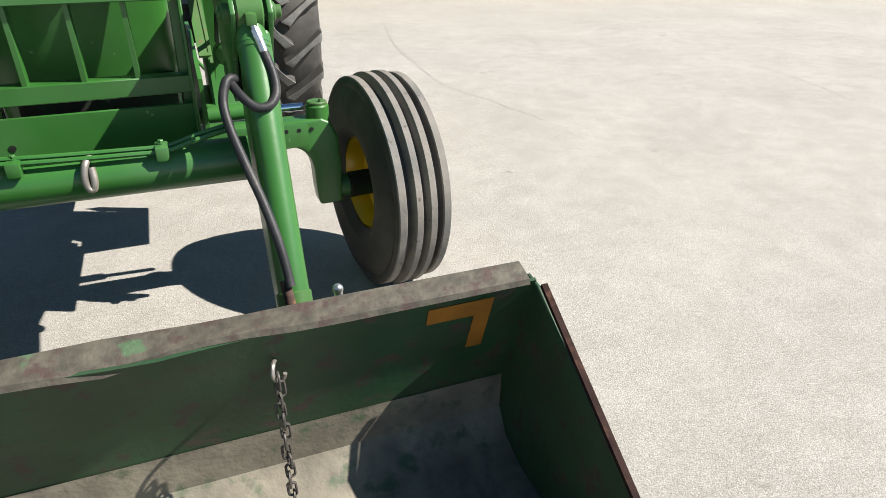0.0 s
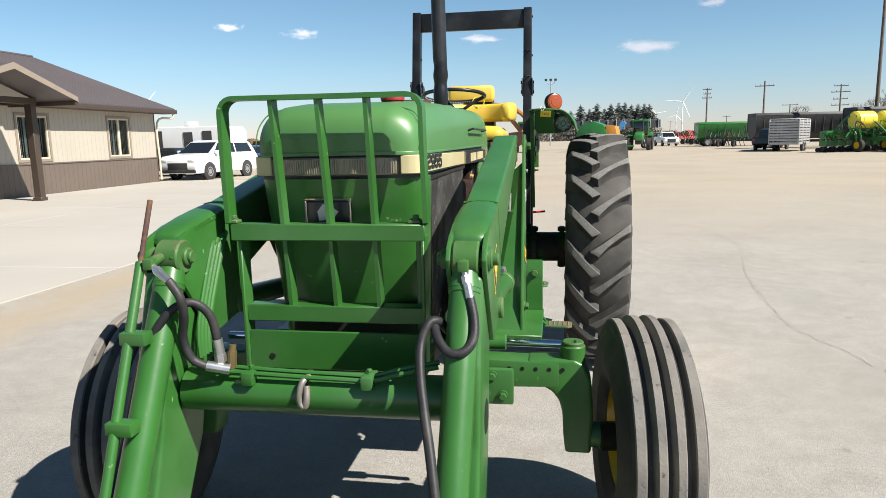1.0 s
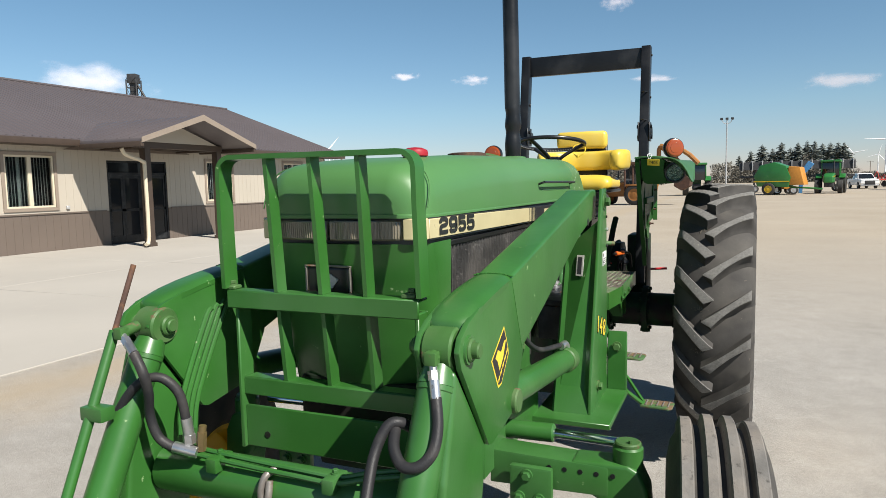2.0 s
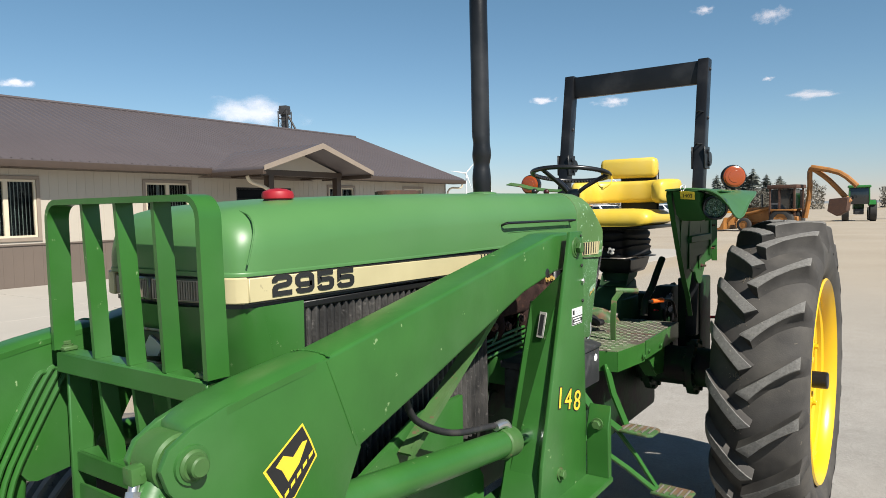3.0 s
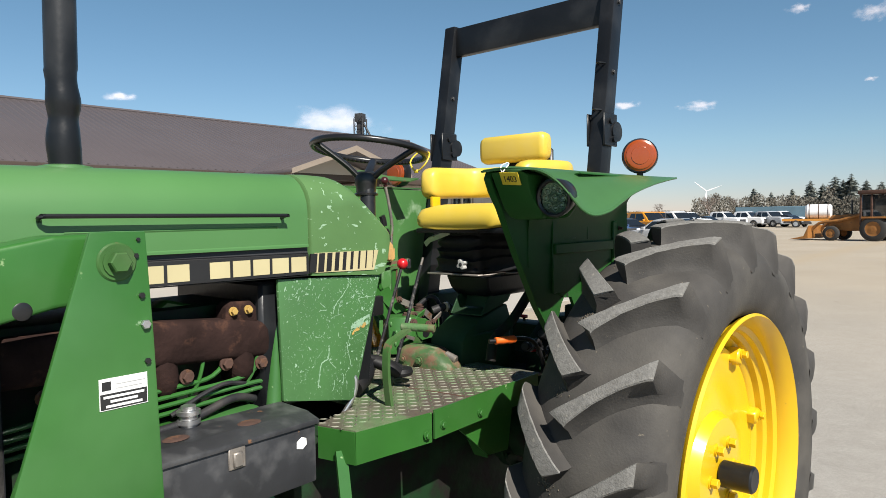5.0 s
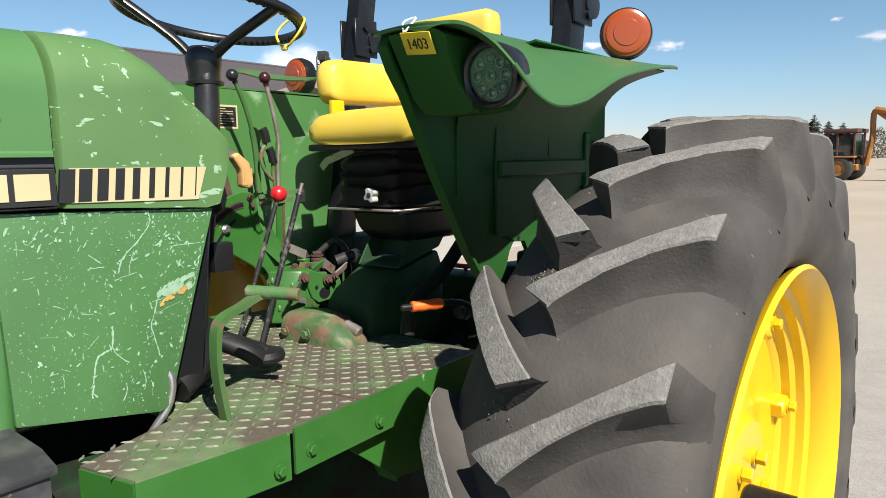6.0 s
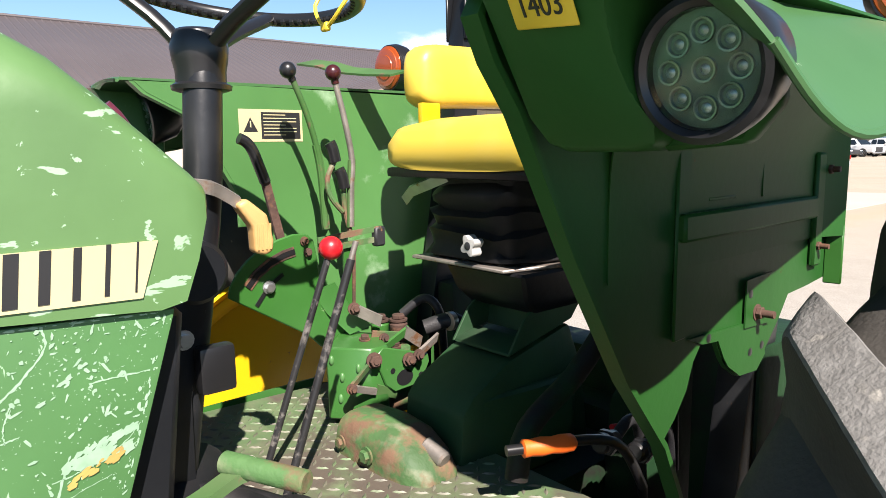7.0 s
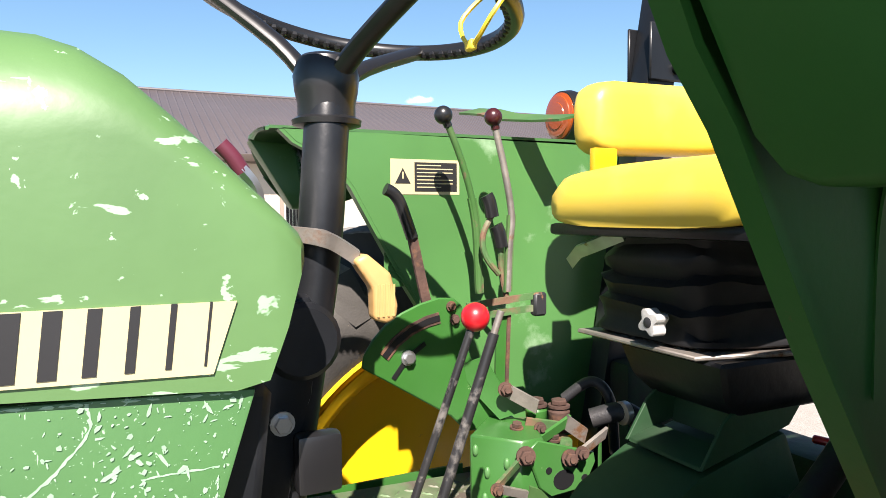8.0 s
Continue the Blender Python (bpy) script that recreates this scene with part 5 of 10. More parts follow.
part("rubber_hose", b, hose_mat, tractor)
b = B()
rod(b, (0.22, -1.03, 1.36), (0.245, -1.07, 1.10), 0.022, seg=16)
part("breather_pipe", b, green, tractor)
b = B()
for k, r in enumerate((0.022, 0.028, 0.022, 0.028, 0.018)):
    rod(b, (0.27, -1.33, 1.12 + 0.011 * k), (0.27, -1.33, 1.13 + 0.011 * k), r, seg=18)
part("fuel_priming_knob", b, zinc, tractor, "silver finned filter cap")
b = B()
box(b, 0.18, 0.27, -1.60, -1.12, 1.02, 1.13, 0.02, 2)
part("injection_pump", b, green, tractor)
b = B()
prism(b, [(-1.62, 1.20), (-1.30, 1.42), (-1.12, 1.37), (-1.12, 1.30), (-1.3, 1.34), (-1.60, 1.12)], "x", 0.06, 0.12, 0.008, 1)
part("engine_bracket", b, green, tractor)
b = B()
box(b, -0.20, 0.26, -1.02, 0.25, 0.50, 1.00, 0.03, 2)
box(b, -0.14, 0.22, 0.25, 0.62, 0.55, 1.05, 0.04, 2)
part("transmission_case", b, green_dirty_shade, tractor)
for s, x0, x1 in ((1, 0.26, 0.80), (-1, -0.68, -0.14)):
    b = B()
    rod(b, (x0, 0, 0.805), (x1, 0, 0.805), 0.105, seg=32)
    for x in (x0 + 0.06, (x0 + x1) / 2 + 0.02, x1 - 0.05):
        rod(b, (x - 0.018, 0, 0.805), (x + 0.018, 0, 0.805), 0.150, seg=32)
        for k in range(10):
            a = 2 * math.pi * k / 10
            rod(b, (x - 0.03, 0.135 * math.cos(a), 0.805 + 0.135 * math.sin(a)), (x + 0.03, 0.135 * math.cos(a), 0.805 + 0.135 * math.sin(a)), 0.012, seg=6)
    part("rear_axle_housing", b, green_dirty_shade, tractor)

# platform with tread plate
b = B()
top = [(0.345, -0.995), (0.468, -0.968), (0.500, -0.70), (0.490, -0.10), (-0.36, -0.10), (-0.40, -0.70), (-0.345, -0.968), (-0.225, -0.995), (-0.16, -0.80), (0.28, -0.80)]
prism(b, top, "z", 1.052, 1.060)
tread = mat("worn_tread_plate", (0.095, 0.150, 0.068), 0.6, var=0.3, scale=6, bump=0.3, bump_scale=60, spots=(0.092, 0.075, 0.060), spot_scale=4.2, spot_lo=0.41, spot_hi=0.53, spot_rough=0.55,
            dust=((0.20, 0.185, 0.13), 16, 0.46, 0.72, 0.55))
tread_top = mat("rubbed_tread_diamonds", (0.150, 0.145, 0.108), 0.55, var=0.45, scale=30, bump=0.2, bump_scale=90, spots=(0.11, 0.17, 0.08), spot_scale=9, spot_lo=0.50, spot_hi=0.58)
deck = part("platform_deck", b, tread, tractor, "worn green tread-plate platform")
b = B()
raised = 0
for i in range(33):
    for j in range(35):
        x, y = -0.38 + i * 0.0268, -0.98 + j * 0.0255
        if not (-0.34 < x < 0.482 - 0.06 * max(0, (-0.72 - y) / 0.27) and -0.985 < y < -0.12) or (-0.18 < x < 0.30 and y < -0.79):
            continue
        a = 0.785 if (i + j) % 2 else -0.785
        m = Matrix.Translation((x, y, 1.060)) @ Matrix.Rotation(a, 4, "Z")
        vs = [b.verts.new(m @ Vector(p)) for p in ((-0.0125, 0, 0), (0, -0.0040, 0), (0.0125, 0, 0), (0, 0.0040, 0), (-0.006, 0, 0.0028), (0.006, 0, 0.0028))]
        for q in ((0, 1, 5, 4), (1, 2, 5), (2, 3, 4, 5), (3, 0, 4)):
            b.faces.new([vs[k] for k in q])
        raised += 1
tagged(part("tread_pattern", b, tread_top, deck), kind="stuff")
b = B()
tube(b, [(0.26, -0.55, 1.0605), (0.50, -0.52, 1.0605)], 0.0025, 5, 1)
part("plate_joint", b, rust, deck)
for s, c in ((1, 0.05), (-1, 0.05)):
    def mx(x):
        return x if s > 0 else 0.10 - x
    b = B()
    for p, q in (((0.345, -0.995), (0.468, -0.970)), ((0.468, -0.970), (0.500, -0.705))):
        pa, pb = Vector((mx(p[0]), p[1], 1.012)), Vector((mx(q[0]), q[1], 1.012))
        strap(b, [pa, pb], (0, 0, 1), 0.088, 0.006)
    part("platform_fascia", b, green, tractor, "green platform skirt")
    b = B()
    pa, pb = Vector((mx(0.503), -0.697, 1.018)), Vector((mx(0.497), -0.14, 1.025))
    strap(b, [pa, pb], (0, 0, 1), 0.085, 0.006)
    for y, z in ((-0.66, 1.01), (-0.48, 1.005), (-0.73, 0.995)):
        hexbolt(b, (mx(0.505), y, z), (s, 0, 0), 0.010, 0.010)
    part("platform_fascia", b, green, tractor)
    b = B()
    prism(b, [(-0.55, 0.97), (-0.24, 0.98), (-0.27, 0.82), (-0.38, 0.83)], "x", mx(0.455) - 0.004, mx(0.455) + 0.004)
    prism(b, [(mx(0.30), 0.97), (mx(0.455), 0.97), (mx(0.455), 0.82), (mx(0.40), 0.82)], "y", -0.382, -0.376)
    part("platform_gusset", b, green, tractor)
# bent green pedal arm on the platform
b = B()
strap(b, smooth_path([(0.366, -0.742, 1.058), (0.370, -0.757, 1.15), (0.374, -0.758, 1.225), (0.372, -0.742, 1.252), (0.370, -0.70, 1.266), (0.372, -0.665, 1.280), (0.385, -0.645, 1.284)], 5), (1, 0, 0), 0.024, 0.011)
arm = part("clutch_pedal_arm", b, green_worn, tractor, "worn green bent pedal arm")
b = B()
rod(b, (0.35, -0.67, 1.289), (0.445, -0.622, 1.285), 0.0125, seg=16, chamfer=0.002)
part("pedal_end", b, green_rusty, arm)
b = B()
lathe(b, [(1.085, 0.028), (1.09, 0.042), (1.10, 0.045), (1.112, 0.04), (1.115, 0.01)], (0.19, -0.52, 0), "z", 28)
tube(b, [(0.19, -0.52, 1.11), (0.16, -0.60, 1.15), (0.12, -0.70, 1.17)], 0.016, 10, 4)
tube(b, [(0.05, -0.60, 1.15), (0.12, -0.655, 1.150), (0.18, -0.70, 1.125), (0.20, -0.76, 1.10)], 0.052, 16, 4, r2=0.040)
tube(b, [(0.15, -0.60, 1.145), (0.19, -0.57, 1.125), (0.20, -0.545, 1.105)], 0.030, 14, 4, r2=0.022)
part("foot_pedal", b, bellows_mat, tractor, "black rubber foot pedal")
b = B()
tube(b, [(0.26, -0.80, 1.16), (0.27, -0.79, 1.13), (0.265, -0.80, 1.08), (0.25, -0.84, 1.02)], 0.008, 10, 4)
part("brake_line", b, zinc, tractor)
b = B()
secs = []
for x, y0, y1, zt in ((-0.03, -0.300, -0.20, 1.115), (-0.02, -0.312, -0.19, 1.132), (0.06, -0.312, -0.185, 1.138), (0.12, -0.308, -0.185, 1.132), (0.165, -0.300, -0.19, 1.110), (0.195, -0.285, -0.20, 1.080), (0.205, -0.275, -0.21, 1.062)):
    hoop = []
    for k in range(13):
        a = math.pi * k / 12
        hoop.append(Vector((x, (y0 + y1) / 2 - (y1 - y0) / 2 * math.copysign(abs(math.cos(a)) ** 0.6, math.cos(a)), 1.056 + (zt - 1.056) * math.sin(a) ** 0.55)))
    secs.append(hoop)
loft(b, secs)
hexbolt(b, (0.085, -0.312, 1.088), (0, -1, 0), 0.012, 0.012)
hexbolt(b, (0.0, -0.312, 1.085), (0, -1, 0), 0.010, 0.010)
ped = part("pedal_casting", b, green_rusty, tractor, "scuffed green casting on the platform")
b = B()
rod(b, (0.150, -0.235, 1.108), (0.196, -0.228, 1.090), 0.016, seg=14, chamfer=0.004)
part("polished_end", b, steel, ped)

# steering column, wheel
b = B()
tube(b, [(0.115, -0.66, 1.02), (0.112, -0.64, 1.20), (0.108, -0.586, 1.52), (0.098, -0.568, 1.68), (0.088, -0.562, 1.74)], 0.0262, 24, 5)
col = part("steering_column", b, black, tractor, "black steering column")
b = B()
rod(b, (0.055, -0.612, 1.462), (0.158, -0.612, 1.462), 0.043, seg=26, chamfer=0.006)
part("tilt_joint", b, black, col)
b = B()
prism(b, [(-0.665, 1.50), (-0.60, 1.515), (-0.585, 1.47), (-0.60, 1.40), (-0.625, 1.30), (-0.63, 1.06), (-0.72, 1.06), (-0.70, 1.40)], "x", 0.062, 0.150, 0.016, 2)
part("column_housing", b, black, col)
b = B()
hexbolt(b, (0.150, -0.635, 1.375), (1, 0, 0), 0.010, 0.010)
part("column_bolt", b, zinc, col)
b = B()
box(b, 0.150, 0.176, -0.625, -0.575, 1.30, 1.365, 0.008, 2)
part("column_bracket", b, knob_black, col)
sw = Vector((0.055, -0.515, 1.862))
b = B()
R = 0.197
ringpts = [sw + Vector((R * math.cos(2 * math.pi * k / 24), R * math.sin(2 * math.pi * k / 24) * 0.998, -0.028 * math.sin(2 * math.pi * k / 24))) for k in range(24)]
tube(b, ringpts, 0.0115, 12, 4, closed=True)
wheel = part("steering_wheel", b, knob_black, tractor, "black three-spoke steering wheel")
b = B()
for k in range(72):
    a = 2 * math.pi * k / 72
    p = sw + Vector((R * math.cos(a), R * math.sin(a), -0.028 * math.sin(a)))
    ball(b, p + Vector((-0.008 * math.cos(a), -0.008 * math.sin(a), -0.005)), 0.0065, u=6, v=4)
part("finger_grip", b, knob_black, wheel)
for ang in (134, 247, 9):
    a = radians(ang)
    b = B()
    p1 = sw + Vector((R * math.cos(a), R * math.sin(a), -0.028 * math.sin(a)))
    h = Vector((0.084, -0.562, 1.762))
    tube(b, [h + Vector((0.012 * math.cos(a), 0.012 * math.sin(a), -0.016)), h + (p1 - h) * 0.35 + Vector((0, 0, -0.004)), p1], 0.0155, 12, 4, r2=0.0105)
    part("spoke", b, knob_black, wheel)
b = B()
lathe(b, [(1.700, 0.030), (1.703, 0.040), (1.709, 0.041), (1.713, 0.034), (1.728, 0.034), (1.742, 0.037), (1.760, 0.039), (1.772, 0.036), (1.780, 0.034), (1.784, 0.028), (1.785, 0.003)], (0.084, -0.562, 0), "z", 28)
part("wheel_hub", b, knob_black, wheel)
b = B()
lp = [Vector((0.195, -0.383, 1.858)), Vector((0.232, -0.398, 1.845)), Vector((0.236, -0.425, 1.808)), Vector((0.195, -0.428, 1.785)), Vector((0.165, -0.425, 1.818)), Vector((0.172, -0.398, 1.85))]
tube(b, lp, 0.0028, 6, 4, closed=True)
box(b, 0.188, 0.204, -0.433, -0.424, 1.779, 1.791, 0.002, 1)
part("yellow_zip_tie", b, decal_yellow, wheel, "loose yellow zip tie on the wheel rim")
# shift handle: grey arm with tan grip
b = B()
strap(b, [(0.118, -0.618, 1.578), (0.150, -0.592, 1.574), (0.150, -0.572, 1.566), (0.150, -0.548, 1.550)], (0.3, 0.2, 1), 0.017, 0.010, 4)
sh = part("shift_lever", b, steel, tractor, "column lever with a ribbed tan grip")
b = B()
prism(b, [(-0.556, 1.548), (-0.541, 1.556), (-0.512, 1.532), (-0.504, 1.495), (-0.506, 1.480), (-0.518, 1.475), (-0.533, 1.480), (-0.534, 1.515), (-0.548, 1.535)], "x", 0.137, 0.163, 0.007, 3)
grip = part("grip", b, wood, sh)
for k in range(4):
    b = B()
    y = -0.529 + 0.006 * k
    tube(b, [(0.1633, y, 1.484), (0.1633, y + 0.001, 1.520)], 0.0016, 6, 1)
    part("grip_rib", b, wood, grip)

# floor levers
def lever(p0, p1, r, knob, knob_r, mat_rod, mat_knob, label):
    b = B()
    tube(b, [p0, tuple((Vector(p0) + Vector(p1)) / 2), p1], r, 12, 4)
    lv = part("lever", b, mat_rod, tractor, label)
    if knob:
        b = B()
        ball(b, Vector(p1) + (Vector(p1) - Vector(p0)).normalized() * knob_r * 0.6, knob_r, u=20, v=14)
        part("knob", b, mat_knob, lv)
    return lv


rod_worn = mat("rubbed_black_rod", (0.020, 0.020, 0.021), 0.4, var=0.3, scale=12, bump=0.1, spots=(0.13, 0.12, 0.11), spot_scale=22, spot_lo=0.55, spot_hi=0.62)
lever((0.005, -0.47, 1.07), (0.026, -0.338, 1.440), 0.006, True, 0.021, rod_worn, red_paint, "black floor lever with a red ball")
lv = lever((0.145, -0.50, 1.10), (0.170, -0.385, 1.455), 0.0065, False, 0, rod_worn, red_paint, "black floor lever without a knob")
b = B()
rod(b, (0.170, -0.385, 1.455), (0.173, -0.377, 1.482), 0.0045, seg=12)
part("threaded_tip", b, steel, lv)
def bent_lever(pts, r, ball_r, mat_rod, mat_low, mat_knob, label):
    """A hydraulic lever: upper rod, pinched neck under the ball, flat lower end."""
    b = B()
    tube(b, pts, r, 12, 6)
    lv = part("lever", b, mat_rod, tractor, label)
    b = B()
    p = Vector(pts[0])
    up = (p - Vector(pts[1])).normalized()
    ball(b, p + up * ball_r * 0.7, ball_r, u=20, v=14)
    part("knob", b, mat_knob, lv)
    b = B()
    rod(b, p - up * 0.012, p + up * 0.004, r * 1.25, seg=12, chamfer=0.001)
    part("neck", b, mat_knob, lv)
    b = B()
    strap(b, [pts[-3], pts[-2], pts[-1]], (0, 1, 0.1), r * 2.6, r * 1.1, 4)
    part("flat_end", b, mat_low, lv)


bent_lever([(-0.268, -0.132, 1.772), (-0.269, -0.125, 1.745), (-0.270, -0.109, 1.685), (-0.272, -0.092, 1.597), (-0.274, -0.096, 1.531), (-0.276, -0.099, 1.445)], 0.0068, 0.0175, steel, green_worn, knob_dark,
           "long bent lever with a dark red ball")
bent_lever([(-0.300, -0.220, 1.776), (-0.301, -0.209, 1.755), (-0.304, -0.183, 1.696), (-0.310, -0.160, 1.630), (-0.316, -0.146, 1.565), (-0.32, -0.138, 1.44)], 0.0066, 0.0178, green_worn, green_worn, knob_black,
           "long bent lever with a black ball")

b = B()
strap(b, [(0.030, -0.630, 1.58), (0.033, -0.637, 1.630), (0.035, -0.655, 1.655)], (1, 0.3, 0), 0.020, 0.008, 3)
ml = part("light_switch_lever", b, zinc, tractor, "small lever with a maroon grip behind the cowl")
b = B()
tube(b, [(0.035, -0.652, 1.650), (0.036, -0.664, 1.668), (0.036, -0.677, 1.682)], 0.010, 12, 4)
part("grip", b, mat("maroon_plastic", (0.10, 0.02, 0.035), 0.4, var=0.1, bump=0.02), ml)
# control console on the far side of the seat
b = B()
prism(b, [(-0.428, 1.342), (-0.424, 1.362), (-0.408, 1.388), (-0.385, 1.411), (-0.355, 1.430), (-0.320, 1.444), (-0.285, 1.452), (-0.255, 1.450), (-0.238, 1.435), (-0.232, 1.40), (-0.228, 1.36),
          (-0.205, 1.30), (-0.165, 1.245), (-0.12, 1.21), (-0.23, 1.205), (-0.262, 1.238)], "x", -0.206, -0.200, 0.0025, 1)
quad = part("control_quadrant", b, green, tractor, "green lever quadrant plate with a slot")
for mt, w, dx in ((rust, 0.020, 0.0), (knob_black, 0.0105, 0.0012)):
    b = B()
    strap(b, [(-0.199 + dx, y, z) for y, z in ((-0.388, 1.357), (-0.368, 1.380), (-0.340, 1.399), (-0.308, 1.412), (-0.284, 1.417))], (1, 0, 0), 0.002, w)
    part("slot", b, mt, quad)
b = B()
strap(b, [(-0.1985, y, z) for y, z in ((-0.372, 1.318), (-0.345, 1.352), (-0.312, 1.374))], (1, 0, 0), 0.002, 0.008)
part("slot", b, knob_black, quad)
for p, r, mt in (((-0.198, -0.345, 1.352), 0.010, zinc), ((-0.198, -0.262, 1.436), 0.007, rust), ((-0.198, -0.255, 1.412), 0.007, rust)):
    b = B()
    hexbolt(b, p, (1, 0, 0), r, r * 1.2)
    part("quadrant_bolt", b, mt, quad)
# folded foot of the quadrant plate
b = B()
strap(b, [(-0.196, -0.222, 1.335), (-0.188, -0.195, 1.285), (-0.165, -0.155, 1.236)], (0.5, 1, 0.4), 0.05, 0.005)
part("folded_foot", b, green, quad)
b = B()
strap(b, [(-0.268, -0.272, 1.41), (-0.272, -0.280, 1.45), (-0.278, -0.304, 1.57)], (0, 1, 0.2), 0.018, 0.008)
tl = part("throttle_lever", b, rust, tractor, "rusty lever with a black grip")
b = B()
tube(b, [(-0.278, -0.301, 1.555), (-0.279, -0.313, 1.590), (-0.280, -0.325, 1.622), (-0.280, -0.338, 1.638), (-0.280, -0.352, 1.645)], 0.0115, 12, 4)
part("grip", b, knob_black, tl)
b = B()
strap(b, [(-0.19, -0.235, 1.435), (-0.19, -0.08, 1.447)], (0, 0, 1), 0.012, 0.006)
strap(b, [(-0.19, -0.235, 1.414), (-0.19, -0.08, 1.424)], (0, 0, 1), 0.012, 0.006)
guide = part("lever_guide", b, green_rusty, tractor, "slotted green guide rail with rust")
b = B()
strap(b, [(-0.198, -0.157, 1.425), (-0.200, -0.163, 1.215)], (0, 1, 0), 0.024, 0.006)
part("guide_post", b, green, guide)
b = B()
strap(b, [(-0.194, -0.145, 1.425), (-0.196, -0.151, 1.26)], (0, 1, 0), 0.007, 0.005)
part("rusty_edge", b, rust, guide)
b = B()
box(b, -0.20, -0.18, -0.097, -0.07, 1.408, 1.452, 0.004, 1)
part("guide_end", b, black_worn, guide)
for y, z, t in ((-0.138, 1.615, 0.0), (-0.117, 1.556, 0.02)):
    b = B()
    tube(b, [(-0.280, y - 0.006, z + 0.020), (-0.278, y, z + 0.006), (-0.278, y + 0.006, z - 0.022)], 0.0135, 12, 3)
    kn = part("remote_lever", b, knob_black, tractor, "short black hydraulic lever")
    b = B()
    tube(b, [(-0.279, y + 0.005, z - 0.02), (-0.284, y - 0.012 + t, z - 0.06), (-0.282, y - 0.006 + t, z - 0.10), (-0.28, y + 0.022, z - 0.135)], 0.006, 8, 4)
    part("stem", b, green_rusty, kn)
b = B()
prism(b, [(-0.130, -0.262), (-0.058, -0.203), (-0.058, -0.16), (-0.15, -0.12), (-0.22, -0.17)], "z", 1.075, 1.226, 0.004, 1)
lb = part("linkage_box", b, green, tractor, "green linkage bracket on the platform")
b = B()
prism(b, [(-0.23, -0.20), (-0.10, -0.165), (-0.085, -0.08), (-0.24, -0.06)], "z", 1.06, 1.205, 0.004, 1)
part("valve_block", b, green_rusty, lb)
b = B()
prism(b, [(-0.205, 1.205), (-0.176, 1.226), (-0.062, 1.190), (-0.058, 1.172), (-0.082, 1.130), (-0.150, 1.126), (-0.172, 1.145), (-0.19, 1.19)], "x", -0.057, -0.051, 0.002, 1)
lp2 = part("linkage_plate", b, green, lb)
for y, z, rx, rz in ((-0.125, 1.152, 0.021, 0.017), (-0.155, 1.172, 0.006, 0.006), (-0.082, 1.148, 0.007, 0.006), (-0.10, 1.172, 0.004, 0.004)):
    b = B()
    prism(b, [(y + rx * math.cos(2 * math.pi * q / 16), z + rz * math.sin(2 * math.pi * q / 16)) for q in range(16)], "x", -0.0515, -0.0500)
    part("plate_hole", b, knob_black, lp2)
# drips of paint and rivets on the bracket's front
for q, z in ((0.12, 1.20), (0.35, 1.165), (0.62, 1.135), (0.30, 1.12), (0.72, 1.185)):
    b = B()
    p = Vector((-0.130, -0.262, z)).lerp(Vector((-0.058, -0.203, z)), q)
    ball(b, p, 0.006, 0.9, 0.9, 1.7, 10, 8)
    part("paint_drip", b, green_hood, lb)
ARMS = (((-0.152, -0.180, 1.289), (-0.110, -0.138, 1.262), 0.024, steel), ((-0.088, -0.150, 1.210), (-0.088, -0.088, 1.238), 0.020, green), ((-0.086, -0.095, 1.236), (-0.088, -0.052, 1.205), 0.028, steel),
        ((-0.050, -0.203, 1.205), (-0.050, -0.258, 1.160), 0.018, green_rusty), ((-0.048, -0.256, 1.161), (-0.050, -0.198, 1.140), 0.014, steel), ((-0.040, -0.100, 1.196), (-0.040, -0.046, 1.224), 0.020, steel),
        ((-0.042, -0.057, 1.205), (-0.042, -0.057, 1.145), 0.014, green), ((-0.13, -0.15, 1.232), (-0.10, -0.10, 1.226), 0.016, green_rusty), ((-0.058, -0.19, 1.14), (-0.062, -0.14, 1.118), 0.022, green_worn))
for p, q, w, mt in ARMS:
    b = B()
    strap(b, [p, q], (0.25, 0.1, 1), w, 0.006)
    part("linkage_arm", b, mt, lb)
for p, r, mt in (((-0.047, -0.203, 1.206), 0.012, rust), ((-0.044, -0.118, 1.190), 0.011, rust), ((-0.045, -0.258, 1.161), 0.008, rust), ((-0.146, -0.182, 1.290), 0.010, rust), ((-0.035, -0.100, 1.198), 0.009, rust), ((-0.10, -0.14, 1.228), 0.008, rust)):
    b = B()
    hexbolt(b, p, (1, -0.3, 0.1), r, r * 1.3)
    rod(b, p, Vector(p) + Vector((0.018, -0.005, 0.002)), r * 0.5, seg=10)
    part("linkage_bolt", b, mt, lb)
for p, body, cap in (((-0.16, -0.108, 1.205), green, rust), ((-0.135, -0.076, 1.205), rust, rust)):
    b = B()
    lathe(b, [(0, 0.020), (0.008, 0.020), (0.010, 0.015), (0.020, 0.019), (0.036, 0.020), (0.044, 0.014)], p, "z", 18)
    pot = part("plug_body", b, body, lb)
    b = B()
    hexbolt(b, (p[0], p[1], p[2] + 0.043), (0, 0, 1), 0.015, 0.014)
    part("plug_nut", b, cap, pot)
for p in ((-0.11, -0.155, 1.205), (-0.125, -0.125, 1.205), (-0.095, -0.115, 1.205), (-0.12, -0.175, 1.226)):
    b = B()
    hexbolt(b, p, (0.2, 0, 1), 0.009, 0.012)
    part("linkage_bolt", b, rust, lb)
b = B()
tube(b, [(-0.10, -0.03, 1.23), (-0.06, 0.02, 1.245), (-0.03, 0.035, 1.20), (-0.02, 0.03, 1.10)], 0.018, 12, 5)
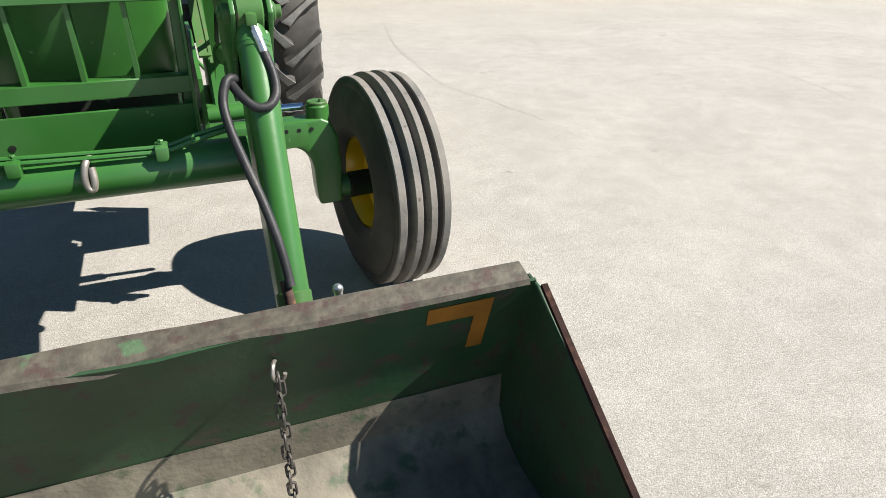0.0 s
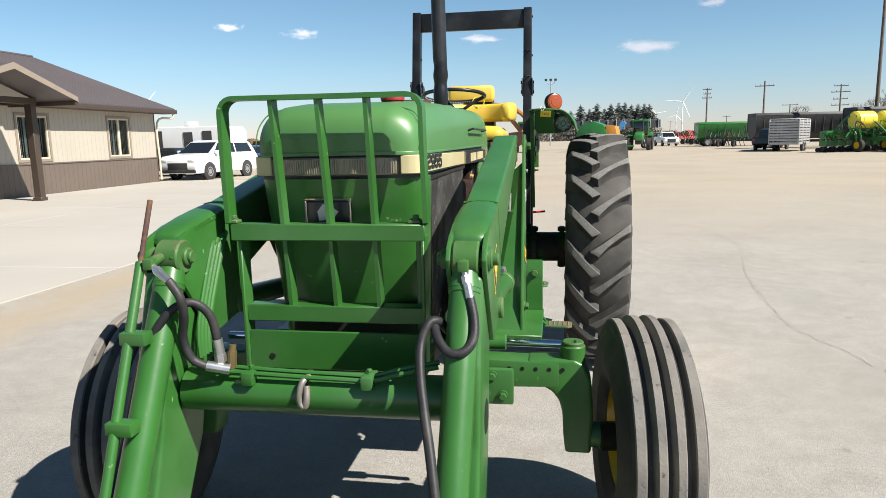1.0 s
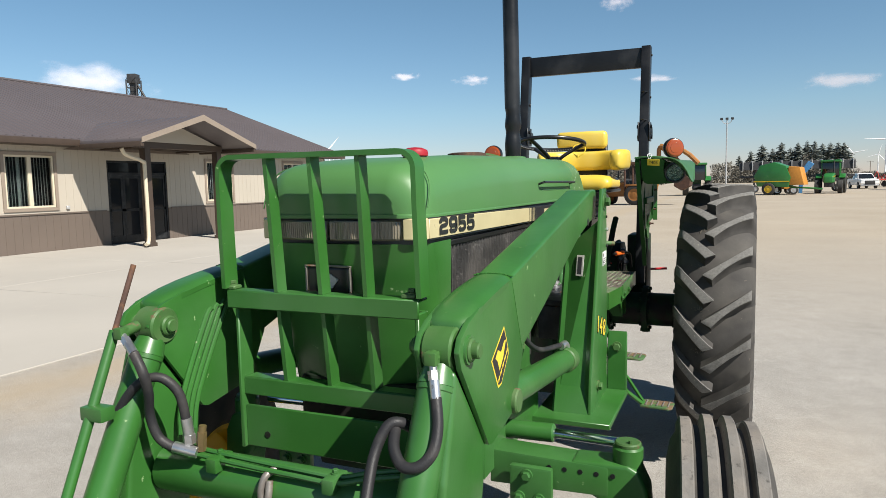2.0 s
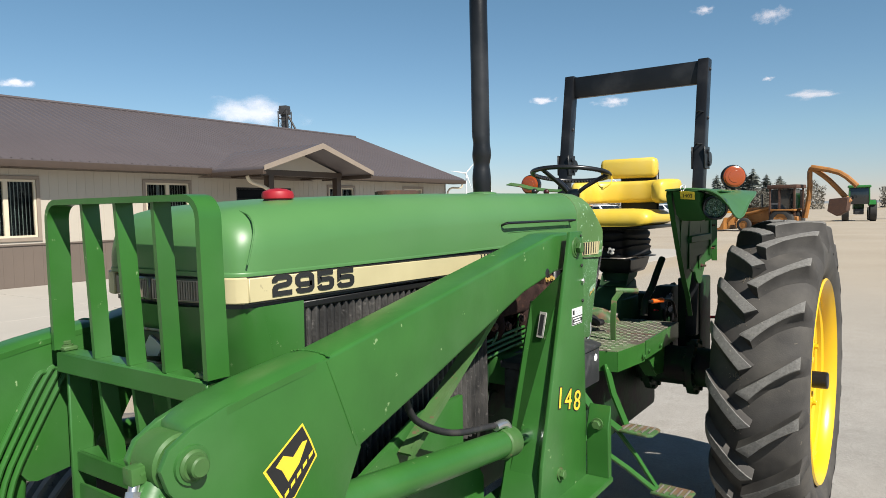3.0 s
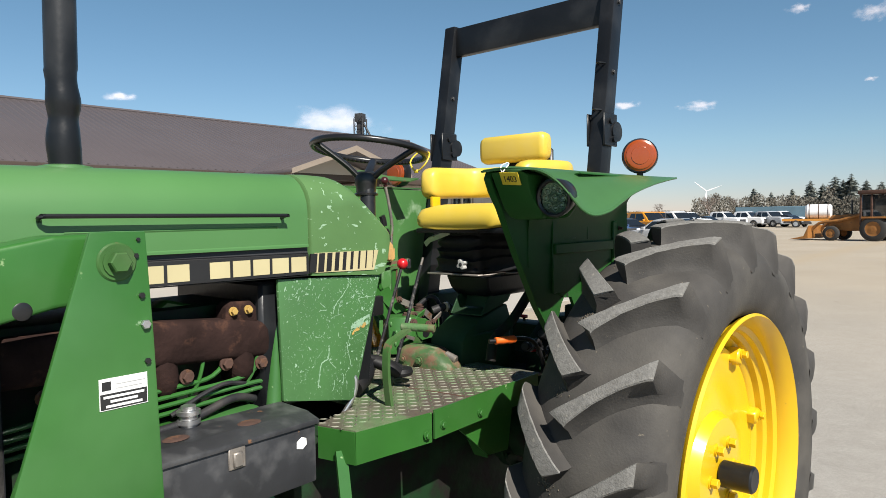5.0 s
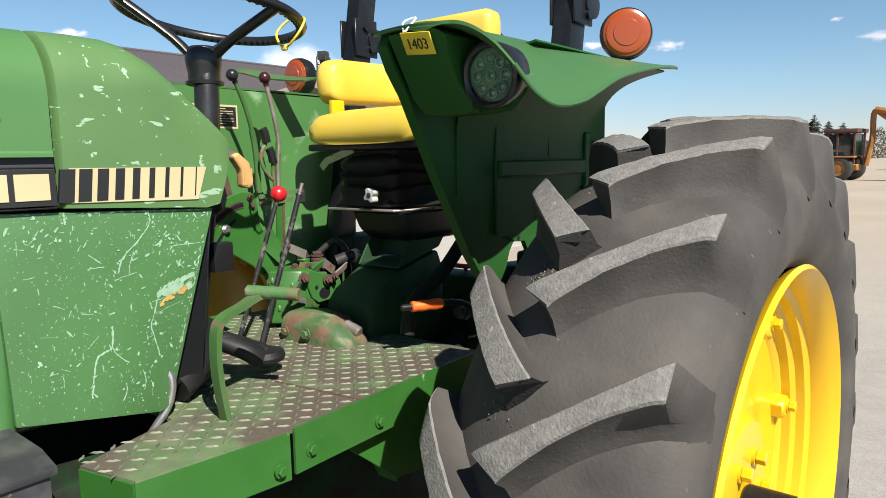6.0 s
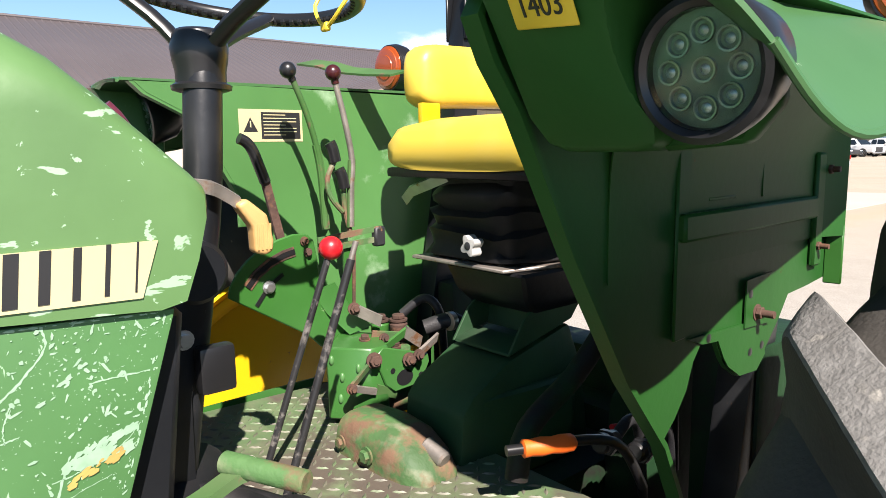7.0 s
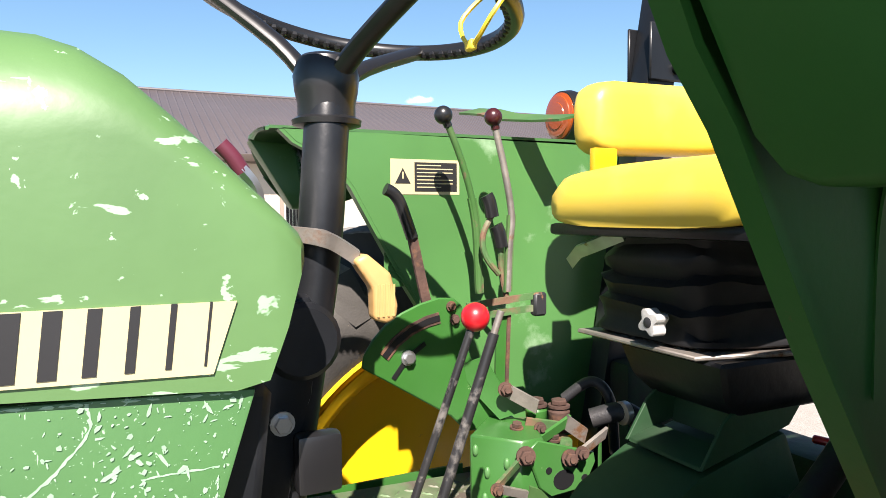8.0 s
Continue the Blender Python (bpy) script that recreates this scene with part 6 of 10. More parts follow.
tube(b, [(-0.17, -0.04, 1.25), (-0.14, 0.0, 1.285), (-0.11, 0.02, 1.255), (-0.12, 0.04, 1.15)], 0.010, 10, 5)
cb = part("control_cable", b, hose_mat, tractor)
b = B()
lathe(b, [(-0.006, 0.0185), (-0.006, 0.021), (0.006, 0.021), (0.006, 0.0185)], (-0.06, 0.01, 1.245), "y", 18)
part("hose_clamp", b, zinc, cb)

# seat
SX = 0.115
b = B()
b = B()
sec = []
for y, w, zt in ((-0.130, 0.18, 1.615), (-0.122, 0.208, 1.645), (-0.10, 0.225, 1.662), (-0.05, 0.225, 1.672), (0.1, 0.23, 1.668), (0.25, 0.23, 1.665), (0.33, 0.215, 1.655)):
    sec.append([Vector((SX + w * math.copysign(abs(math.cos(a)) ** 0.45, math.cos(a)), y, 1.615 + (zt - 1.615 if math.sin(a) > 0 else 0.038) * math.copysign(abs(math.sin(a)) ** 0.55, math.sin(a)) + 0.006 * (math.sin(a) > 0.5)))
                for a in [2 * math.pi * k / 28 for k in range(28)]])
loft(b, sec)
seat = part("seat_cushion", b, vinyl, tractor, "bright yellow vinyl seat cushion", 60)
b = B()
box(b, SX - 0.225, SX + 0.225, -0.115, 0.32, 1.562, 1.582, 0.008, 2)
part("seat_pan", b, black, seat)
b = B()
path = smooth_path([(SX - 0.232, -0.035, 1.768), (SX - 0.258, 0.10, 1.774), (SX - 0.245, 0.27, 1.778), (SX - 0.12, 0.345, 1.78), (SX, 0.355, 1.78), (SX + 0.12, 0.345, 1.78), (SX + 0.245, 0.27, 1.778), (SX + 0.258, 0.10, 1.774), (SX + 0.232, -0.035, 1.768)], 6)
secs = []
for i, p in enumerate(path):
    d = (path[min(i + 1, len(path) - 1)] - path[max(i - 1, 0)]).normalized()
    nrm = Vector((d.y, -d.x, 0)).normalized()
    q = min(i, len(path) - 1 - i)
    sc = (0.55, 0.82, 0.95)[q] if q < 3 else 1.0
    secs.append([p + nrm * (0.043 * sc * math.copysign(abs(math.cos(a)) ** 0.6, math.cos(a))) + Vector((0, 0, 0.068 * sc * math.copysign(abs(math.sin(a)) ** 0.5, math.sin(a))))
                 for a in [2 * math.pi * k / 20 for k in range(20)]])
loft(b, secs)
part("backrest", b, vinyl, tractor, "wrap-around yellow vinyl backrest", 60)
b = B()
secs = []
for x, k in ((-0.175, 0.6), (-0.168, 0.85), (-0.15, 1), (0.15, 1), (0.168, 0.85), (0.175, 0.6)):
    secs.append([Vector((SX - 0.05 + x, 0.35 + 0.04 * k * math.copysign(abs(math.cos(a)) ** 0.6, math.cos(a)), 1.925 + 0.062 * k * math.copysign(abs(math.sin(a)) ** 0.5, math.sin(a)))) for a in [2 * math.pi * j / 20 for j in range(20)]])
loft(b, secs)
part("upper_backrest", b, vinyl, tractor, "small yellow upper back pad", 60)
b = B()
box(b, SX - 0.205, SX - 0.190, -0.045, 0.005, 1.665, 1.712, 0.004, 2)
part("back_bracket", b, yellow, tractor)
b = B()
box(b, SX - 0.12, SX + 0.12, 0.385, 0.41, 1.58, 1.92, 0.01, 1)
part("back_frame", b, black, tractor)
b = B()
secs = []
for z, w in ((1.401, 0.199), (1.404, 0.206), (1.412, 0.206), (1.420, 0.196), (1.440, 0.200), (1.452, 0.206), (1.462, 0.190), (1.480, 0.197), (1.492, 0.203), (1.503, 0.184), (1.518, 0.196), (1.530, 0.198), (1.545, 0.182), (1.56, 0.185)):
    hx, hy = 0.128 * w / 0.205, 0.172 * w / 0.205
    fold = []
    for a in [2 * math.pi * (j + 0.5) / 32 for j in range(32)]:
        v = hy * math.copysign(abs(math.sin(a)) ** 0.3, math.sin(a))
        sag = (0.006 * math.sin(3 * a + 40 * z) + 0.003 * math.sin(7 * a - 90 * z)) * (1.415 < z < 1.55)
        fold.append(Vector((0.080 + hx * math.copysign(abs(math.cos(a)) ** 0.3, math.cos(a)) + 0.20 * v, 0.118 + v, z + sag)))
    secs.append(fold)
loft(b, secs)
part("seat_bellows", b, bellows_mat, tractor, "black rubber suspension bellows", 50)
b = B()
prism(b, [(-0.092, -0.068), (0.178, -0.068), (0.216, 0.09), (0.252, 0.29), (-0.06, 0.29)], "z", 1.390, 1.397, 0.002, 1)
part("seat_plate", b, steel, tractor)
b = B()
prism(b, [(-0.185, 1.05), (-0.175, 1.150), (-0.15, 1.178), (-0.06, 1.226), (0.113, 1.268), (0.155, 1.170), (0.19, 0.95), (-0.1, 0.95)], "x", 0.02, 0.185, 0.010, 2)
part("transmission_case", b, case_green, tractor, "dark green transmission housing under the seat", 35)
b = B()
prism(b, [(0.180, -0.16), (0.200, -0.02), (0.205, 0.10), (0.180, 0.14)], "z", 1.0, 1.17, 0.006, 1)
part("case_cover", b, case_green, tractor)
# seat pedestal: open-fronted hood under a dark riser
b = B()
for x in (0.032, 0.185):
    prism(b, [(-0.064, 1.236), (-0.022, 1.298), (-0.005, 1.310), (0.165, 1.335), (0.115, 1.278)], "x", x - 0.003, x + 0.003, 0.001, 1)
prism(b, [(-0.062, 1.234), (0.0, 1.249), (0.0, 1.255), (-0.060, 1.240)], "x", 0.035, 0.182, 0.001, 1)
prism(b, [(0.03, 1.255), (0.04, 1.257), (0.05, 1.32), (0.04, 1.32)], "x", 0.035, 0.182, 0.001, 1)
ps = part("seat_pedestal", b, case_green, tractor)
b = B()
secs = [[Vector((0.102 + w * c[0], 0.125 + d * c[1] + (0.012 if z < 1.32 and c[1] > 0 else 0), z)) for c in ((-1, -1), (1, -1), (1, 1), (-1, 1))] for z, w, d in ((1.303, 0.088, 0.12), (1.335, 0.098, 0.155), (1.389, 0.108, 0.175))]
loft(b, secs)
bevel(b, list(b.faces), 0.006, 1)
part("seat_riser", b, black, ps)
b = B()
prism(b, [(SX - 0.008 + (0.0175 + 0.0045 * math.cos(4 * a)) * math.cos(a + 0.5), 1.437 + (0.0175 + 0.0045 * math.cos(4 * a)) * math.sin(a + 0.5)) for a in [2 * math.pi * k / 32 for k in range(32)]], "y", -0.090, -0.066, 0.003, 2)
knob = part("adjuster_knob", b, grey_knob, tractor, "pale star-shaped seat adjuster knob")
b = B()
lathe(b, [(-0.0915, 0.006), (-0.0905, 0.008), (-0.0895, 0.008)], (SX - 0.008, 0, 1.437), "y", 16)
part("knob_centre", b, black_worn, knob)
b = B()
strap(b, [(-0.075, -0.095, 1.515), (-0.045, -0.10, 1.535), (0.0, -0.10, 1.548), (0.05, -0.09, 1.566)], (0, -0.6, 0.8), 0.022, 0.007)
part("seat_lever", b, zinc, tractor)
b = B()
tube(b, [(0.384, -0.272, 1.187), (0.40, -0.24, 1.187), (0.44, -0.155, 1.187), (0.46, -0.10, 1.165), (0.46, -0.04, 1.08)], 0.008, 10, 4)
hl = part("parking_brake", b, knob_black, tractor, "low lever with an orange grip")
b = B()
lathe(b, [(-0.042, 0.010), (-0.040, 0.0135), (-0.027, 0.0125), (-0.012, 0.014), (0.004, 0.0125), (0.020, 0.014), (0.036, 0.013), (0.042, 0.008)], (0, 0, 0), "x", 16)
for v in b.verts:
    v.co = Matrix.Translation((0.413, -0.213, 1.187)) @ Matrix.Rotation(radians(64), 4, "Z") @ v.co
part("grip", b, orange_grip, hl)
# lift shaft housing behind the case, with a red-sleeved lever over it
b = B()
box(b, -0.12, 0.25, 0.33, 0.45, 0.90, 1.152, 0.015, 2)
part("rockshaft_housing", b, green_dirty_shade, tractor)
b = B()
tube(b, [(0.07, 0.41, 1.148), (0.07, 0.40, 1.165), (0.075, 0.39, 1.172)], 0.006, 8, 4)
rl = part("hitch_lever", b, knob_black, tractor)
b = B()
rod(b, (0.044, 0.368, 1.176), (0.092, 0.400, 1.170), 0.008, seg=14, chamfer=0.003)
part("sleeve", b, red_paint, rl, "red rubber sleeve")
# brake linkage rising behind the platform
b = B()
tube(b, [(0.335, -0.20, 1.10), (0.333, -0.17, 1.175), (0.33, -0.05, 1.235), (0.33, 0.05, 1.315), (0.335, 0.13, 1.385)], 0.019, 12, 4)
part("brake_linkage", b, green_dirty_shade, tractor)
# hydraulic couplers and their hoses beside the axle
for k, (cx, cy, cz) in enumerate(((0.39, -0.02, 1.13), (0.41, 0.05, 1.10), (0.385, 0.10, 1.16))):
    b = B()
    rod(b, (cx, cy, cz), (cx + 0.01, cy - 0.055, cz + 0.012), 0.017, seg=14, chamfer=0.004)
    rod(b, (cx + 0.004, cy - 0.02, cz + 0.004), (cx + 0.008, cy - 0.038, cz + 0.008), 0.022, seg=6, chamfer=0.002)
    cp = part("hydraulic_coupler", b, knob_black, tractor)
    b = B()
    tube(b, [(cx, cy, cz), (cx - 0.01, cy + 0.06, cz + 0.015), (cx - 0.03, cy + 0.12, cz - 0.04), (cx - 0.05, cy + 0.17, cz - 0.20 - 0.03 * k)], 0.010, 10, 5)
    part("coupler_hose", b, hose_mat, cp)
b = B()
rod(b, (0.30, 0.10, 1.088), (0.305, 0.50, 1.020), 0.006, seg=10)
part("pull_rod", b, red_paint, tractor, "thin red rod")

# roll bar
def rops_y(z):
    return 0.457 + (z - 2.55) * 0.175


for x in (0.49, -0.36):
    b = B()
    secs = [[Vector((x + 0.031 * c[0], rops_y(z) + 0.041 * c[1], z)) for c in ((-1, -1), (1, -1), (1, 1), (-1, 1))] for z in (0.95, 1.92, 2.555)]
    loft(b, secs)
    bevel(b, list(b.faces), 0.006, 2)
    rb = part("rops_post", b, black, tractor, "black roll bar post")
    b = B()
    for k in (-1, 1):
        box(b, x + k * 0.036 - 0.004, x + k * 0.036 + 0.004, rops_y(1.95) - 0.05, rops_y(1.95) + 0.06, 1.90, 2.03, 0.003, 1)
    rod(b, (x - 0.05, rops_y(1.93) + 0.03, 1.93), (x + 0.05, rops_y(1.93) + 0.03, 1.93), 0.014, seg=12)
    rod(b, (x - 0.05, rops_y(2.0) - 0.01, 2.0), (x + 0.05, rops_y(2.0) - 0.01, 2.0), 0.012, seg=12)
    rod(b, (x - 0.046, rops_y(1.96) + 0.05, 1.96), (x + 0.046, rops_y(1.96) + 0.05, 1.96), 0.04, seg=20)
    part("hinge_plate", b, black, rb)
    for z in (2.49, 2.2):
        b = B()
        hexbolt(b, (x + 0.029, rops_y(z), z), (1, 0, 0), 0.009, 0.010)
        part("rops_bolt", b, black_worn, rb)
b = B()
box(b, -0.331, 0.461, rops_y(2.48) - 0.02, rops_y(2.48) + 0.02, 2.408, 2.545, 0.008, 2)
part("rops_crossbar", b, black, tractor, "black roll bar crosspiece")

# fenders with their lamps
def fender(s):
    """s: +1 for the fender on the camera's side; the other is its mirror image."""
    def X(x):
        return x if s > 0 else 0.12 - x
    fy = 0.0 if s > 0 else -0.04
    # near coat has the shade in its colour, far coat the sun
    coatp = green_fresh_shade if s > 0 else fender_lit_faded
    b = B()
    g = 0.0 if s > 0 else 0.098
    poly = [(-0.466, 1.764), (-0.480 + g * 0.4, 1.74), (-0.460 + g, 1.70), (-0.424 + g, 1.653), (-0.337 + g, 1.497), (-0.229 + g, 1.324), (-0.131 + g, 1.205), (-0.096 + g * 0.5, 1.235), (-0.068, 1.269), (-0.052, 1.308), (-0.034, 1.329),
            (0.011, 1.325), (0.030, 1.295), (0.046, 1.277), (0.084, 1.254), (0.141, 1.25), (0.169, 1.273), (0.225, 1.326), (0.254, 1.361), (0.33, 1.365), (0.412, 1.372), (0.412, 1.755)]
    if s < 0:
        poly = poly[:6] + [(-0.14 + g, 1.213), (-0.085 + g, 1.08), (0.40, 1.08), (0.412, 1.755)]
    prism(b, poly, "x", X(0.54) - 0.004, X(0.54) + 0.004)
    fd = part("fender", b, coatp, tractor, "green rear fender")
    b = B()
    # top sheet that sweeps out and droops into a rounded lip
    secs = []
    rows = [(-0.498, 0.655, 1.757), (-0.500, 0.70, 1.764), (-0.492, 0.745, 1.757), (-0.475, 0.785, 1.730), (-0.448, 0.812, 1.690), (-0.405, 0.828, 1.645), (-0.350, 0.838, 1.626), (-0.265, 0.842, 1.636), (-0.185, 0.840, 1.662), (-0.08, 0.835, 1.696), (0.07, 0.827, 1.726), (0.20, 0.815, 1.744), (0.32, 0.797, 1.757), (0.40, 0.779, 1.763)]
    for y, xo, zo in smooth_path(rows, 5):
        zt = 1.768 if y > -0.49 else 1.764
        up, dn = [], []
        m = 22
        for i in range(m + 1):
            q = i / m
            x = 0.536 + (xo - 0.536) * q
            z = zt + 0.004 * math.sin(q * math.pi) - (zt - zo) * max(0.0, (q - 0.42) / 0.58) ** 1.7
            up.append(Vector((X(x), y, z)))
            dn.append(Vector((X(x), y, z - 0.006)))
        secs.append(up + dn[::-1])
    loft(b, secs)
    part("fender_top", b, fender_skin, fd, "faded green flared fender top", 60)
    # rounded corner between the side sheet and the top
    b = B()
    curve = [(0.546, 1.45), (0.5465, 1.56), (0.552, 1.615), (0.566, 1.658), (0.588, 1.692), (0.618, 1.717), (0.655, 1.734), (0.70, 1.746), (0.745, 1.754)]
    curve = [(p.x, p.z) for p in smooth_path([(x, 0, z) for x, z in curve], 3)]
    loft(b, [[Vector((X(x), y, z)) for x, z in [(max(x, fl), z) for x, z in curve]] + [Vector((X(max(x, fl) - 0.002), y, z + 0.004)) for x, z in curve[::-1]] for y, fl in ((-0.262, 0), (0.30, 0), (0.335, 0.549), (0.365, 0.556), (0.388, 0.566), (0.405, 0.574))])
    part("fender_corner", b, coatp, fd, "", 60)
    b = B()
    tube(b, [(X(x), y, z - 0.003) for y, x, z in rows[4:]], 0.0042, 8, 4)
    part("rolled_edge", b, fender_skin, fd)
    b = B()
    pan = [(0.568, 1.757), (0.68, 1.757), (0.70, 1.745), (0.692, 1.72), (0.688, 1.69), (0.692, 1.66), (0.705, 1.635), (0.70, 1.618), (0.68, 1.612), (0.60, 1.612), (0.58, 1.620), (0.568, 1.645)]
    face = [b.verts.new((X(x if s > 0 else 0.80 - 0.4 * (0.80 - x)), -0.462 - 0.62 * (z - 1.70), z)) for x, z in pan]
    rear = [b.verts.new((X(x if s > 0 else 0.80 - 0.4 * (0.80 - x)), -0.36, z)) for x, z in pan]
    skin(b, [face, rear])
    bevel(b, list(b.faces), 0.008, 2)
    # backing behind the lamp
    prism(b, [(X(x), z) for x, z in ((0.69, 1.745), (0.745, 1.73), (0.785, 1.70), (0.79, 1.65), (0.765, 1.618), (0.69, 1.612))], "y", -0.385, -0.36, 0.004, 1)
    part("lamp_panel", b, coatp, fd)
    b = B()
    front = [(-0.466, 1.764), (-0.480 + g * 0.4, 1.74), (-0.460 + g, 1.70), (-0.424 + g, 1.653), (-0.337 + g, 1.497), (-0.229 + g, 1.324), (-0.14 + g, 1.213), (-0.085 + g, 1.10)]
    strap(b, [(X(0.549), y - 0.004, z) for y, z in front], (1, 0, 0), 0.024, 0.008)
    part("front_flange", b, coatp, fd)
    for y0, y1, z0, z1, d in ((-0.115, 0.315, 1.488, 1.526, 0.562), (-0.118, -0.085, 1.35, 1.612, 0.551), (0.322, 0.356, 1.40, 1.60, 0.556), (-0.03, 0.05, 1.538, 1.543, 0.547), (0.13, 0.14, 1.535, 1.60, 0.548)):
        b = B()
        box(b, min(X(0.545), X(d)), max(X(0.545), X(d)), y0, y1, z0, z1, 0.004, 1)
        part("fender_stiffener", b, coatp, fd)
    # rear turned-out edge of the side sheet, brighter green painting the lit strip below the lamp
    b = B()
    prism(b, [(X(0.544), 0.398), (X(0.574), 0.402), (X(0.574), 0.408), (X(0.544), 0.412)], "z", 1.36, 1.47, 0.002, 1)
    part("rear_flange", b, green, fd)
    b = B()
    prism(b, [(-0.073, 1.346), (0.152, 1.336), (0.169, 1.274), (0.141, 1.252), (0.084, 1.256), (0.046, 1.279), (0.030, 1.297), (0.011, 1.327), (-0.034, 1.331)], "x", min(X(0.545), X(0.548)), max(X(0.545), X(0.548)))
    prism(b, [(0.088, 1.332), (0.176, 1.328), (0.176, 1.412), (0.088, 1.408)], "x", min(X(0.5485), X(0.551)), max(X(0.5485), X(0.551)))
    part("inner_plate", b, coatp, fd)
    for y, z, r, long in ((0.125, 1.352, 0.010, 0.030), (0.335, 1.437, 0.008, 0.026), (0.37, 1.57, 0.009, 0.024)):
        b = B()
        hexbolt(b, (X(0.549), y, z), (s, 0, 0), r, 0.012)
        rod(b, (X(0.555), y, z), (X(0.549 + long), y, z), r * 0.6, seg=10)
        part("fender_bolt", b, rust, fd)
    for y, z in ((0.102, 1.385), (0.155, 1.292), (0.115, 1.288), (-0.018, 1.337)):
        b = B()
        lathe(b, [(X(0.5513 if z > 1.35 else 0.5483), 0.007), (X(0.5518 if z > 1.35 else 0.5488), 0.002)], (0, y, z), "x", 12)
        part("bolt_hole", b, knob_black, fd)
    # work lamp
    b = B()
    c = (X(0.750), -0.420, 1.676) if s > 0 else (X(0.700), -0.385, 1.695)
    lathe(b, [(0.06, 0.034), (0.045, 0.048), (0.01, 0.056), (-0.008, 0.0585), (-0.014, 0.0575), (-0.016, 0.052), (-0.011, 0.0465), (0.002, 0.0455), (0.004, 0.004)], c, "y", 44)
    lamp = part("work_lamp", b, knob_black, fd, "round black LED work lamp")
    b = B()
    lathe(b, [(-0.004, 0.0458), (0.0, 0.040), (0.0015, 0.030), (0.001, 0.010), (-0.003, 0.008), (-0.003, 0.001)], c, "y", 40)
    part("reflector", b, lamp_reflector, lamp)
    for k in range(9):
        b = B()
        a = 2 * math.pi * k / 8
        rr = 0.0295 if k < 8 else 0.0
        lathe(b, [(0.001, 0.0105), (-0.007, 0.0100), (-0.0068, 0.0084), (-0.001, 0.0062), (-0.004, 0.0045), (-0.0055, 0.001)], (c[0] + rr * math.cos(a), c[1], c[2] + rr * math.sin(a)), "y", 16)
        part("led_reflector", b, led_chrome, lamp)
    b = B()
    lathe(b, [(-0.010, 0.047), (-0.012, 0.047), (-0.0135, 0.002), (-0.0115, 0.002)], c, "y", 36)
    g = part("lamp_glass", b, lamp_glass, lamp)
    g.visible_shadow = False
    # aimed a little downwards
    nod = Matrix.Translation(c) @ Matrix.Rotation(radians(9), 4, "X") @ Matrix.Translation(-Vector(c))
    for ob in [lamp] + list(lamp.children_recursive):
        ob.data.transform(nod)
    # amber turn lamp on a short stalk
    b = B()
    a = (X(0.684), 0.29, 1.845)
    lathe(b, [(-0.022, 0.01), (-0.022, 0.063), (0.0, 0.067), (0.024, 0.063), (0.026, 0.01)], a, "y", 40)
    al = part("amber_lamp", b, knob_black, fd, "round amber warning lamp")
    for d in (-1, 1):
        b = B()
        lathe(b, [(d * 0.020, 0.060), (d * 0.026, 0.059), (d * 0.029, 0.052), (d * 0.0315, 0.051), (d * 0.033, 0.045), (d * 0.0335, 0.034), (d * 0.0355, 0.033), (d * 0.036, 0.02), (d * 0.0365, 0.002)], a, "y", 40)
        part("amber_lens", b, amber_mat, al)
    b = B()
    rod(b, (a[0], a[1], 1.765), (a[0], a[1], 1.80), 0.012, seg=12)
    part("lamp_stalk", b, black, al)
    if s > 0:
        # the near lamp is turned a little outwards
        turn = Matrix.Translation(a) @ Matrix.Rotation(radians(28), 4, "Z") @ Matrix.Translation(-Vector(a))
        for ob in [al] + list(al.children_recursive):
            ob.data.transform(turn)
    if fy:
        for ob in [fd] + list(fd.children_recursive):
            ob.data.transform(Matrix.Translation((0, fy, 0)))
    return fd


near = fender(1)
far = fender(-1)
# stock tag wired to the near fender
b = B()
box(b, 0.604, 0.670, -0.475, -0.472, 1.722, 1.758, 0.001, 1)
LIE = Matrix(((1, 0, 0, 0), (0, 1, -0.62, 0.62 * 1.738 - 0.018), (0, 0, 1, 0), (0, 0, 0, 1)))  # leans with the sloping panel
TAG = Matrix.Translation((0.638, -0.4735, 1.735)) @ Matrix.Rotation(radians(4), 4, "Y")
for v in b.verts:
    v.co = LIE @ TAG @ Matrix.Translation((-0.637, 0.4735, -1.74)) @ v.co
tag = part("stock_tag", b, decal_yellow, tractor, "yellow plastic stock tag reading 1403")
FY = Matrix(((1, 0, 0, 0), (0, 0, -1, 0), (0, 1, 0, 0), (0, 0, 0, 1)))
words("tag_number", "1403", 0.024, 0.0006, LIE @ TAG @ Matrix.Translation((0, -0.0022, -0.002)) @ FY, ink, tag)
b = B()
tube(b, [(0.615, -0.500, 1.755), (0.605, -0.490, 1.775), (0.615, -0.470, 1.785), (0.63, -0.488, 1.776), (0.62, -0.502, 1.756)], 0.002, 6, 4)
part("tag_wire", b, white_decal, tag)
# warning label on the far fender
b = B()
wx = 0.12 - 0.54 + 0.004
prism(b, [(-0.290, 1.640), (-0.134, 1.640), (-0.134, 1.712), (-0.290, 1.712)], "x", wx, wx + 0.001)
wl = part("warning_label", b, cream, tractor, "cream and black warning label")
b = B()
prism(b, [(-0.237, 1.646), (-0.140, 1.646), (-0.140, 1.706), (-0.237, 1.706)], "x", wx + 0.001, wx + 0.0016)
prism(b, [(-0.280, 1.662), (-0.246, 1.662), (-0.263, 1.694)], "x", wx + 0.001, wx + 0.0016)
part("label_print", b, ink, wl)
b = B()
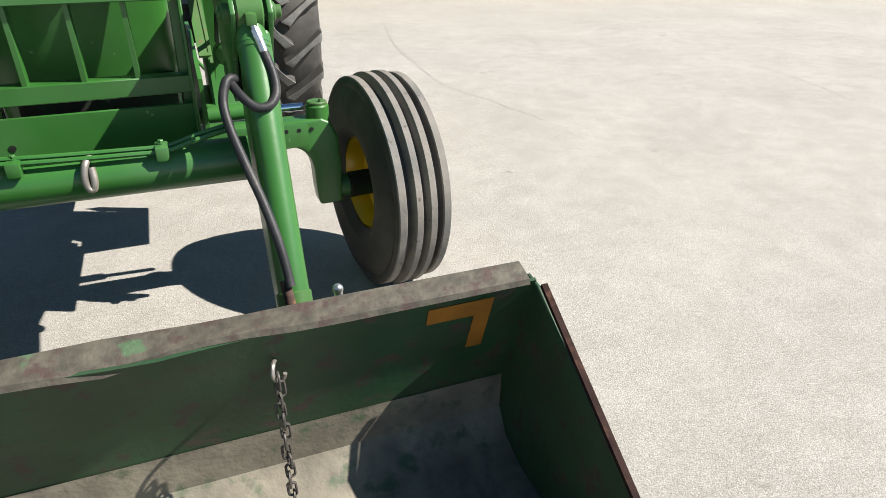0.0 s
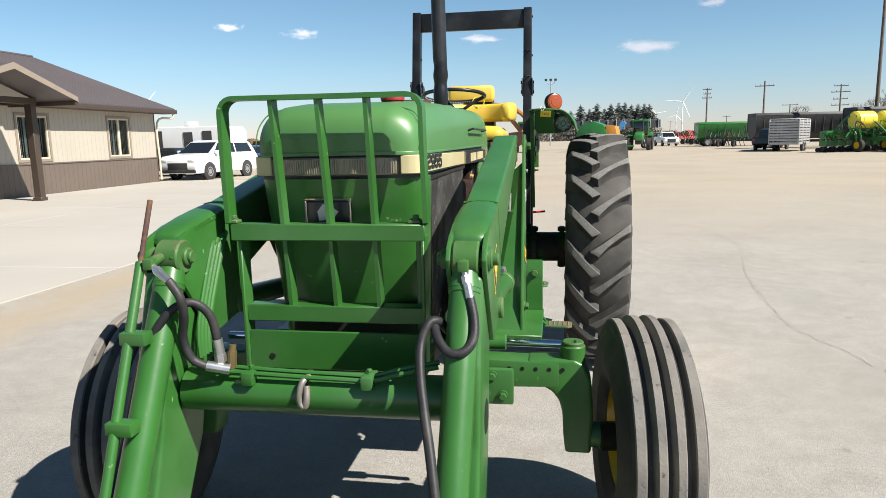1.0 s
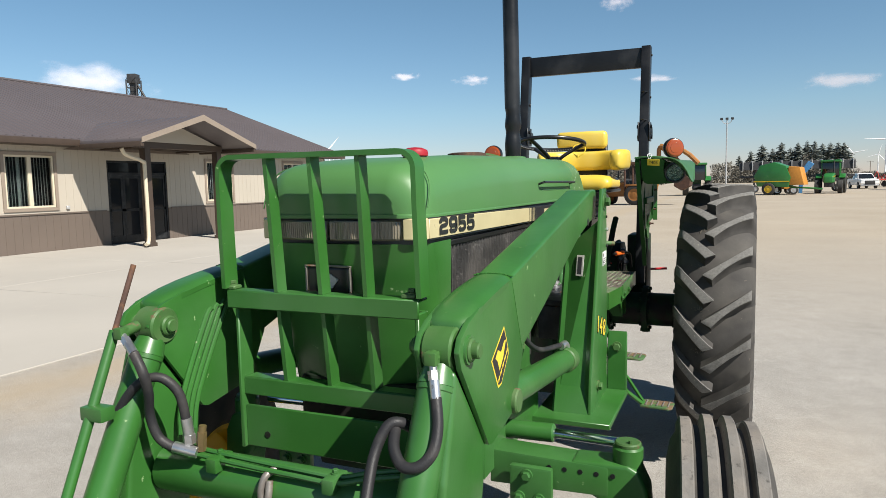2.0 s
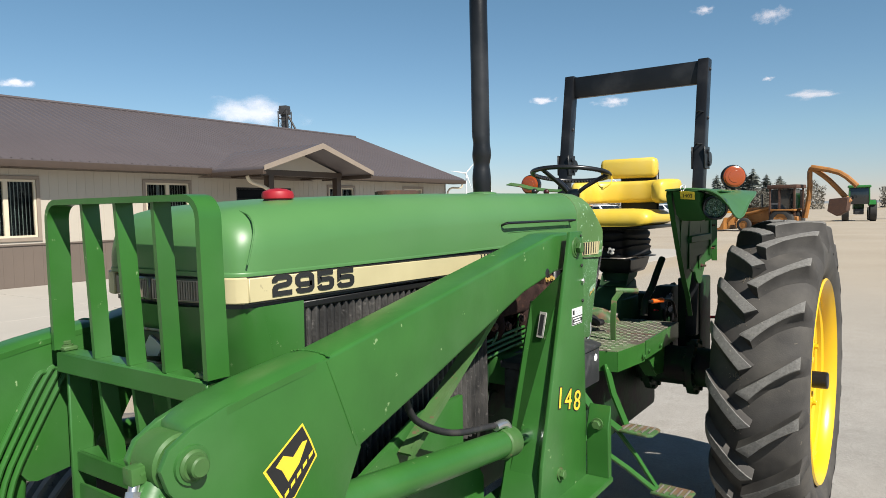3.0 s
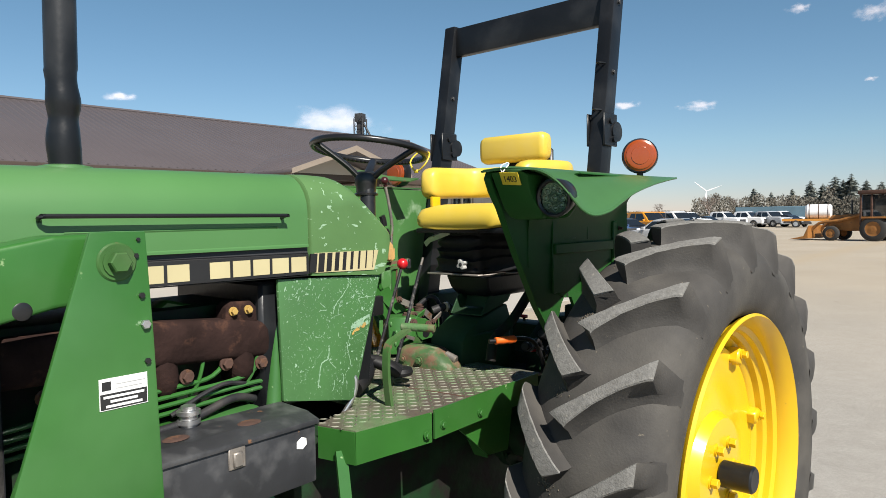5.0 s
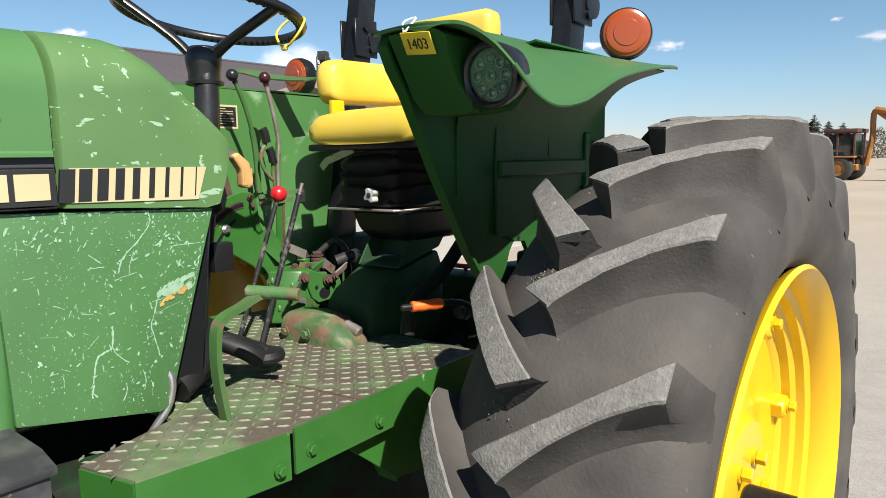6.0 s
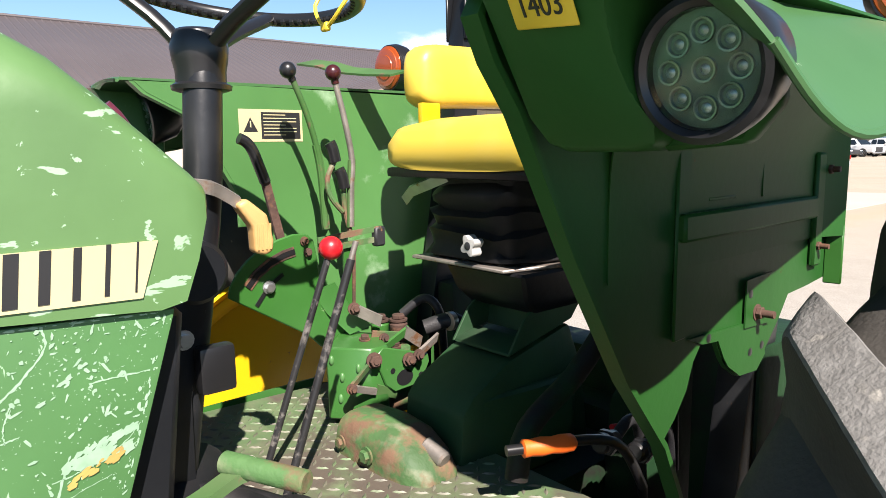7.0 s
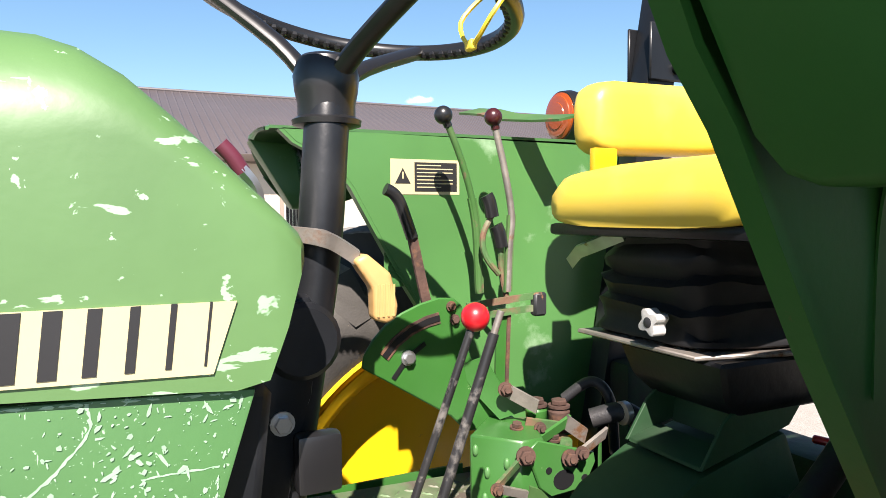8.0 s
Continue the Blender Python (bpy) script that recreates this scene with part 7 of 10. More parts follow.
for k in range(7):
    z = 1.700 - 0.0075 * k
    box(b, wx + 0.0016, wx + 0.002, -0.232, -0.232 + (0.082 if k % 3 else 0.055), z - 0.001, z + 0.001)
box(b, wx + 0.0016, wx + 0.002, -0.2645, -0.2615, 1.672, 1.686)
part("label_lines", b, cream, wl)
# black battery or tool box beside the engine
b = B()
box(b, 0.27, 0.425, -1.62, -1.065, 0.945, 1.095, 0.008, 2)
tb = part("tool_box", b, black_worn, tractor, "weathered black metal tool box")
b = B()
prism(b, [(0.26, 1.10), (0.432, 1.095), (0.432, 1.108), (0.38, 1.122), (0.26, 1.125)], "y", -1.63, -1.058, 0.004, 2)
part("box_lid", b, black_worn, tb)
b = B()
box(b, 0.425, 0.430, -1.32, -1.275, 1.045, 1.10, 0.003, 1)
box(b, 0.429, 0.436, -1.31, -1.285, 1.05, 1.085, 0.003, 1)
part("box_latch", b, steel, tb)
b = B()
prism(b, [(-1.128, 1.045), (-1.11, 1.04), (-1.096, 1.05), (-1.098, 1.066), (-1.112, 1.072), (-1.127, 1.062)], "x", 0.4252, 0.4272, 0.0006, 1)
part("box_sticker", b, white_decal, tb)
for p in ((0.34, -1.40, 1.124), (0.36, -1.22, 1.122)):
    b = B()
    ball(b, p, 0.018, 1.3, 1.8, 0.25, 12, 6)
    part("rust_patch", b, rust, tb)
# wire clips on the near roll bar post
for z in (2.235, 2.045):
    b = B()
    yy = rops_y(z) - 0.041
    tube(b, [(0.475, yy, z), (0.478, yy - 0.022, z + 0.002), (0.494, yy - 0.026, z - 0.001), (0.505, yy, z - 0.002)], 0.0045, 8, 4)
    part("wire_clip", b, black, tractor)
# two foot steps below the platform
def foot_step(cx, cy, cz, braces):
    b = B()
    prism(b, [(cx - 0.075, cy - 0.05), (cx + 0.06, cy - 0.062), (cx + 0.08, cy - 0.045), (cx + 0.085, cy + 0.04), (cx + 0.07, cy + 0.055), (cx - 0.065, cy + 0.062)], "z", cz - 0.012, cz, 0.005, 2)
    st = part("foot_step", b, green_rusty, tractor, "worn ribbed foot step with bare metal")
    for k in range(5):
        b = B()
        x = cx - 0.05 + 0.027 * k
        tube(b, [(x, cy - 0.042, cz + 0.001), (x + 0.004, cy + 0.042, cz + 0.001)], 0.004, 6, 1)
        part("tread_rib", b, steel, st)
    for pts, w in braces:
        b = B()
        strap(b, pts, (0.3, 1, 0), w, 0.010)
        part("step_bracket", b, green, st)


foot_step(0.581, -1.045, 0.757, ([[(0.36, -1.22, 0.98), (0.43, -1.16, 0.85), (0.52, -1.08, 0.75)], 0.04], [[(0.42, -0.98, 1.0), (0.46, -1.0, 0.88), (0.52, -1.01, 0.755)], 0.032]))
foot_step(0.719, -1.03, 0.514, ([[(0.50, -1.06, 0.74), (0.58, -1.05, 0.64), (0.66, -1.03, 0.51)], 0.018], [[(0.30, -1.32, 0.92), (0.42, -1.22, 0.74), (0.56, -1.10, 0.60), (0.66, -1.05, 0.508)], 0.028]))
# roll bar mounts on the axle, and the hitch's lift arm castings
for s in (1, -1):
    b = B()
    cx = 0.065 + s * 0.40
    box(b, cx - 0.065, cx + 0.065, 0.20, 0.45, 0.70, 1.27, 0.015, 2)
    part("roll_bar_mount", b, green_dirty_shade, tractor)
    if s < 0:
        continue
    b = B()
    cx = 0.065 + s * 0.235
    prism(b, [(0.12, 0.86), (0.16, 1.12), (0.28, 1.21), (0.46, 1.20), (0.76, 0.96), (0.74, 0.86), (0.45, 0.98), (0.40, 0.80)], "x", cx - 0.05, cx + 0.05, 0.012, 2)
    part("lift_arm_casting", b, green_dirty_shade, tractor)
# hitch arms behind the seat, seen through gaps
for pts in ([(0.30, 0.45, 1.20), (0.36, 0.55, 1.05), (0.42, 0.75, 0.80)], [(0.22, 0.50, 1.05), (0.25, 0.75, 0.95), (0.27, 1.0, 0.85)], [(-0.18, 0.45, 1.20), (-0.24, 0.55, 1.05), (-0.30, 0.75, 0.80)]):
    b = B()
    tube(b, pts, 0.022, 12, 4)
    part("lift_arm", b, green_dirty_shade, tractor)
b = B()
tube(b, [(0.40, 0.62, 0.98), (0.62, 0.66, 0.99)], 0.009, 10, 1)
part("red_pull_rod", b, red_paint, tractor, "thin red rod")

# flat green bracket beyond the seat, on the far fender
b = B()
strap(b, [(-0.585, -0.02, 1.846), (-0.50, -0.01, 1.832), (-0.43, 0.0, 1.812), (-0.33, 0.02, 1.798), (-0.26, 0.04, 1.792)], (0.1, 1, 0.25), 0.055, 0.005)
part("far_bracket", b, green_worn, tractor, "pale worn green bracket on the far fender")


# ---- front loader ----
loader = thing("front_loader", "green front-end loader with a wide bucket, mounted on the tractor", "loader")
BEAM = [(-1.585, 1.602), (-1.70, 1.600), (-2.80, 1.388), (-2.87, 1.376), (-2.80, 1.14), (-2.70, 1.170), (-2.40, 1.265), (-1.92, 1.425), (-1.70, 1.470), (-1.585, 1.475)]
KNEE = [(-2.795, 1.387), (-2.90, 1.371), (-3.05, 1.351), (-3.12, 1.330), (-3.165, 1.305), (-3.182, 1.275), (-3.168, 1.235), (-2.998, 1.005), (-2.975, 0.998), (-2.81, 1.022), (-2.765, 1.06), (-2.70, 1.172)]


def side(s):
    def X(x):
        return x if s > 0 else 0.045 - x

    def span(bm, pts, a, c, bev=0.0, seg=2):
        prism(bm, pts, "x", min(X(a), X(c)), max(X(a), X(c)), bev, seg)
    b = B()
    span(b, BEAM, 0.415, 0.518, 0.010, 3)
    arm = part("boom", b, green, loader, "green boxed loader boom")
    # knee: two side plates with an open fork for the tilt cylinder, and a crowned top plate
    for a, c in ((0.508, 0.5215), (0.412, 0.425)):
        b = B()
        span(b, KNEE, a, c, 0.003, 2)
        part("knee_plate", b, green, arm)
    b = B()
    secs = []
    for y, z, w in ((-2.79, 1.390, 0.053), (-2.83, 1.389, 0.055), (-2.90, 1.380, 0.056), (-2.98, 1.368, 0.056), (-3.05, 1.354, 0.055), (-3.09, 1.342, 0.053), (-3.115, 1.330, 0.046), (-3.122, 1.322, 0.030)):
        row = [Vector((X(0.4665 + w * k / 4), y, z - 0.006 + 0.012 * (1 - (k / 4) ** 4))) for k in range(-4, 5)]
        secs.append(row + [v - Vector((0, 0, 0.014)) for v in row[::-1]])
    loft(b, secs)
    part("knee_top", b, green, arm, "faded crowned plate over the knee", 50)
    # inner web of the fork, its dark green standing in for shade
    b = B()
    span(b, [(-2.86, 1.37), (-3.02, 1.345), (-3.03, 1.33), (-2.965, 1.15), (-2.94, 1.03), (-2.86, 1.04)], 0.424, 0.509)
    part("knee_web", b, green_dirty_shade, arm)
    # ragged weld where the knee meets the beam
    b = B()
    rw = random.Random(3)
    for k in range(15):
        ball(b, (X(0.416 + 0.0072 * k), -2.792 + rw.uniform(-1, 1) * 0.002, 1.397 - 0.006 * abs(k / 7 - 1) ** 3), 0.0055, rw.uniform(0.9, 1.3), 1, 0.5, 8, 5)
    tube(b, [(X(0.5205), -2.80, 1.382), (X(0.5212), -2.765, 1.30), (X(0.5212), -2.715, 1.18)], 0.0022, 6, 4)
    part("weld_seam", b, green, arm)
    b = B()
    lathe(b, [(X(0.5215), 0.034), (X(0.527), 0.033), (X(0.5275), 0.026), (X(0.522), 0.02)], (0, -3.125, 1.270), "x", 28)
    part("pin_boss", b, green, arm)
    b = B()
    lathe(b, [(X(0.518), 0.016), (X(0.5195), 0.013), (X(0.519), 0.002)], (0, -1.754, 1.472), "x", 18)
    part("grease_hole", b, knob_black, arm)
    # lower leg to the bucket
    b = B()
    span(b, [(-3.17, 1.235), (-2.99, 1.01), (-3.0, 0.92), (-3.06, 0.70), (-3.24, 0.40), (-3.38, 0.24), (-3.52, 0.24), (-3.48, 0.36), (-3.36, 0.55), (-3.27, 0.80), (-3.245, 1.0)], 0.430, 0.510, 0.014, 3)
    leg = part("boom_leg", b, green, loader)
    b = B()
    lathe(b, [(X(0.5095), 0.052), (X(0.5125), 0.044), (X(0.511), 0.002)], (0, -3.12, 0.82), "x", 28)
    part("leg_hole", b, green_dirty_shade, leg)
    # pin bosses
    b = B()
    rod(b, (X(0.392), -3.125, 1.270), (X(0.534), -3.125, 1.270), 0.027, seg=24, chamfer=0.004)
    rod(b, (X(0.382), -3.125, 1.270), (X(0.550), -3.125, 1.270), 0.018, seg=20, chamfer=0.003)
    part("pivot_pin", b, green_worn, arm)
    b = B()
    rod(b, (X(0.408), -2.785, 1.05), (X(0.535), -2.785, 1.05), 0.034, seg=24, chamfer=0.004)
    part("pivot_pin", b, green_worn, arm)
    # lift cylinder
    b = B()
    rod(b, (X(0.475), -2.785, 1.05), (X(0.475), -1.96, 0.955), 0.041, seg=28, chamfer=0.006)
    lc = part("lift_cylinder", b, green, loader)
    b = B()
    rod(b, (X(0.475), -2.01, 0.96), (X(0.475), -1.94, 0.953), 0.048, seg=28, chamfer=0.005)
    part("cylinder_gland", b, green_worn, lc)
    b = B()
    rod(b, (X(0.475), -1.95, 0.953), (X(0.475), -1.70, 0.925), 0.022, seg=20)
    part("lift_rod", b, chrome, loader)
    b = B()
    tube(b, [(X(0.44), -2.44, 1.22), (X(0.43), -2.38, 1.13), (X(0.435), -2.22, 1.05), (X(0.46), -2.05, 1.025), (X(0.47), -2.0, 1.022)], 0.010, 10, 5)
    part("lift_hose", b, hose_mat, loader, "black hydraulic hose")
    b = B()
    tube(b, [(X(0.47), -2.03, 1.02), (X(0.475), -1.985, 1.02), (X(0.475), -1.96, 1.0), (X(0.475), -1.96, 0.98)], 0.014, 10, 3)
    part("hose_elbow", b, zinc, loader)
    # mast: outer plate, front flange, inner plate
    b = B()
    mast = [(-1.655, 1.605), (-1.555, 1.605), (-1.545, 1.40), (-1.530, 0.90), (-1.530, 0.72), (-1.905, 0.72), (-1.885, 0.86)]
    span(b, mast, 0.545, 0.557, 0.003, 2)
    ms = part("mast_plate", b, green, loader, "green loader mast")
    b = B()
    span(b, [(-1.655, 1.36), (-1.56, 1.36), (-1.55, 0.72), (-1.90, 0.72)], 0.400, 0.412, 0.003, 2)
    part("mast_inner_plate", b, green, ms)
    b = B()
    vs = [Vector((X(0.546), -1.690, 1.475)), Vector((X(0.41), -1.664, 1.356)), Vector((X(0.41), -1.908, 0.722)), Vector((X(0.546), -1.904, 0.722))]
    a = [b.verts.new(v) for v in vs]
    c = [b.verts.new(v + Vector((0, 0.01, 0))) for v in vs]
    skin(b, [a, c])
    part("mast_front_plate", b, green, ms)
    b = B()
    span(b, [(-1.99, 0.70), (-1.50, 0.70), (-1.50, 0.722), (-1.99, 0.722)], 0.34, 0.645, 0.003, 1)
    span(b, [(-1.53, 0.72), (-1.50, 0.72), (-1.50, 0.98), (-1.53, 0.90)], 0.557, 0.640, 0.003, 1)
    part("mast_foot", b, green, ms)
    b = B()
    hexbolt(b, (X(0.557), -1.610, 1.550), (s, 0, 0), 0.020, 0.024)
    rod(b, (X(0.548), -1.610, 1.550), (X(0.561), -1.610, 1.550), 0.036, seg=28, chamfer=0.003)
    part("mast_bolt", b, green_worn, ms)
    for y, z, r in ((-1.567, 1.485, 0.006), (-1.562, 1.43, 0.009), (-1.56, 1.36, 0.006), (-1.575, 1.56, 0.005), (-1.57, 1.59, 0.004)):
        b = B()
        hexbolt(b, (X(0.557), y, z), (s, 0, 0), r, r, False)
        part("mast_bolt", b, zinc if r == 0.009 else knob_black, ms)
    b = B()
    hexbolt(b, (X(0.60), -1.53, 0.915), (0, -1, 0), 0.016, 0.022)
    part("mast_bolt", b, green_worn, ms)
    b = B()
    hexbolt(b, (X(0.557), -1.76, 0.80), (s, 0, 0), 0.016, 0.02)
    part("mast_bolt", b, green_worn, ms)
    # brace from mast to the frame
    b = B()
    strap(b, [(X(0.395), -1.86, 1.36), (X(0.395), -2.36, 1.02)], (0, 0.55, 0.83), 0.05, 0.012)
    strap(b, [(X(0.375), -1.86, 1.36), (X(0.375), -2.36, 1.02)], (1, 0, 0), 0.045, 0.01)
    part("diagonal_brace", b, green_worn, loader)
    b = B()
    span(b, [(-2.55, 0.98), (-2.25, 1.10), (-2.02, 1.10), (-2.02, 0.95), (-1.9, 0.80), (-1.9, 0.70), (-2.55, 0.70)], 0.33, 0.345)
    part("side_frame", b, green, loader)
    # tilt cylinder in front of the leg
    tx = X(0.463) if s > 0 else -0.395
    p0, p1 = Vector((tx, -3.13, 1.270)), Vector((tx - 0.010 * s, -3.505, 0.565))
    d0 = (p1 - p0).normalized()
    b = B()
    rod(b, p0 + d0 * 0.075, p1, 0.042, seg=28, chamfer=0.006)
    tc = part("tilt_cylinder", b, green, loader, "green bucket tilt cylinder")
    # cast head that narrows into the eye
    b = B()
    rod(b, p0 + d0 * 0.085, p0 + d0 * 0.04, 0.045, 0.036, seg=28)
    rod(b, p0 + d0 * 0.10, p0 + d0 * 0.083, 0.0445, seg=28, chamfer=0.003)
    part("cylinder_base", b, green, tc)
    b = B()
    rod(b, p1 - (p1 - p0) * 0.06, p1 + (p1 - p0) * 0.005, 0.047, seg=28, chamfer=0.004)
    part("cylinder_gland", b, green_worn, tc)
    b = B()
    rod(b, (tx - 0.036, -3.13, 1.270), (tx + 0.036, -3.13, 1.270), 0.050, seg=32, chamfer=0.005)
    part("cylinder_eye", b, green_worn, tc)
    b = B()
    rod(b, p1, p1 + (p1 - p0) * 0.34, 0.022, seg=20)
    part("tilt_rod", b, chrome, loader, "chrome tilt cylinder rod")
    # fitting at the cylinder's head
    f = Vector((X(0.461), -3.188, 1.262)) if s > 0 else Vector((-0.405, -3.235, 1.268))
    d = Vector((0.020, -0.031, -0.077)).normalized() if s > 0 else Vector((0.075, -0.030, -0.045)).normalized()
    b = B()
    rod(b, f + Vector((0, 0.05, 0.01)), f, 0.015, seg=12)
    box(b, f.x - 0.014, f.x + 0.014, f.y - 0.016, f.y + 0.012, f.z - 0.015, f.z + 0.015, 0.004, 2)
    part("fitting_block", b, green_worn, loader)
    for a, c, r, sg in ((0.0, 0.035, 0.009, 12), (0.028, 0.048, 0.013, 6), (0.046, 0.088, 0.0118, 16)):
        b = B()
        rod(b, f + d * a, f + d * c, r, seg=sg)
        part("hose_fitting", b, zinc, loader, "zinc hydraulic hose fitting")
    return arm


near_arm = side(1)
far_arm = side(-1)
# hoses on the near side
b = B()
tube(b, [(0.481, -3.218, 1.185), (0.495, -3.244, 1.13), (0.494, -3.272, 1.085), (0.470, -3.294, 1.060), (0.435, -3.296, 1.060), (0.405, -3.272, 1.085), (0.386, -3.225, 1.110)], 0.0125, 12, 5)
part("hydraulic_hose", b, hose_mat, loader, "black hydraulic hose")
b = B()
tube(b, [(0.41, -3.16, 1.08), (0.398, -3.215, 1.118), (0.375, -3.238, 1.118), (0.358, -3.268, 1.07), (0.364, -3.315, 1.01), (0.383, -3.375, 0.94), (0.410, -3.445, 0.85), (0.431, -3.505, 0.75), (0.440, -3.55, 0.66)], 0.0125, 12, 5)
part("hydraulic_hose", b, hose_mat, loader, "black hydraulic hose")
b = B()
tube(b, [(0.428, -3.535, 0.67), (0.435, -3.555, 0.60), (0.44, -3.565, 0.555)], 0.014, 12, 4)
part("hose_end", b, rust, loader, "rusty hose end")
# hoses on the far side
b = B()
tube(b, [(-0.335, -3.263, 1.226), (-0.303, -3.268, 1.180), (-0.308, -3.25, 1.12), (-0.325, -3.235, 1.06), (-0.312, -3.225, 1.00), (-0.285, -3.215, 0.975), (-0.265, -3.205, 0.968)], 0.0125, 12, 5)
part("hydraulic_hose", b, hose_mat, loader, "black hydraulic hose")
b = B()
tube(b, [(-0.247, -3.19, 1.04), (-0.258, -3.20, 1.115), (-0.295, -3.225, 1.158), (-0.345, -3.25, 1.140), (-0.395, -3.27, 1.07), (-0.43, -3.29, 0.97), (-0.455, -3.33, 0.82), (-0.475, -3.40, 0.64)], 0.0125, 12, 5)
part("hydraulic_hose", b, hose_mat, loader, "black hydraulic hose")
b = B()
rod(b, (-0.243, -3.185, 0.985), (-0.247, -3.19, 1.045), 0.0145, seg=14)
rod(b, (-0.243, -3.185, 0.975), (-0.244, -3.186, 1.0), 0.017, seg=6)
rod(b, (-0.275, -3.208, 0.970), (-0.215, -3.19, 0.955), 0.015, seg=14)
part("hose_fitting", b, zinc, loader)
b = B()
rod(b, (-0.216, -3.175, 0.955), (-0.213, -3.172, 1.005), 0.013, seg=6)
rod(b, (-0.213, -3.172, 1.003), (-0.211, -3.170, 1.022), 0.010, seg=14)
part("brass_elbow", b, brass, loader)
# cross tube, lines, clamps and hook
b = B()
rod(b, (-0.375, -3.13, 0.872), (0.415, -3.13, 0.872), 0.063, seg=36)
cross = part("cross_tube", b, green, loader, "green loader cross tube")
for dy, z in ((-0.020, 0.943), (-0.038, 0.935)):
    b = B()
    tube(b, [(-0.30, -3.145 + dy, z + 0.016), (-0.1, -3.145 + dy, z + 0.006), (0.1, -3.145 + dy, z), (0.20, -3.145 + dy, z), (0.28, -3.14 + dy, z + 0.02), (0.385, -3.13 + dy, z + 0.04)], 0.007, 8, 4)
    part("hydraulic_line", b, green, loader)
for x in (-0.161, 0.189):
    b = B()
    box(b, x - 0.017, x + 0.017, -3.205, -3.135, 0.912, 0.950, 0.005, 2)
    hexbolt(b, (x, -3.165, 0.950), (0, 0, 1), 0.008, 0.012)
    part("line_clamp", b, green, loader)
b = B()
tube(b, [(0.012, -3.165, 0.935), (0.000, -3.19, 0.925), (-0.008, -3.20, 0.89), (-0.004, -3.20, 0.862), (0.008, -3.20, 0.858), (0.014, -3.20, 0.88), (0.012, -3.19, 0.915)], 0.0095, 10, 4)
part("hook", b, steel, loader, "bare metal hook on the cross tube")
# level rod beside the far boom leg
d = Vector((0.006, -0.079, -0.163)) / 0.163
b = B()
t0 = Vector((-0.442, -3.150, 1.436))
rod(b, t0, t0 + d * 0.20, 0.0075, seg=12)
lr = part("level_rod", b, rust, loader, "rusty bucket level indicator rod")
b = B()
t1 = t0 + d * 0.165
rod(b, t1, t1 + d * 0.62, 0.0135, seg=14)
part("rod_sleeve", b, green, lr)
b = B()
rod(b, t1 + d * 0.62, t1 + d * 0.95, 0.010, seg=12)
part("lower_rod", b, steel, lr)
for k in (0.19, 0.40):
    p = t1 + d * k
    b = B()
    box(b, p.x - 0.020, p.x + 0.055, p.y - 0.018, p.y + 0.026, p.z - 0.018, p.z + 0.018, 0.006, 2)
    part("rod_bracket", b, green, lr)
for k in range(4):
    b = B()
    y0 = -2.90 - 0.0 * k
    tube(b, [(-0.365, -2.86 - 0.028 * k, 1.30 - 0.006 * k), (-0.363, -2.885 - 0.03 * k, 1.285 - 0.008 * k), (-0.358, -3.02 - 0.022 * k, 1.06), (-0.345, -3.06 - 0.018 * k, 0.96)], 0.0075, 8, 4)
    part("steel_line", b, green, loader)

# decals on the near boom and mast
x = 0.5215
b = B()
prism(b, [(-2.872, 1.272), (-2.852, 1.235), (-2.835, 1.195), (-2.90, 1.128), (-2.925, 1.125), (-2.975, 1.205)], "x", x - 0.0005, x + 0.0005)
dec = part("decal", b, decal_yellow, loader, "black diamond decal with a yellow edge")
b = B()
prism(b, [(-2.8735, 1.266), (-2.856, 1.233), (-2.84, 1.197), (-2.90, 1.133), (-2.922, 1.131), (-2.968, 1.205)], "x", x + 0.0005, x + 0.001)
part("decal_field", b, ink, dec)
b = B()
prism(b, [(-2.915, 1.168), (-2.885, 1.195), (-2.862, 1.235), (-2.875, 1.235), (-2.900, 1.212), (-2.925, 1.222), (-2.945, 1.205), (-2.93, 1.195)], "x", x + 0.001, x + 0.0015)
for k in range(5):
    y = -2.925 + 0.0165 * k
    prism(b, [(y, 1.138 + 0.014 * k), (y + 0.011, 1.147 + 0.014 * k), (y + 0.011, 1.155 + 0.014 * k), (y, 1.146 + 0.014 * k)], "x", x + 0.001, x + 0.0015)
part("decal_shape", b, decal_yellow, dec)
for digit, y in (("1", -1.752), ("4", -1.687), ("8", -1.614)):
    at = face_x(0.5582, y, 1.052 - 0.30 * (y + 1.752)) @ Matrix.Rotation(radians(-11), 4, "Z")
    words("loader_number", digit, 0.098, 0.0006, at, ink, loader, stretch=1.25, bold=0.004)
    words("loader_number", digit, 0.098, 0.0011, at, decal_yellow, loader, stretch=1.25, bold=0.0005)
x = 0.558
b = B()
prism(b, [(-1.650, 1.282), (-1.562, 1.282), (-1.562, 1.340), (-1.650, 1.340)], "x", x - 0.0005, x + 0.0005)
stk = part("dealer_sticker", b, white_decal, loader, "white and black dealer sticker")
b = B()
prism(b, [(-1.6485, 1.2835), (-1.5635, 1.2835), (-1.5635, 1.312), (-1.6485, 1.312)], "x", x + 0.0005, x + 0.001)
prism(b, [(-1.645, 1.318), (-1.629, 1.318), (-1.629, 1.334), (-1.645, 1.334)], "x", x + 0.0005, x + 0.001)
part("sticker_print", b, ink, stk)
b = B()
for k in range(2):
    box(b, x + 0.0005, x + 0.001, -1.620, -1.572 + 0.006 * k, 1.319 + 0.008 * k, 1.3205 + 0.008 * k)
part("sticker_fine_print", b, grey_metal, stk)
b = B()
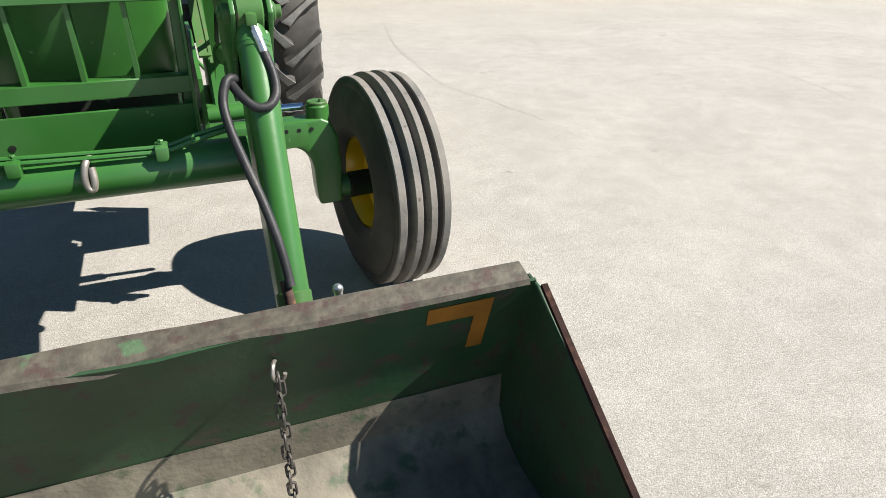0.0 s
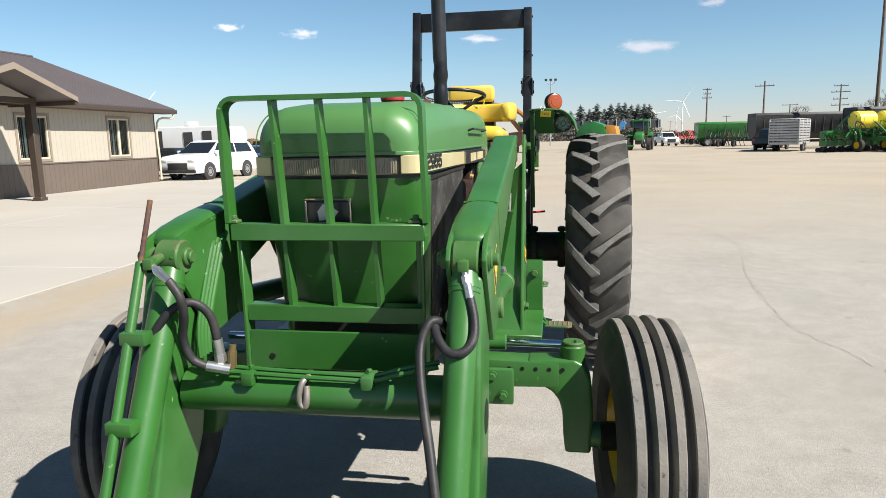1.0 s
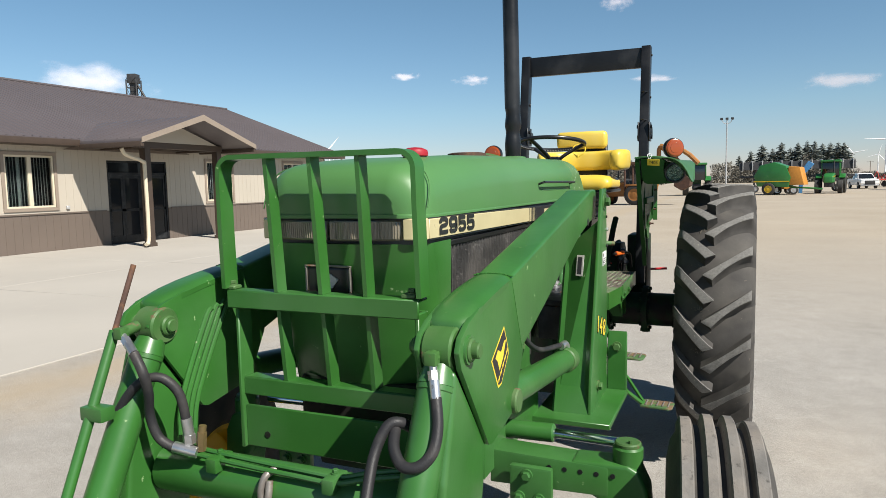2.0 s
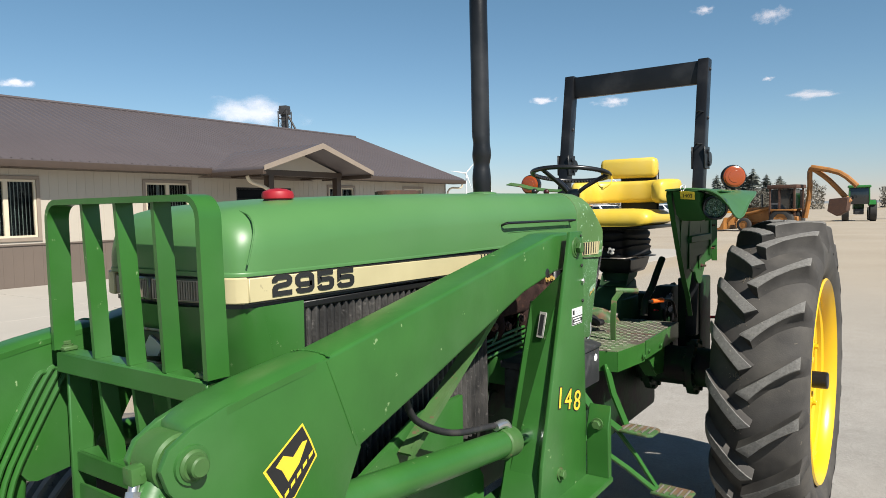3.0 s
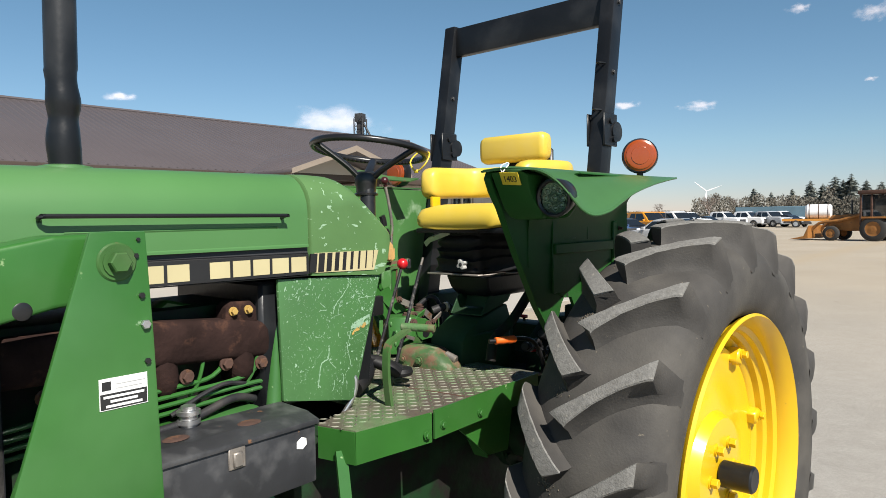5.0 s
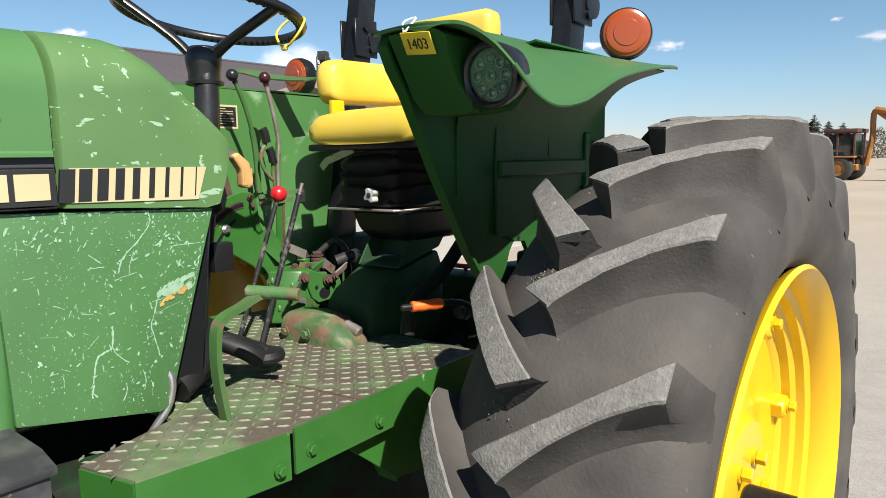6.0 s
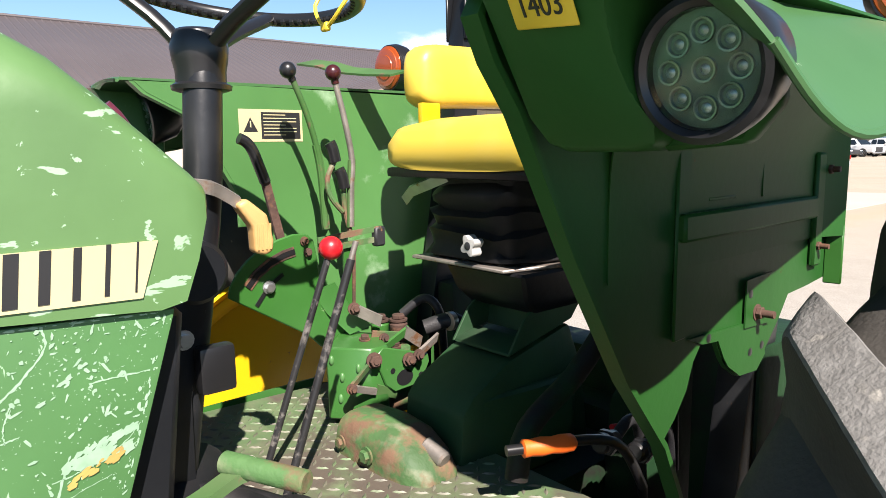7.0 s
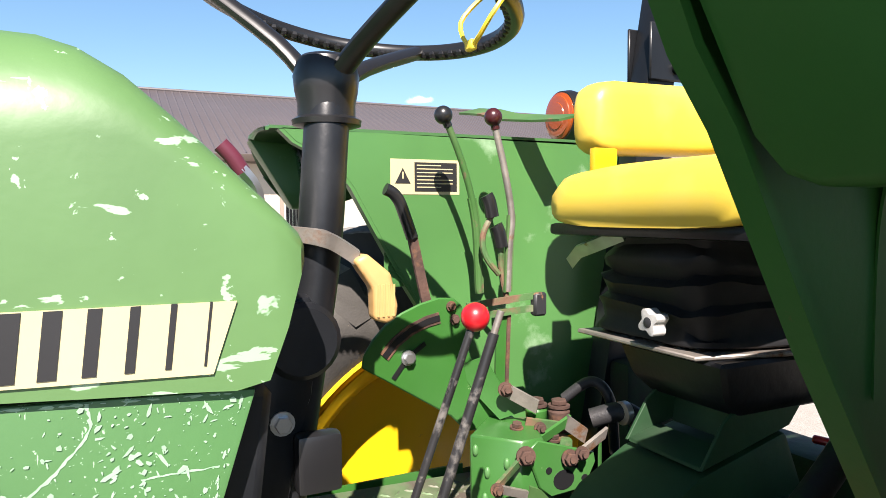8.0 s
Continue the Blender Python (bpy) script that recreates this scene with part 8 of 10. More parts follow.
for k, w in enumerate((0.066, 0.050, 0.074)):
    box(b, x + 0.001, x + 0.0014, -1.606 - w / 2, -1.606 + w / 2, 1.2865 + 0.0085 * k, 1.2910 + 0.0085 * k)
part("sticker_lines", b, white_decal, stk)
b = B()
e1, e2 = Vector((0, 0.359, 0.933)), Vector((0.915, -0.404, 0)).normalized()
m = Matrix((e2, e1.cross(e2).normalized(), e1)).transposed().to_4x4()
m.translation = Vector((0.478, -1.7195, 1.29))
box(b, -0.018, 0.018, -0.002, 0.0, -0.045, 0.045, 0.002, 1, m)
plate = part("serial_plate", b, plate_mat, loader, "small metal rating plate")
b = B()
box(b, -0.010, 0.010, -0.003, -0.0015, -0.036, 0.036, 0.0005, 1, m)
part("plate_field", b, black_worn, plate)

# grille guard
b = B()
gy = -2.915
frame_pts = [(-0.318, gy, 1.345), (-0.322, gy, 1.52), (-0.322, gy, 1.672)]
frame_pts += [(-0.277 - 0.045 * math.cos(radians(15 * k)), gy, 1.682 + 0.045 * math.sin(radians(15 * k))) for k in range(7)]
frame_pts += [(0.262 + 0.045 * math.sin(radians(15 * k)), gy, 1.680 + 0.045 * math.cos(radians(15 * k))) for k in range(7)]
frame_pts += [(0.308, gy, 1.60), (0.31, gy, 1.52), (0.315, gy, 1.345)]
strap(b, frame_pts, (0, 1, 0), 0.055, 0.014)
guard = part("grille_guard", b, green, loader, "green flat-bar grille guard")
for x0, x1 in ((-0.158, -0.140), (-0.011, 0.010), (0.140, 0.152)):
    b = B()
    strap(b, [(x0, gy, 1.722), (x1, gy + 0.005, 1.34)], (0.03, 1, 0), 0.042, 0.013)
    part("guard_bar", b, green, guard)
    b = B()
    strap(b, [(x1, gy + 0.012, 1.30), (x1 + 0.004, gy + 0.03, 1.06)], (0.03, 1, 0), 0.042, 0.013)
    part("guard_bar", b, green, guard)
b = B()
box(b, -0.312, 0.312, gy - 0.024, gy - 0.016, 1.288, 1.340, 0.003, 1)
box(b, -0.312, 0.312, gy - 0.016, gy + 0.035, 1.332, 1.340, 0.003, 1)
part("guard_rail", b, green, guard)
b = B()
box(b, -0.285, 0.300, gy + 0.002, gy + 0.010, 1.022, 1.075, 0.003, 1)
box(b, -0.285, 0.300, gy + 0.010, gy + 0.06, 1.067, 1.075, 0.003, 1)
part("guard_rail", b, green, guard)
for x in (-0.290, 0.300):
    b = B()
    box(b, x - 0.006, x + 0.006, gy - 0.01, gy + 0.05, 0.86, 1.30, 0.003, 1)
    box(b, x - 0.03, x + 0.006, gy + 0.044, gy + 0.05, 0.86, 1.30, 0.002, 1)
    part("guard_post", b, green, guard)
for x in (-0.305, 0.285):
    b = B()
    box(b, x - 0.03, x + 0.012, gy - 0.012, gy + 0.025, 1.340, 1.352, 0.003, 1)
    hexbolt(b, (x - 0.005, gy + 0.005, 1.352), (0, 0, 1), 0.010, 0.014)
    part("guard_clamp", b, green_worn, guard)
b = B()
box(b, -0.285, 0.300, gy + 0.004, gy + 0.014, 0.862, 0.990, 0.003, 1)
part("guard_panel", b, green, guard, "green lower guard plate")
b = B()
rod(b, (-0.208, gy + 0.002, 0.905), (-0.208, gy + 0.0045, 0.905), 0.010, seg=14)
part("panel_hole", b, green_dirty_shade, guard)

# bucket
BX0, BX1 = -0.95, 1.005
bucket_mat = mat("worn_green_bucket_paint", (0.016, 0.052, 0.020), 0.55, var=0.3, scale=4, bump=0.25, bump_scale=45, spots=(0.050, 0.036, 0.028), spot_scale=11, spot_lo=0.55, spot_hi=0.64,
                 spot_rough=0.7, dust=((0.045, 0.042, 0.032), 9, 0.45, 0.8, 0.5))
floor_mat = mat("scoured_bucket_steel", (0.155, 0.137, 0.103), 0.65, var=0.4, scale=7, bump=0.4, bump_scale=70, spots=(0.05, 0.075, 0.04), spot_scale=9, spot_lo=0.55, spot_hi=0.66, dust=((0.10, 0.085, 0.065), 25, 0.5, 0.7, 0.6))
edge_mat = mat("bare_bucket_edge_steel", (0.074, 0.066, 0.050), 0.6, metal=0.15, var=0.4, scale=30, bump=0.4, bump_scale=80, spots=(0.060, 0.038, 0.032), spot_scale=22, spot_lo=0.52, spot_hi=0.64, dust=((0.06, 0.13, 0.06), 12, 0.62, 0.68, 0.7))
back = [(-3.795, 0.700), (-3.70, 0.45), (-3.645, 0.30), (-3.64, 0.18), (-3.70, 0.10), (-3.80, 0.065), (-4.05, 0.055)]
b = B()
inner = [(-3.805, 0.698), (-3.710, 0.45), (-3.655, 0.30), (-3.650, 0.186), (-3.705, 0.110), (-3.80, 0.075), (-4.05, 0.065)]
secs = []
n = 20
for i in range(n + 1):
    x = BX0 + (BX1 - BX0) * i / n
    dent = 0.018 * math.exp(-((x - 0.1) / 0.12) ** 2)
    secs.append([Vector((x, y - (dent if z > 0.6 else 0), z)) for y, z in back] + [Vector((x, y - (dent if z > 0.6 else 0), z)) for y, z in inner[::-1]])
loft(b, secs)
bucket = part("bucket", b, bucket_mat, loader, "wide worn loader bucket resting near the ground")
b = B()
box(b, BX0, BX1, -4.66, -4.05, 0.052, 0.064, 0.002, 1)
part("bucket_floor", b, floor_mat, bucket, "scoured steel bucket floor")
b = B()
lin = [(-3.660, 0.31), (-3.659, 0.30), (-3.654, 0.187), (-3.708, 0.113), (-3.80, 0.079), (-4.05, 0.069)]
loft(b, [[Vector((x, y, z)) for y, z in lin] + [Vector((x, y - 0.003, z + 0.003)) for y, z in lin[::-1]] for x in [BX0 + 0.008 + (BX1 - BX0 - 0.016) * i / 10 for i in range(11)]])
part("bucket_liner", b, floor_mat, bucket, "scoured bare-steel lower bucket")
b = B()
secs = []
for i in range(n + 1):
    x = BX0 + (BX1 - BX0 - 0.02) * i / n
    w = 0.012 * math.exp(-((x - 0.02) / 0.10) ** 2) - 0.01 * math.exp(-((x - 0.25) / 0.12) ** 2)
    yb, yf = -3.745, -3.806 - w * 0.4
    secs.append([Vector((x, y, z)) for y, z in ((yb, 0.726 + w * 0.3), (yf, 0.706 - w), (yf - 0.004, 0.692 - w), (yf + 0.006, 0.690 - w), (yf + 0.006, 0.698 - w), (yb + 0.004, 0.712 + w * 0.3))])
loft(b, secs)
part("bucket_top_edge", b, edge_mat, bucket, "bent bare-steel top edge")
for x in (BX0, BX1):
    b = B()
    prism(b, [(-3.76, 0.695), (-3.82, 0.688), (-4.27, 0.415), (-4.62, 0.19), (-4.66, 0.06), (-4.05, 0.05), (-3.80, 0.055), (-3.69, 0.09), (-3.63, 0.18), (-3.635, 0.30)], "x", x - 0.006, x + 0.006, 0.003, 1)
    sd = part("bucket_side", b, bucket_mat, bucket)
    b = B()
    strap(b, [(x, -3.84, 0.703), (x, -4.27, 0.420), (x, -4.63, 0.192)], (1, 0, 0), 0.016, 0.012)
    part("side_edge", b, rust_dark, sd)
b = B()
prism(b, [(-4.60, 0.052), (-4.60, 0.076), (-4.70, 0.060), (-4.78, 0.042), (-4.78, 0.036)], "x", BX0, BX1, 0.002, 1)
part("cutting_edge", b, edge_mat, bucket)
# L-shaped tape mark inside
b = B()
m0 = lambda y, z: Vector((0, y, z))
for x0, x1, z0, z1 in ((0.722, 0.895, 0.612, 0.668), (0.850, 0.895, 0.482, 0.612)):
    vs = []
    for x, z in ((x0, z0), (x1, z0), (x1, z1), (x0, z1)):
        y = -3.805 + (0.698 - z) / (0.698 - 0.45) * 0.095 - 0.002
        vs.append(b.verts.new((x, y, z)))
    f = b.faces.new(vs)
    r = bmesh.ops.extrude_face_region(b, geom=[f])
    for v in r["geom"]:
        if isinstance(v, bmesh.types.BMVert):
            v.co.y -= 0.0012
bmesh.ops.recalc_face_normals(b, faces=b.faces)
part("tape_mark", b, tape_mat, bucket, "faded orange corner tape")
# pin ears behind the bucket
for x in (0.455, -0.41):
    b = B()
    for dx in (-0.06, 0.05):
        prism(b, [(-3.742, 0.60), (-3.60, 0.58), (-3.55, 0.45), (-3.45, 0.28), (-3.47, 0.20), (-3.628, 0.18), (-3.628, 0.30), (-3.69, 0.46)], "x", x + dx, x + dx + 0.012, 0.003, 1)
    rod(b, (x - 0.08, -3.50, 0.25), (x + 0.08, -3.50, 0.25), 0.022, seg=18)
    rod(b, (x - 0.07, -3.585, 0.50), (x + 0.09, -3.585, 0.50), 0.018, seg=18)
    part("bucket_ear", b, green, bucket)
b = B()
rod(b, (0.545, -3.62, 0.55), (0.545, -3.62, 0.665), 0.011, seg=14)
ball(b, (0.545, -3.62, 0.67), 0.014, u=12, v=8)
part("bucket_pin_handle", b, zinc, bucket)
# chain hanging from a hook
chain = thing("chain", "short steel chain hanging from a hook in the bucket", "chain")
b = B()
tube(b, [(0.358, -3.765, 0.60), (0.350, -3.80, 0.615), (0.345, -3.815, 0.595), (0.352, -3.812, 0.578), (0.366, -3.812, 0.578), (0.372, -3.815, 0.595)], 0.005, 8, 4)
part("chain_hook", b, steel, chain)
k = 0
z, y = 0.575, -3.812
chain_steel = mat("dark_chain_steel", (0.07, 0.062, 0.055), 0.6, metal=0.3, var=0.35, scale=25, bump=0.3, bump_scale=60)
while z > 0.09:
    b = B()
    a = 0.0 if k % 2 else math.pi / 2
    pts = []
    for i in range(12):
        t = 2 * math.pi * i / 12
        q = Vector((0.0105 * math.cos(t), 0, (0.012 if math.sin(t) > 0 else -0.012) + 0.0095 * math.sin(t)))
        q = Matrix.Rotation(a + 0.25 * math.sin(k), 3, "Z") @ q
        pts.append(Vector((0.356 + 0.003 * math.sin(k * 1.7), y, z)) + q)
    tube(b, pts, 0.0036, 6, 2, closed=True)
    part("chain_link", b, chain_steel, chain)
    z -= 0.031
    y = -3.80
    k += 1


# ---- yard and distance ----
def at_az(az, d):
    return 1.0 + d * math.sin(radians(az)), -4.5 + d * math.cos(radians(az))


tyre_far = mat("dusty_vehicle_tyre", (0.030, 0.029, 0.028), 0.85, var=0.2, scale=3, bump=0.1)
car_glass = glassy("tinted_car_glass", (0.012, 0.015, 0.018), 0.03)
lamp_white = glassy("clear_headlamp", (0.75, 0.78, 0.8), 0.08)
lamp_red = glassy("red_tail_lamp", (0.35, 0.01, 0.01), 0.1)
green_far = mat("far_green_paint", (0.022, 0.15, 0.03), 0.4, var=0.15, scale=1.5, bump=0.03, coat=0.2)
red_far = mat("far_red_paint", (0.42, 0.03, 0.02), 0.5, var=0.2, scale=1.5, bump=0.03)
rim_alloy = mat("alloy_rim", (0.55, 0.56, 0.58), 0.3, metal=0.8, var=0.05, bump=0.0)


def paint(name, col):
    return mat(name, col, 0.3, var=0.05, scale=0.7, bump=0.0, coat=0.5)


PAINTS = {"white": white_paint, "black": paint("black_car_paint", (0.02, 0.02, 0.022)), "silver": paint("silver_car_paint", (0.42, 0.43, 0.45)),
          "orange": paint("orange_truck_paint", (0.65, 0.27, 0.02)), "maroon": paint("maroon_car_paint", (0.14, 0.02, 0.02)), "blue": paint("blue_car_paint", (0.05, 0.09, 0.20))}


def road_wheel(parent, x, y, r, w, rim=None, name="wheel", dish=0.0):
    """A wheel whose axle lies along y; the outside faces away from the middle."""
    s = 1 if y > 0 else -1
    b = B()
    lathe(b, [(s * (w * 0.42 - dish), 0.02), (s * (w * 0.46 - dish), r * 0.2), (s * (w * 0.36 - dish), r * 0.35), (s * w * 0.42, r * 0.60), (s * w * 0.3, r * 0.62), (0, r * 0.5)], (x, y, r), "y", 24)
    wh = part(name, b, rim or rim_alloy, parent)
    b = B()
    lathe(b, [(-w / 2, r * 0.6), (-w / 2, r * 0.88), (-w * 0.4, r), (w * 0.4, r), (w / 2, r * 0.88), (w / 2, r * 0.6), (w * 0.3, r * 0.58), (-w * 0.3, r * 0.58)], (x, y, r), "y", 28, closed=False)
    part("tyre", b, tyre_far, wh)
    return wh


SHAPES = {
    "suv": dict(body=[(2.35, 0.30), (2.44, 0.6), (2.42, 0.92), (2.28, 1.06), (1.3, 1.16), (0.2, 1.14), (-2.2, 1.16), (-2.38, 1.0), (-2.4, 0.5), (-2.3, 0.30)],
                cab=[(1.35, 1.14), (0.5, 1.68), (0.15, 1.76), (-1.5, 1.76), (-2.0, 1.64), (-2.3, 1.15)], w=0.95, wb=(1.45, -1.4), r=0.37),
    "car": dict(body=[(2.2, 0.3), (2.28, 0.5), (2.2, 0.72), (1.2, 0.86), (-1.5, 0.92), (-2.15, 0.9), (-2.25, 0.6), (-2.15, 0.3)],
                cab=[(1.2, 0.85), (0.4, 1.35), (0.0, 1.43), (-0.9, 1.42), (-1.65, 0.91)], w=0.9, wb=(1.4, -1.35), r=0.33),
    "pickup": dict(body=[(2.75, 0.45), (2.85, 0.7), (2.8, 1.05), (2.6, 1.15), (1.5, 1.2), (-0.6, 1.2), (-2.8, 1.2), (-2.85, 0.6), (-2.7, 0.45)],
                   cab=[(1.5, 1.18), (0.8, 1.82), (0.5, 1.9), (-0.5, 1.9), (-0.8, 1.82), (-0.95, 1.18)], w=1.0, wb=(1.75, -1.75), r=0.41),
}


def car(kind, colour, at, turn, label, group=""):
    sh = SHAPES[kind]
    th = thing({"suv": "suv", "car": "car", "pickup": "pickup_truck"}[kind], label, {"suv": "car", "car": "car", "pickup": "truck"}[kind], (at[0], at[1], 0), turn, group)
    w = sh["w"]
    col = PAINTS[colour]
    b = B()
    prism(b, sh["body"], "y", -w, w, 0.07, 3)
    if kind == "pickup":
        box(b, -2.72, -1.05, -w + 0.1, w - 0.1, 1.18, 1.22)
    body = part("body", b, col, th)
    b = B()
    c = sh["cab"]
    lo = [Vector((x, -w * (0.95 if z < 1.3 else 0.80), z)) for x, z in c]
    hi = [Vector((x, w * (0.95 if z < 1.3 else 0.80), z)) for x, z in c]
    skin(b, [[b.verts.new(p) for p in lo], [b.verts.new(p) for p in hi]])
    bevel(b, list(b.faces), 0.05, 2)
    part("cabin", b, col, th)
    cx = sum(p[0] for p in c) / len(c)
    zb = c[0][1]
    zt = max(p[1] for p in c)
    for s in (-1, 1):
        for x0, x1 in ((cx + 0.05, c[0][0] - 0.35), (c[-1][0] + 0.35, cx - 0.05)):
            b = B()
            pts = [Vector((x0, s * w * 0.955, zb + 0.06)), Vector((x1, s * w * 0.955, zb + 0.06)), Vector((x1 - (0.42 if x1 > cx else 0), s * w * 0.835, zt - 0.14)), Vector((x0 + (0.2 if x0 < cx - 0.3 else 0), s * w * 0.835, zt - 0.14))]
            a = [b.verts.new(p) for p in pts]
            q = [b.verts.new(p - Vector((0, s * 0.02, 0))) for p in pts]
            skin(b, [a, q])
            part("side_window", b, car_glass, th)
    for (xa, za), (xb, zb2), d in ((c[0], c[1], 1), (c[-1], c[-2], -1)):
        b = B()
        pts = [Vector((xa + d * 0.015 - (xa - xb) * 0.08, -w * 0.86, za + 0.05)), Vector((xa + d * 0.015 - (xa - xb) * 0.08, w * 0.86, za + 0.05)),
               Vector((xb + d * 0.03, w * 0.74, zb2 - 0.03)), Vector((xb + d * 0.03, -w * 0.74, zb2 - 0.03))]
        nrm = Vector((d, 0, 0.7)).normalized() * 0.02
        skin(b, [[b.verts.new(p) for p in pts], [b.verts.new(p + nrm) for p in pts]])
        part("windscreen", b, car_glass, th)
    x0 = sh["body"][1][0]
    b = B()
    box(b, x0 - 0.06, x0 + 0.012, -w * 0.55, w * 0.55, 0.48, 0.78 if kind != "pickup" else 1.0, 0.03, 2)
    part("grille", b, dark_metal, th)
    b = B()
    box(b, x0 - 0.1, x0 + 0.03, -w * 0.96, w * 0.96, 0.34, 0.48, 0.03, 2)
    part("bumper", b, dark_metal if kind != "pickup" else rim_alloy, th)
    for s in (-1, 1):
        b = B()
        box(b, x0 - 0.28, x0 + 0.005, s * w * 0.78 - 0.17, s * w * 0.78 + 0.17, sh["body"][2][1] - 0.10, sh["body"][2][1] + 0.03, 0.04, 2)
        part("headlight", b, lamp_white, th)
        b = B()
        xr = min(p[0] for p in sh["body"])
        box(b, xr - 0.01, xr + 0.12, s * w * 0.86 - 0.1, s * w * 0.86 + 0.1, 0.8, 1.0, 0.03, 2)
        part("tail_light", b, lamp_red, th)
        b = B()
        box(b, c[0][0] - 0.45, c[0][0] - 0.28, s * (w + 0.02), s * (w + 0.16), zb + 0.02, zb + 0.16, 0.03, 2) if s > 0 else box(b, c[0][0] - 0.45, c[0][0] - 0.28, s * (w + 0.16), s * (w + 0.02), zb + 0.02, zb + 0.16, 0.03, 2)
        part("mirror", b, col, th)
        for x in sh["wb"]:
            b = B()
            lathe(b, [(s * (w - 0.02), sh["r"] * 1.16), (s * (w + 0.008), sh["r"] * 1.13), (s * (w + 0.008), 0.02), (s * (w - 0.02), 0.02)], (x, 0, sh["r"]), "y", 24)
            part("wheel_arch", b, dark_metal, th)
            road_wheel(th, x, s * (w - 0.08), sh["r"], 0.23)
    return th


def farm_tractor(at, turn, label, size=1.0, group=""):
    th = thing("farm_tractor", label, "tractor", (at[0], at[1], 0), turn, group)
    th.scale = (size,) * 3
    b = B()
    prism(b, [(0.4, 1.0), (0.4, 1.95), (2.6, 1.85), (3.1, 1.6), (3.15, 1.0)], "y", -0.42, 0.42, 0.12, 3)
    part("hood", b, green_far, th)
    b = B()
    prism(b, [(0.45, 1.62), (3.05, 1.52), (3.05, 1.58), (0.45, 1.70)], "y", -0.43, 0.43)
    part("stripe", b, yellow, th)
    b = B()
    box(b, -0.9, 3.0, -0.35, 0.35, 0.6, 1.1, 0.05, 2)
    part("chassis", b, dark_metal, th)
    for x in (-1.25, 0.35):
        for s in (-1, 1):
            b = B()
            tube(b, [(x, s * 0.78, 1.35), (x + (0.06 if x < 0 else -0.1), s * 0.74, 3.0)], 0.05, 8, 1)
            part("cab_post", b, green_far, th)
    b = B()
    box(b, -1.2, 0.28, -0.74, 0.74, 1.5, 2.95, 0.06, 2)
    part("cab_glass", b, car_glass, th)
    b = B()
    box(b, -1.4, 0.5, -0.88, 0.88, 2.95, 3.18, 0.08, 3)
    part("cab_roof", b, green_far, th)
    for s in (-1, 1):
        b = B()
        prism(b, [(-1.5, 1.5), (-0.9, 1.85), (0.0, 1.85), (0.5, 1.5), (0.4, 1.4), (-0.05, 1.7), (-0.85, 1.7), (-1.4, 1.4)], "y", min(s * 0.7, s * 1.25), max(s * 0.7, s * 1.25), 0.02, 1)
        part("fender", b, green_far, th)
        road_wheel(th, -0.45, s * 1.05, 0.95, 0.55, yellow, "rear_wheel", 0.12)
        road_wheel(th, 2.4, s * 0.95, 0.62, 0.4, yellow, "front_wheel", 0.08)
    b = B()
    tube(b, [(0.6, 0.3, 1.9), (0.6, 0.3, 3.1)], 0.06, 10, 1)
    part("exhaust_pipe", b, dark_metal, th)
    return th


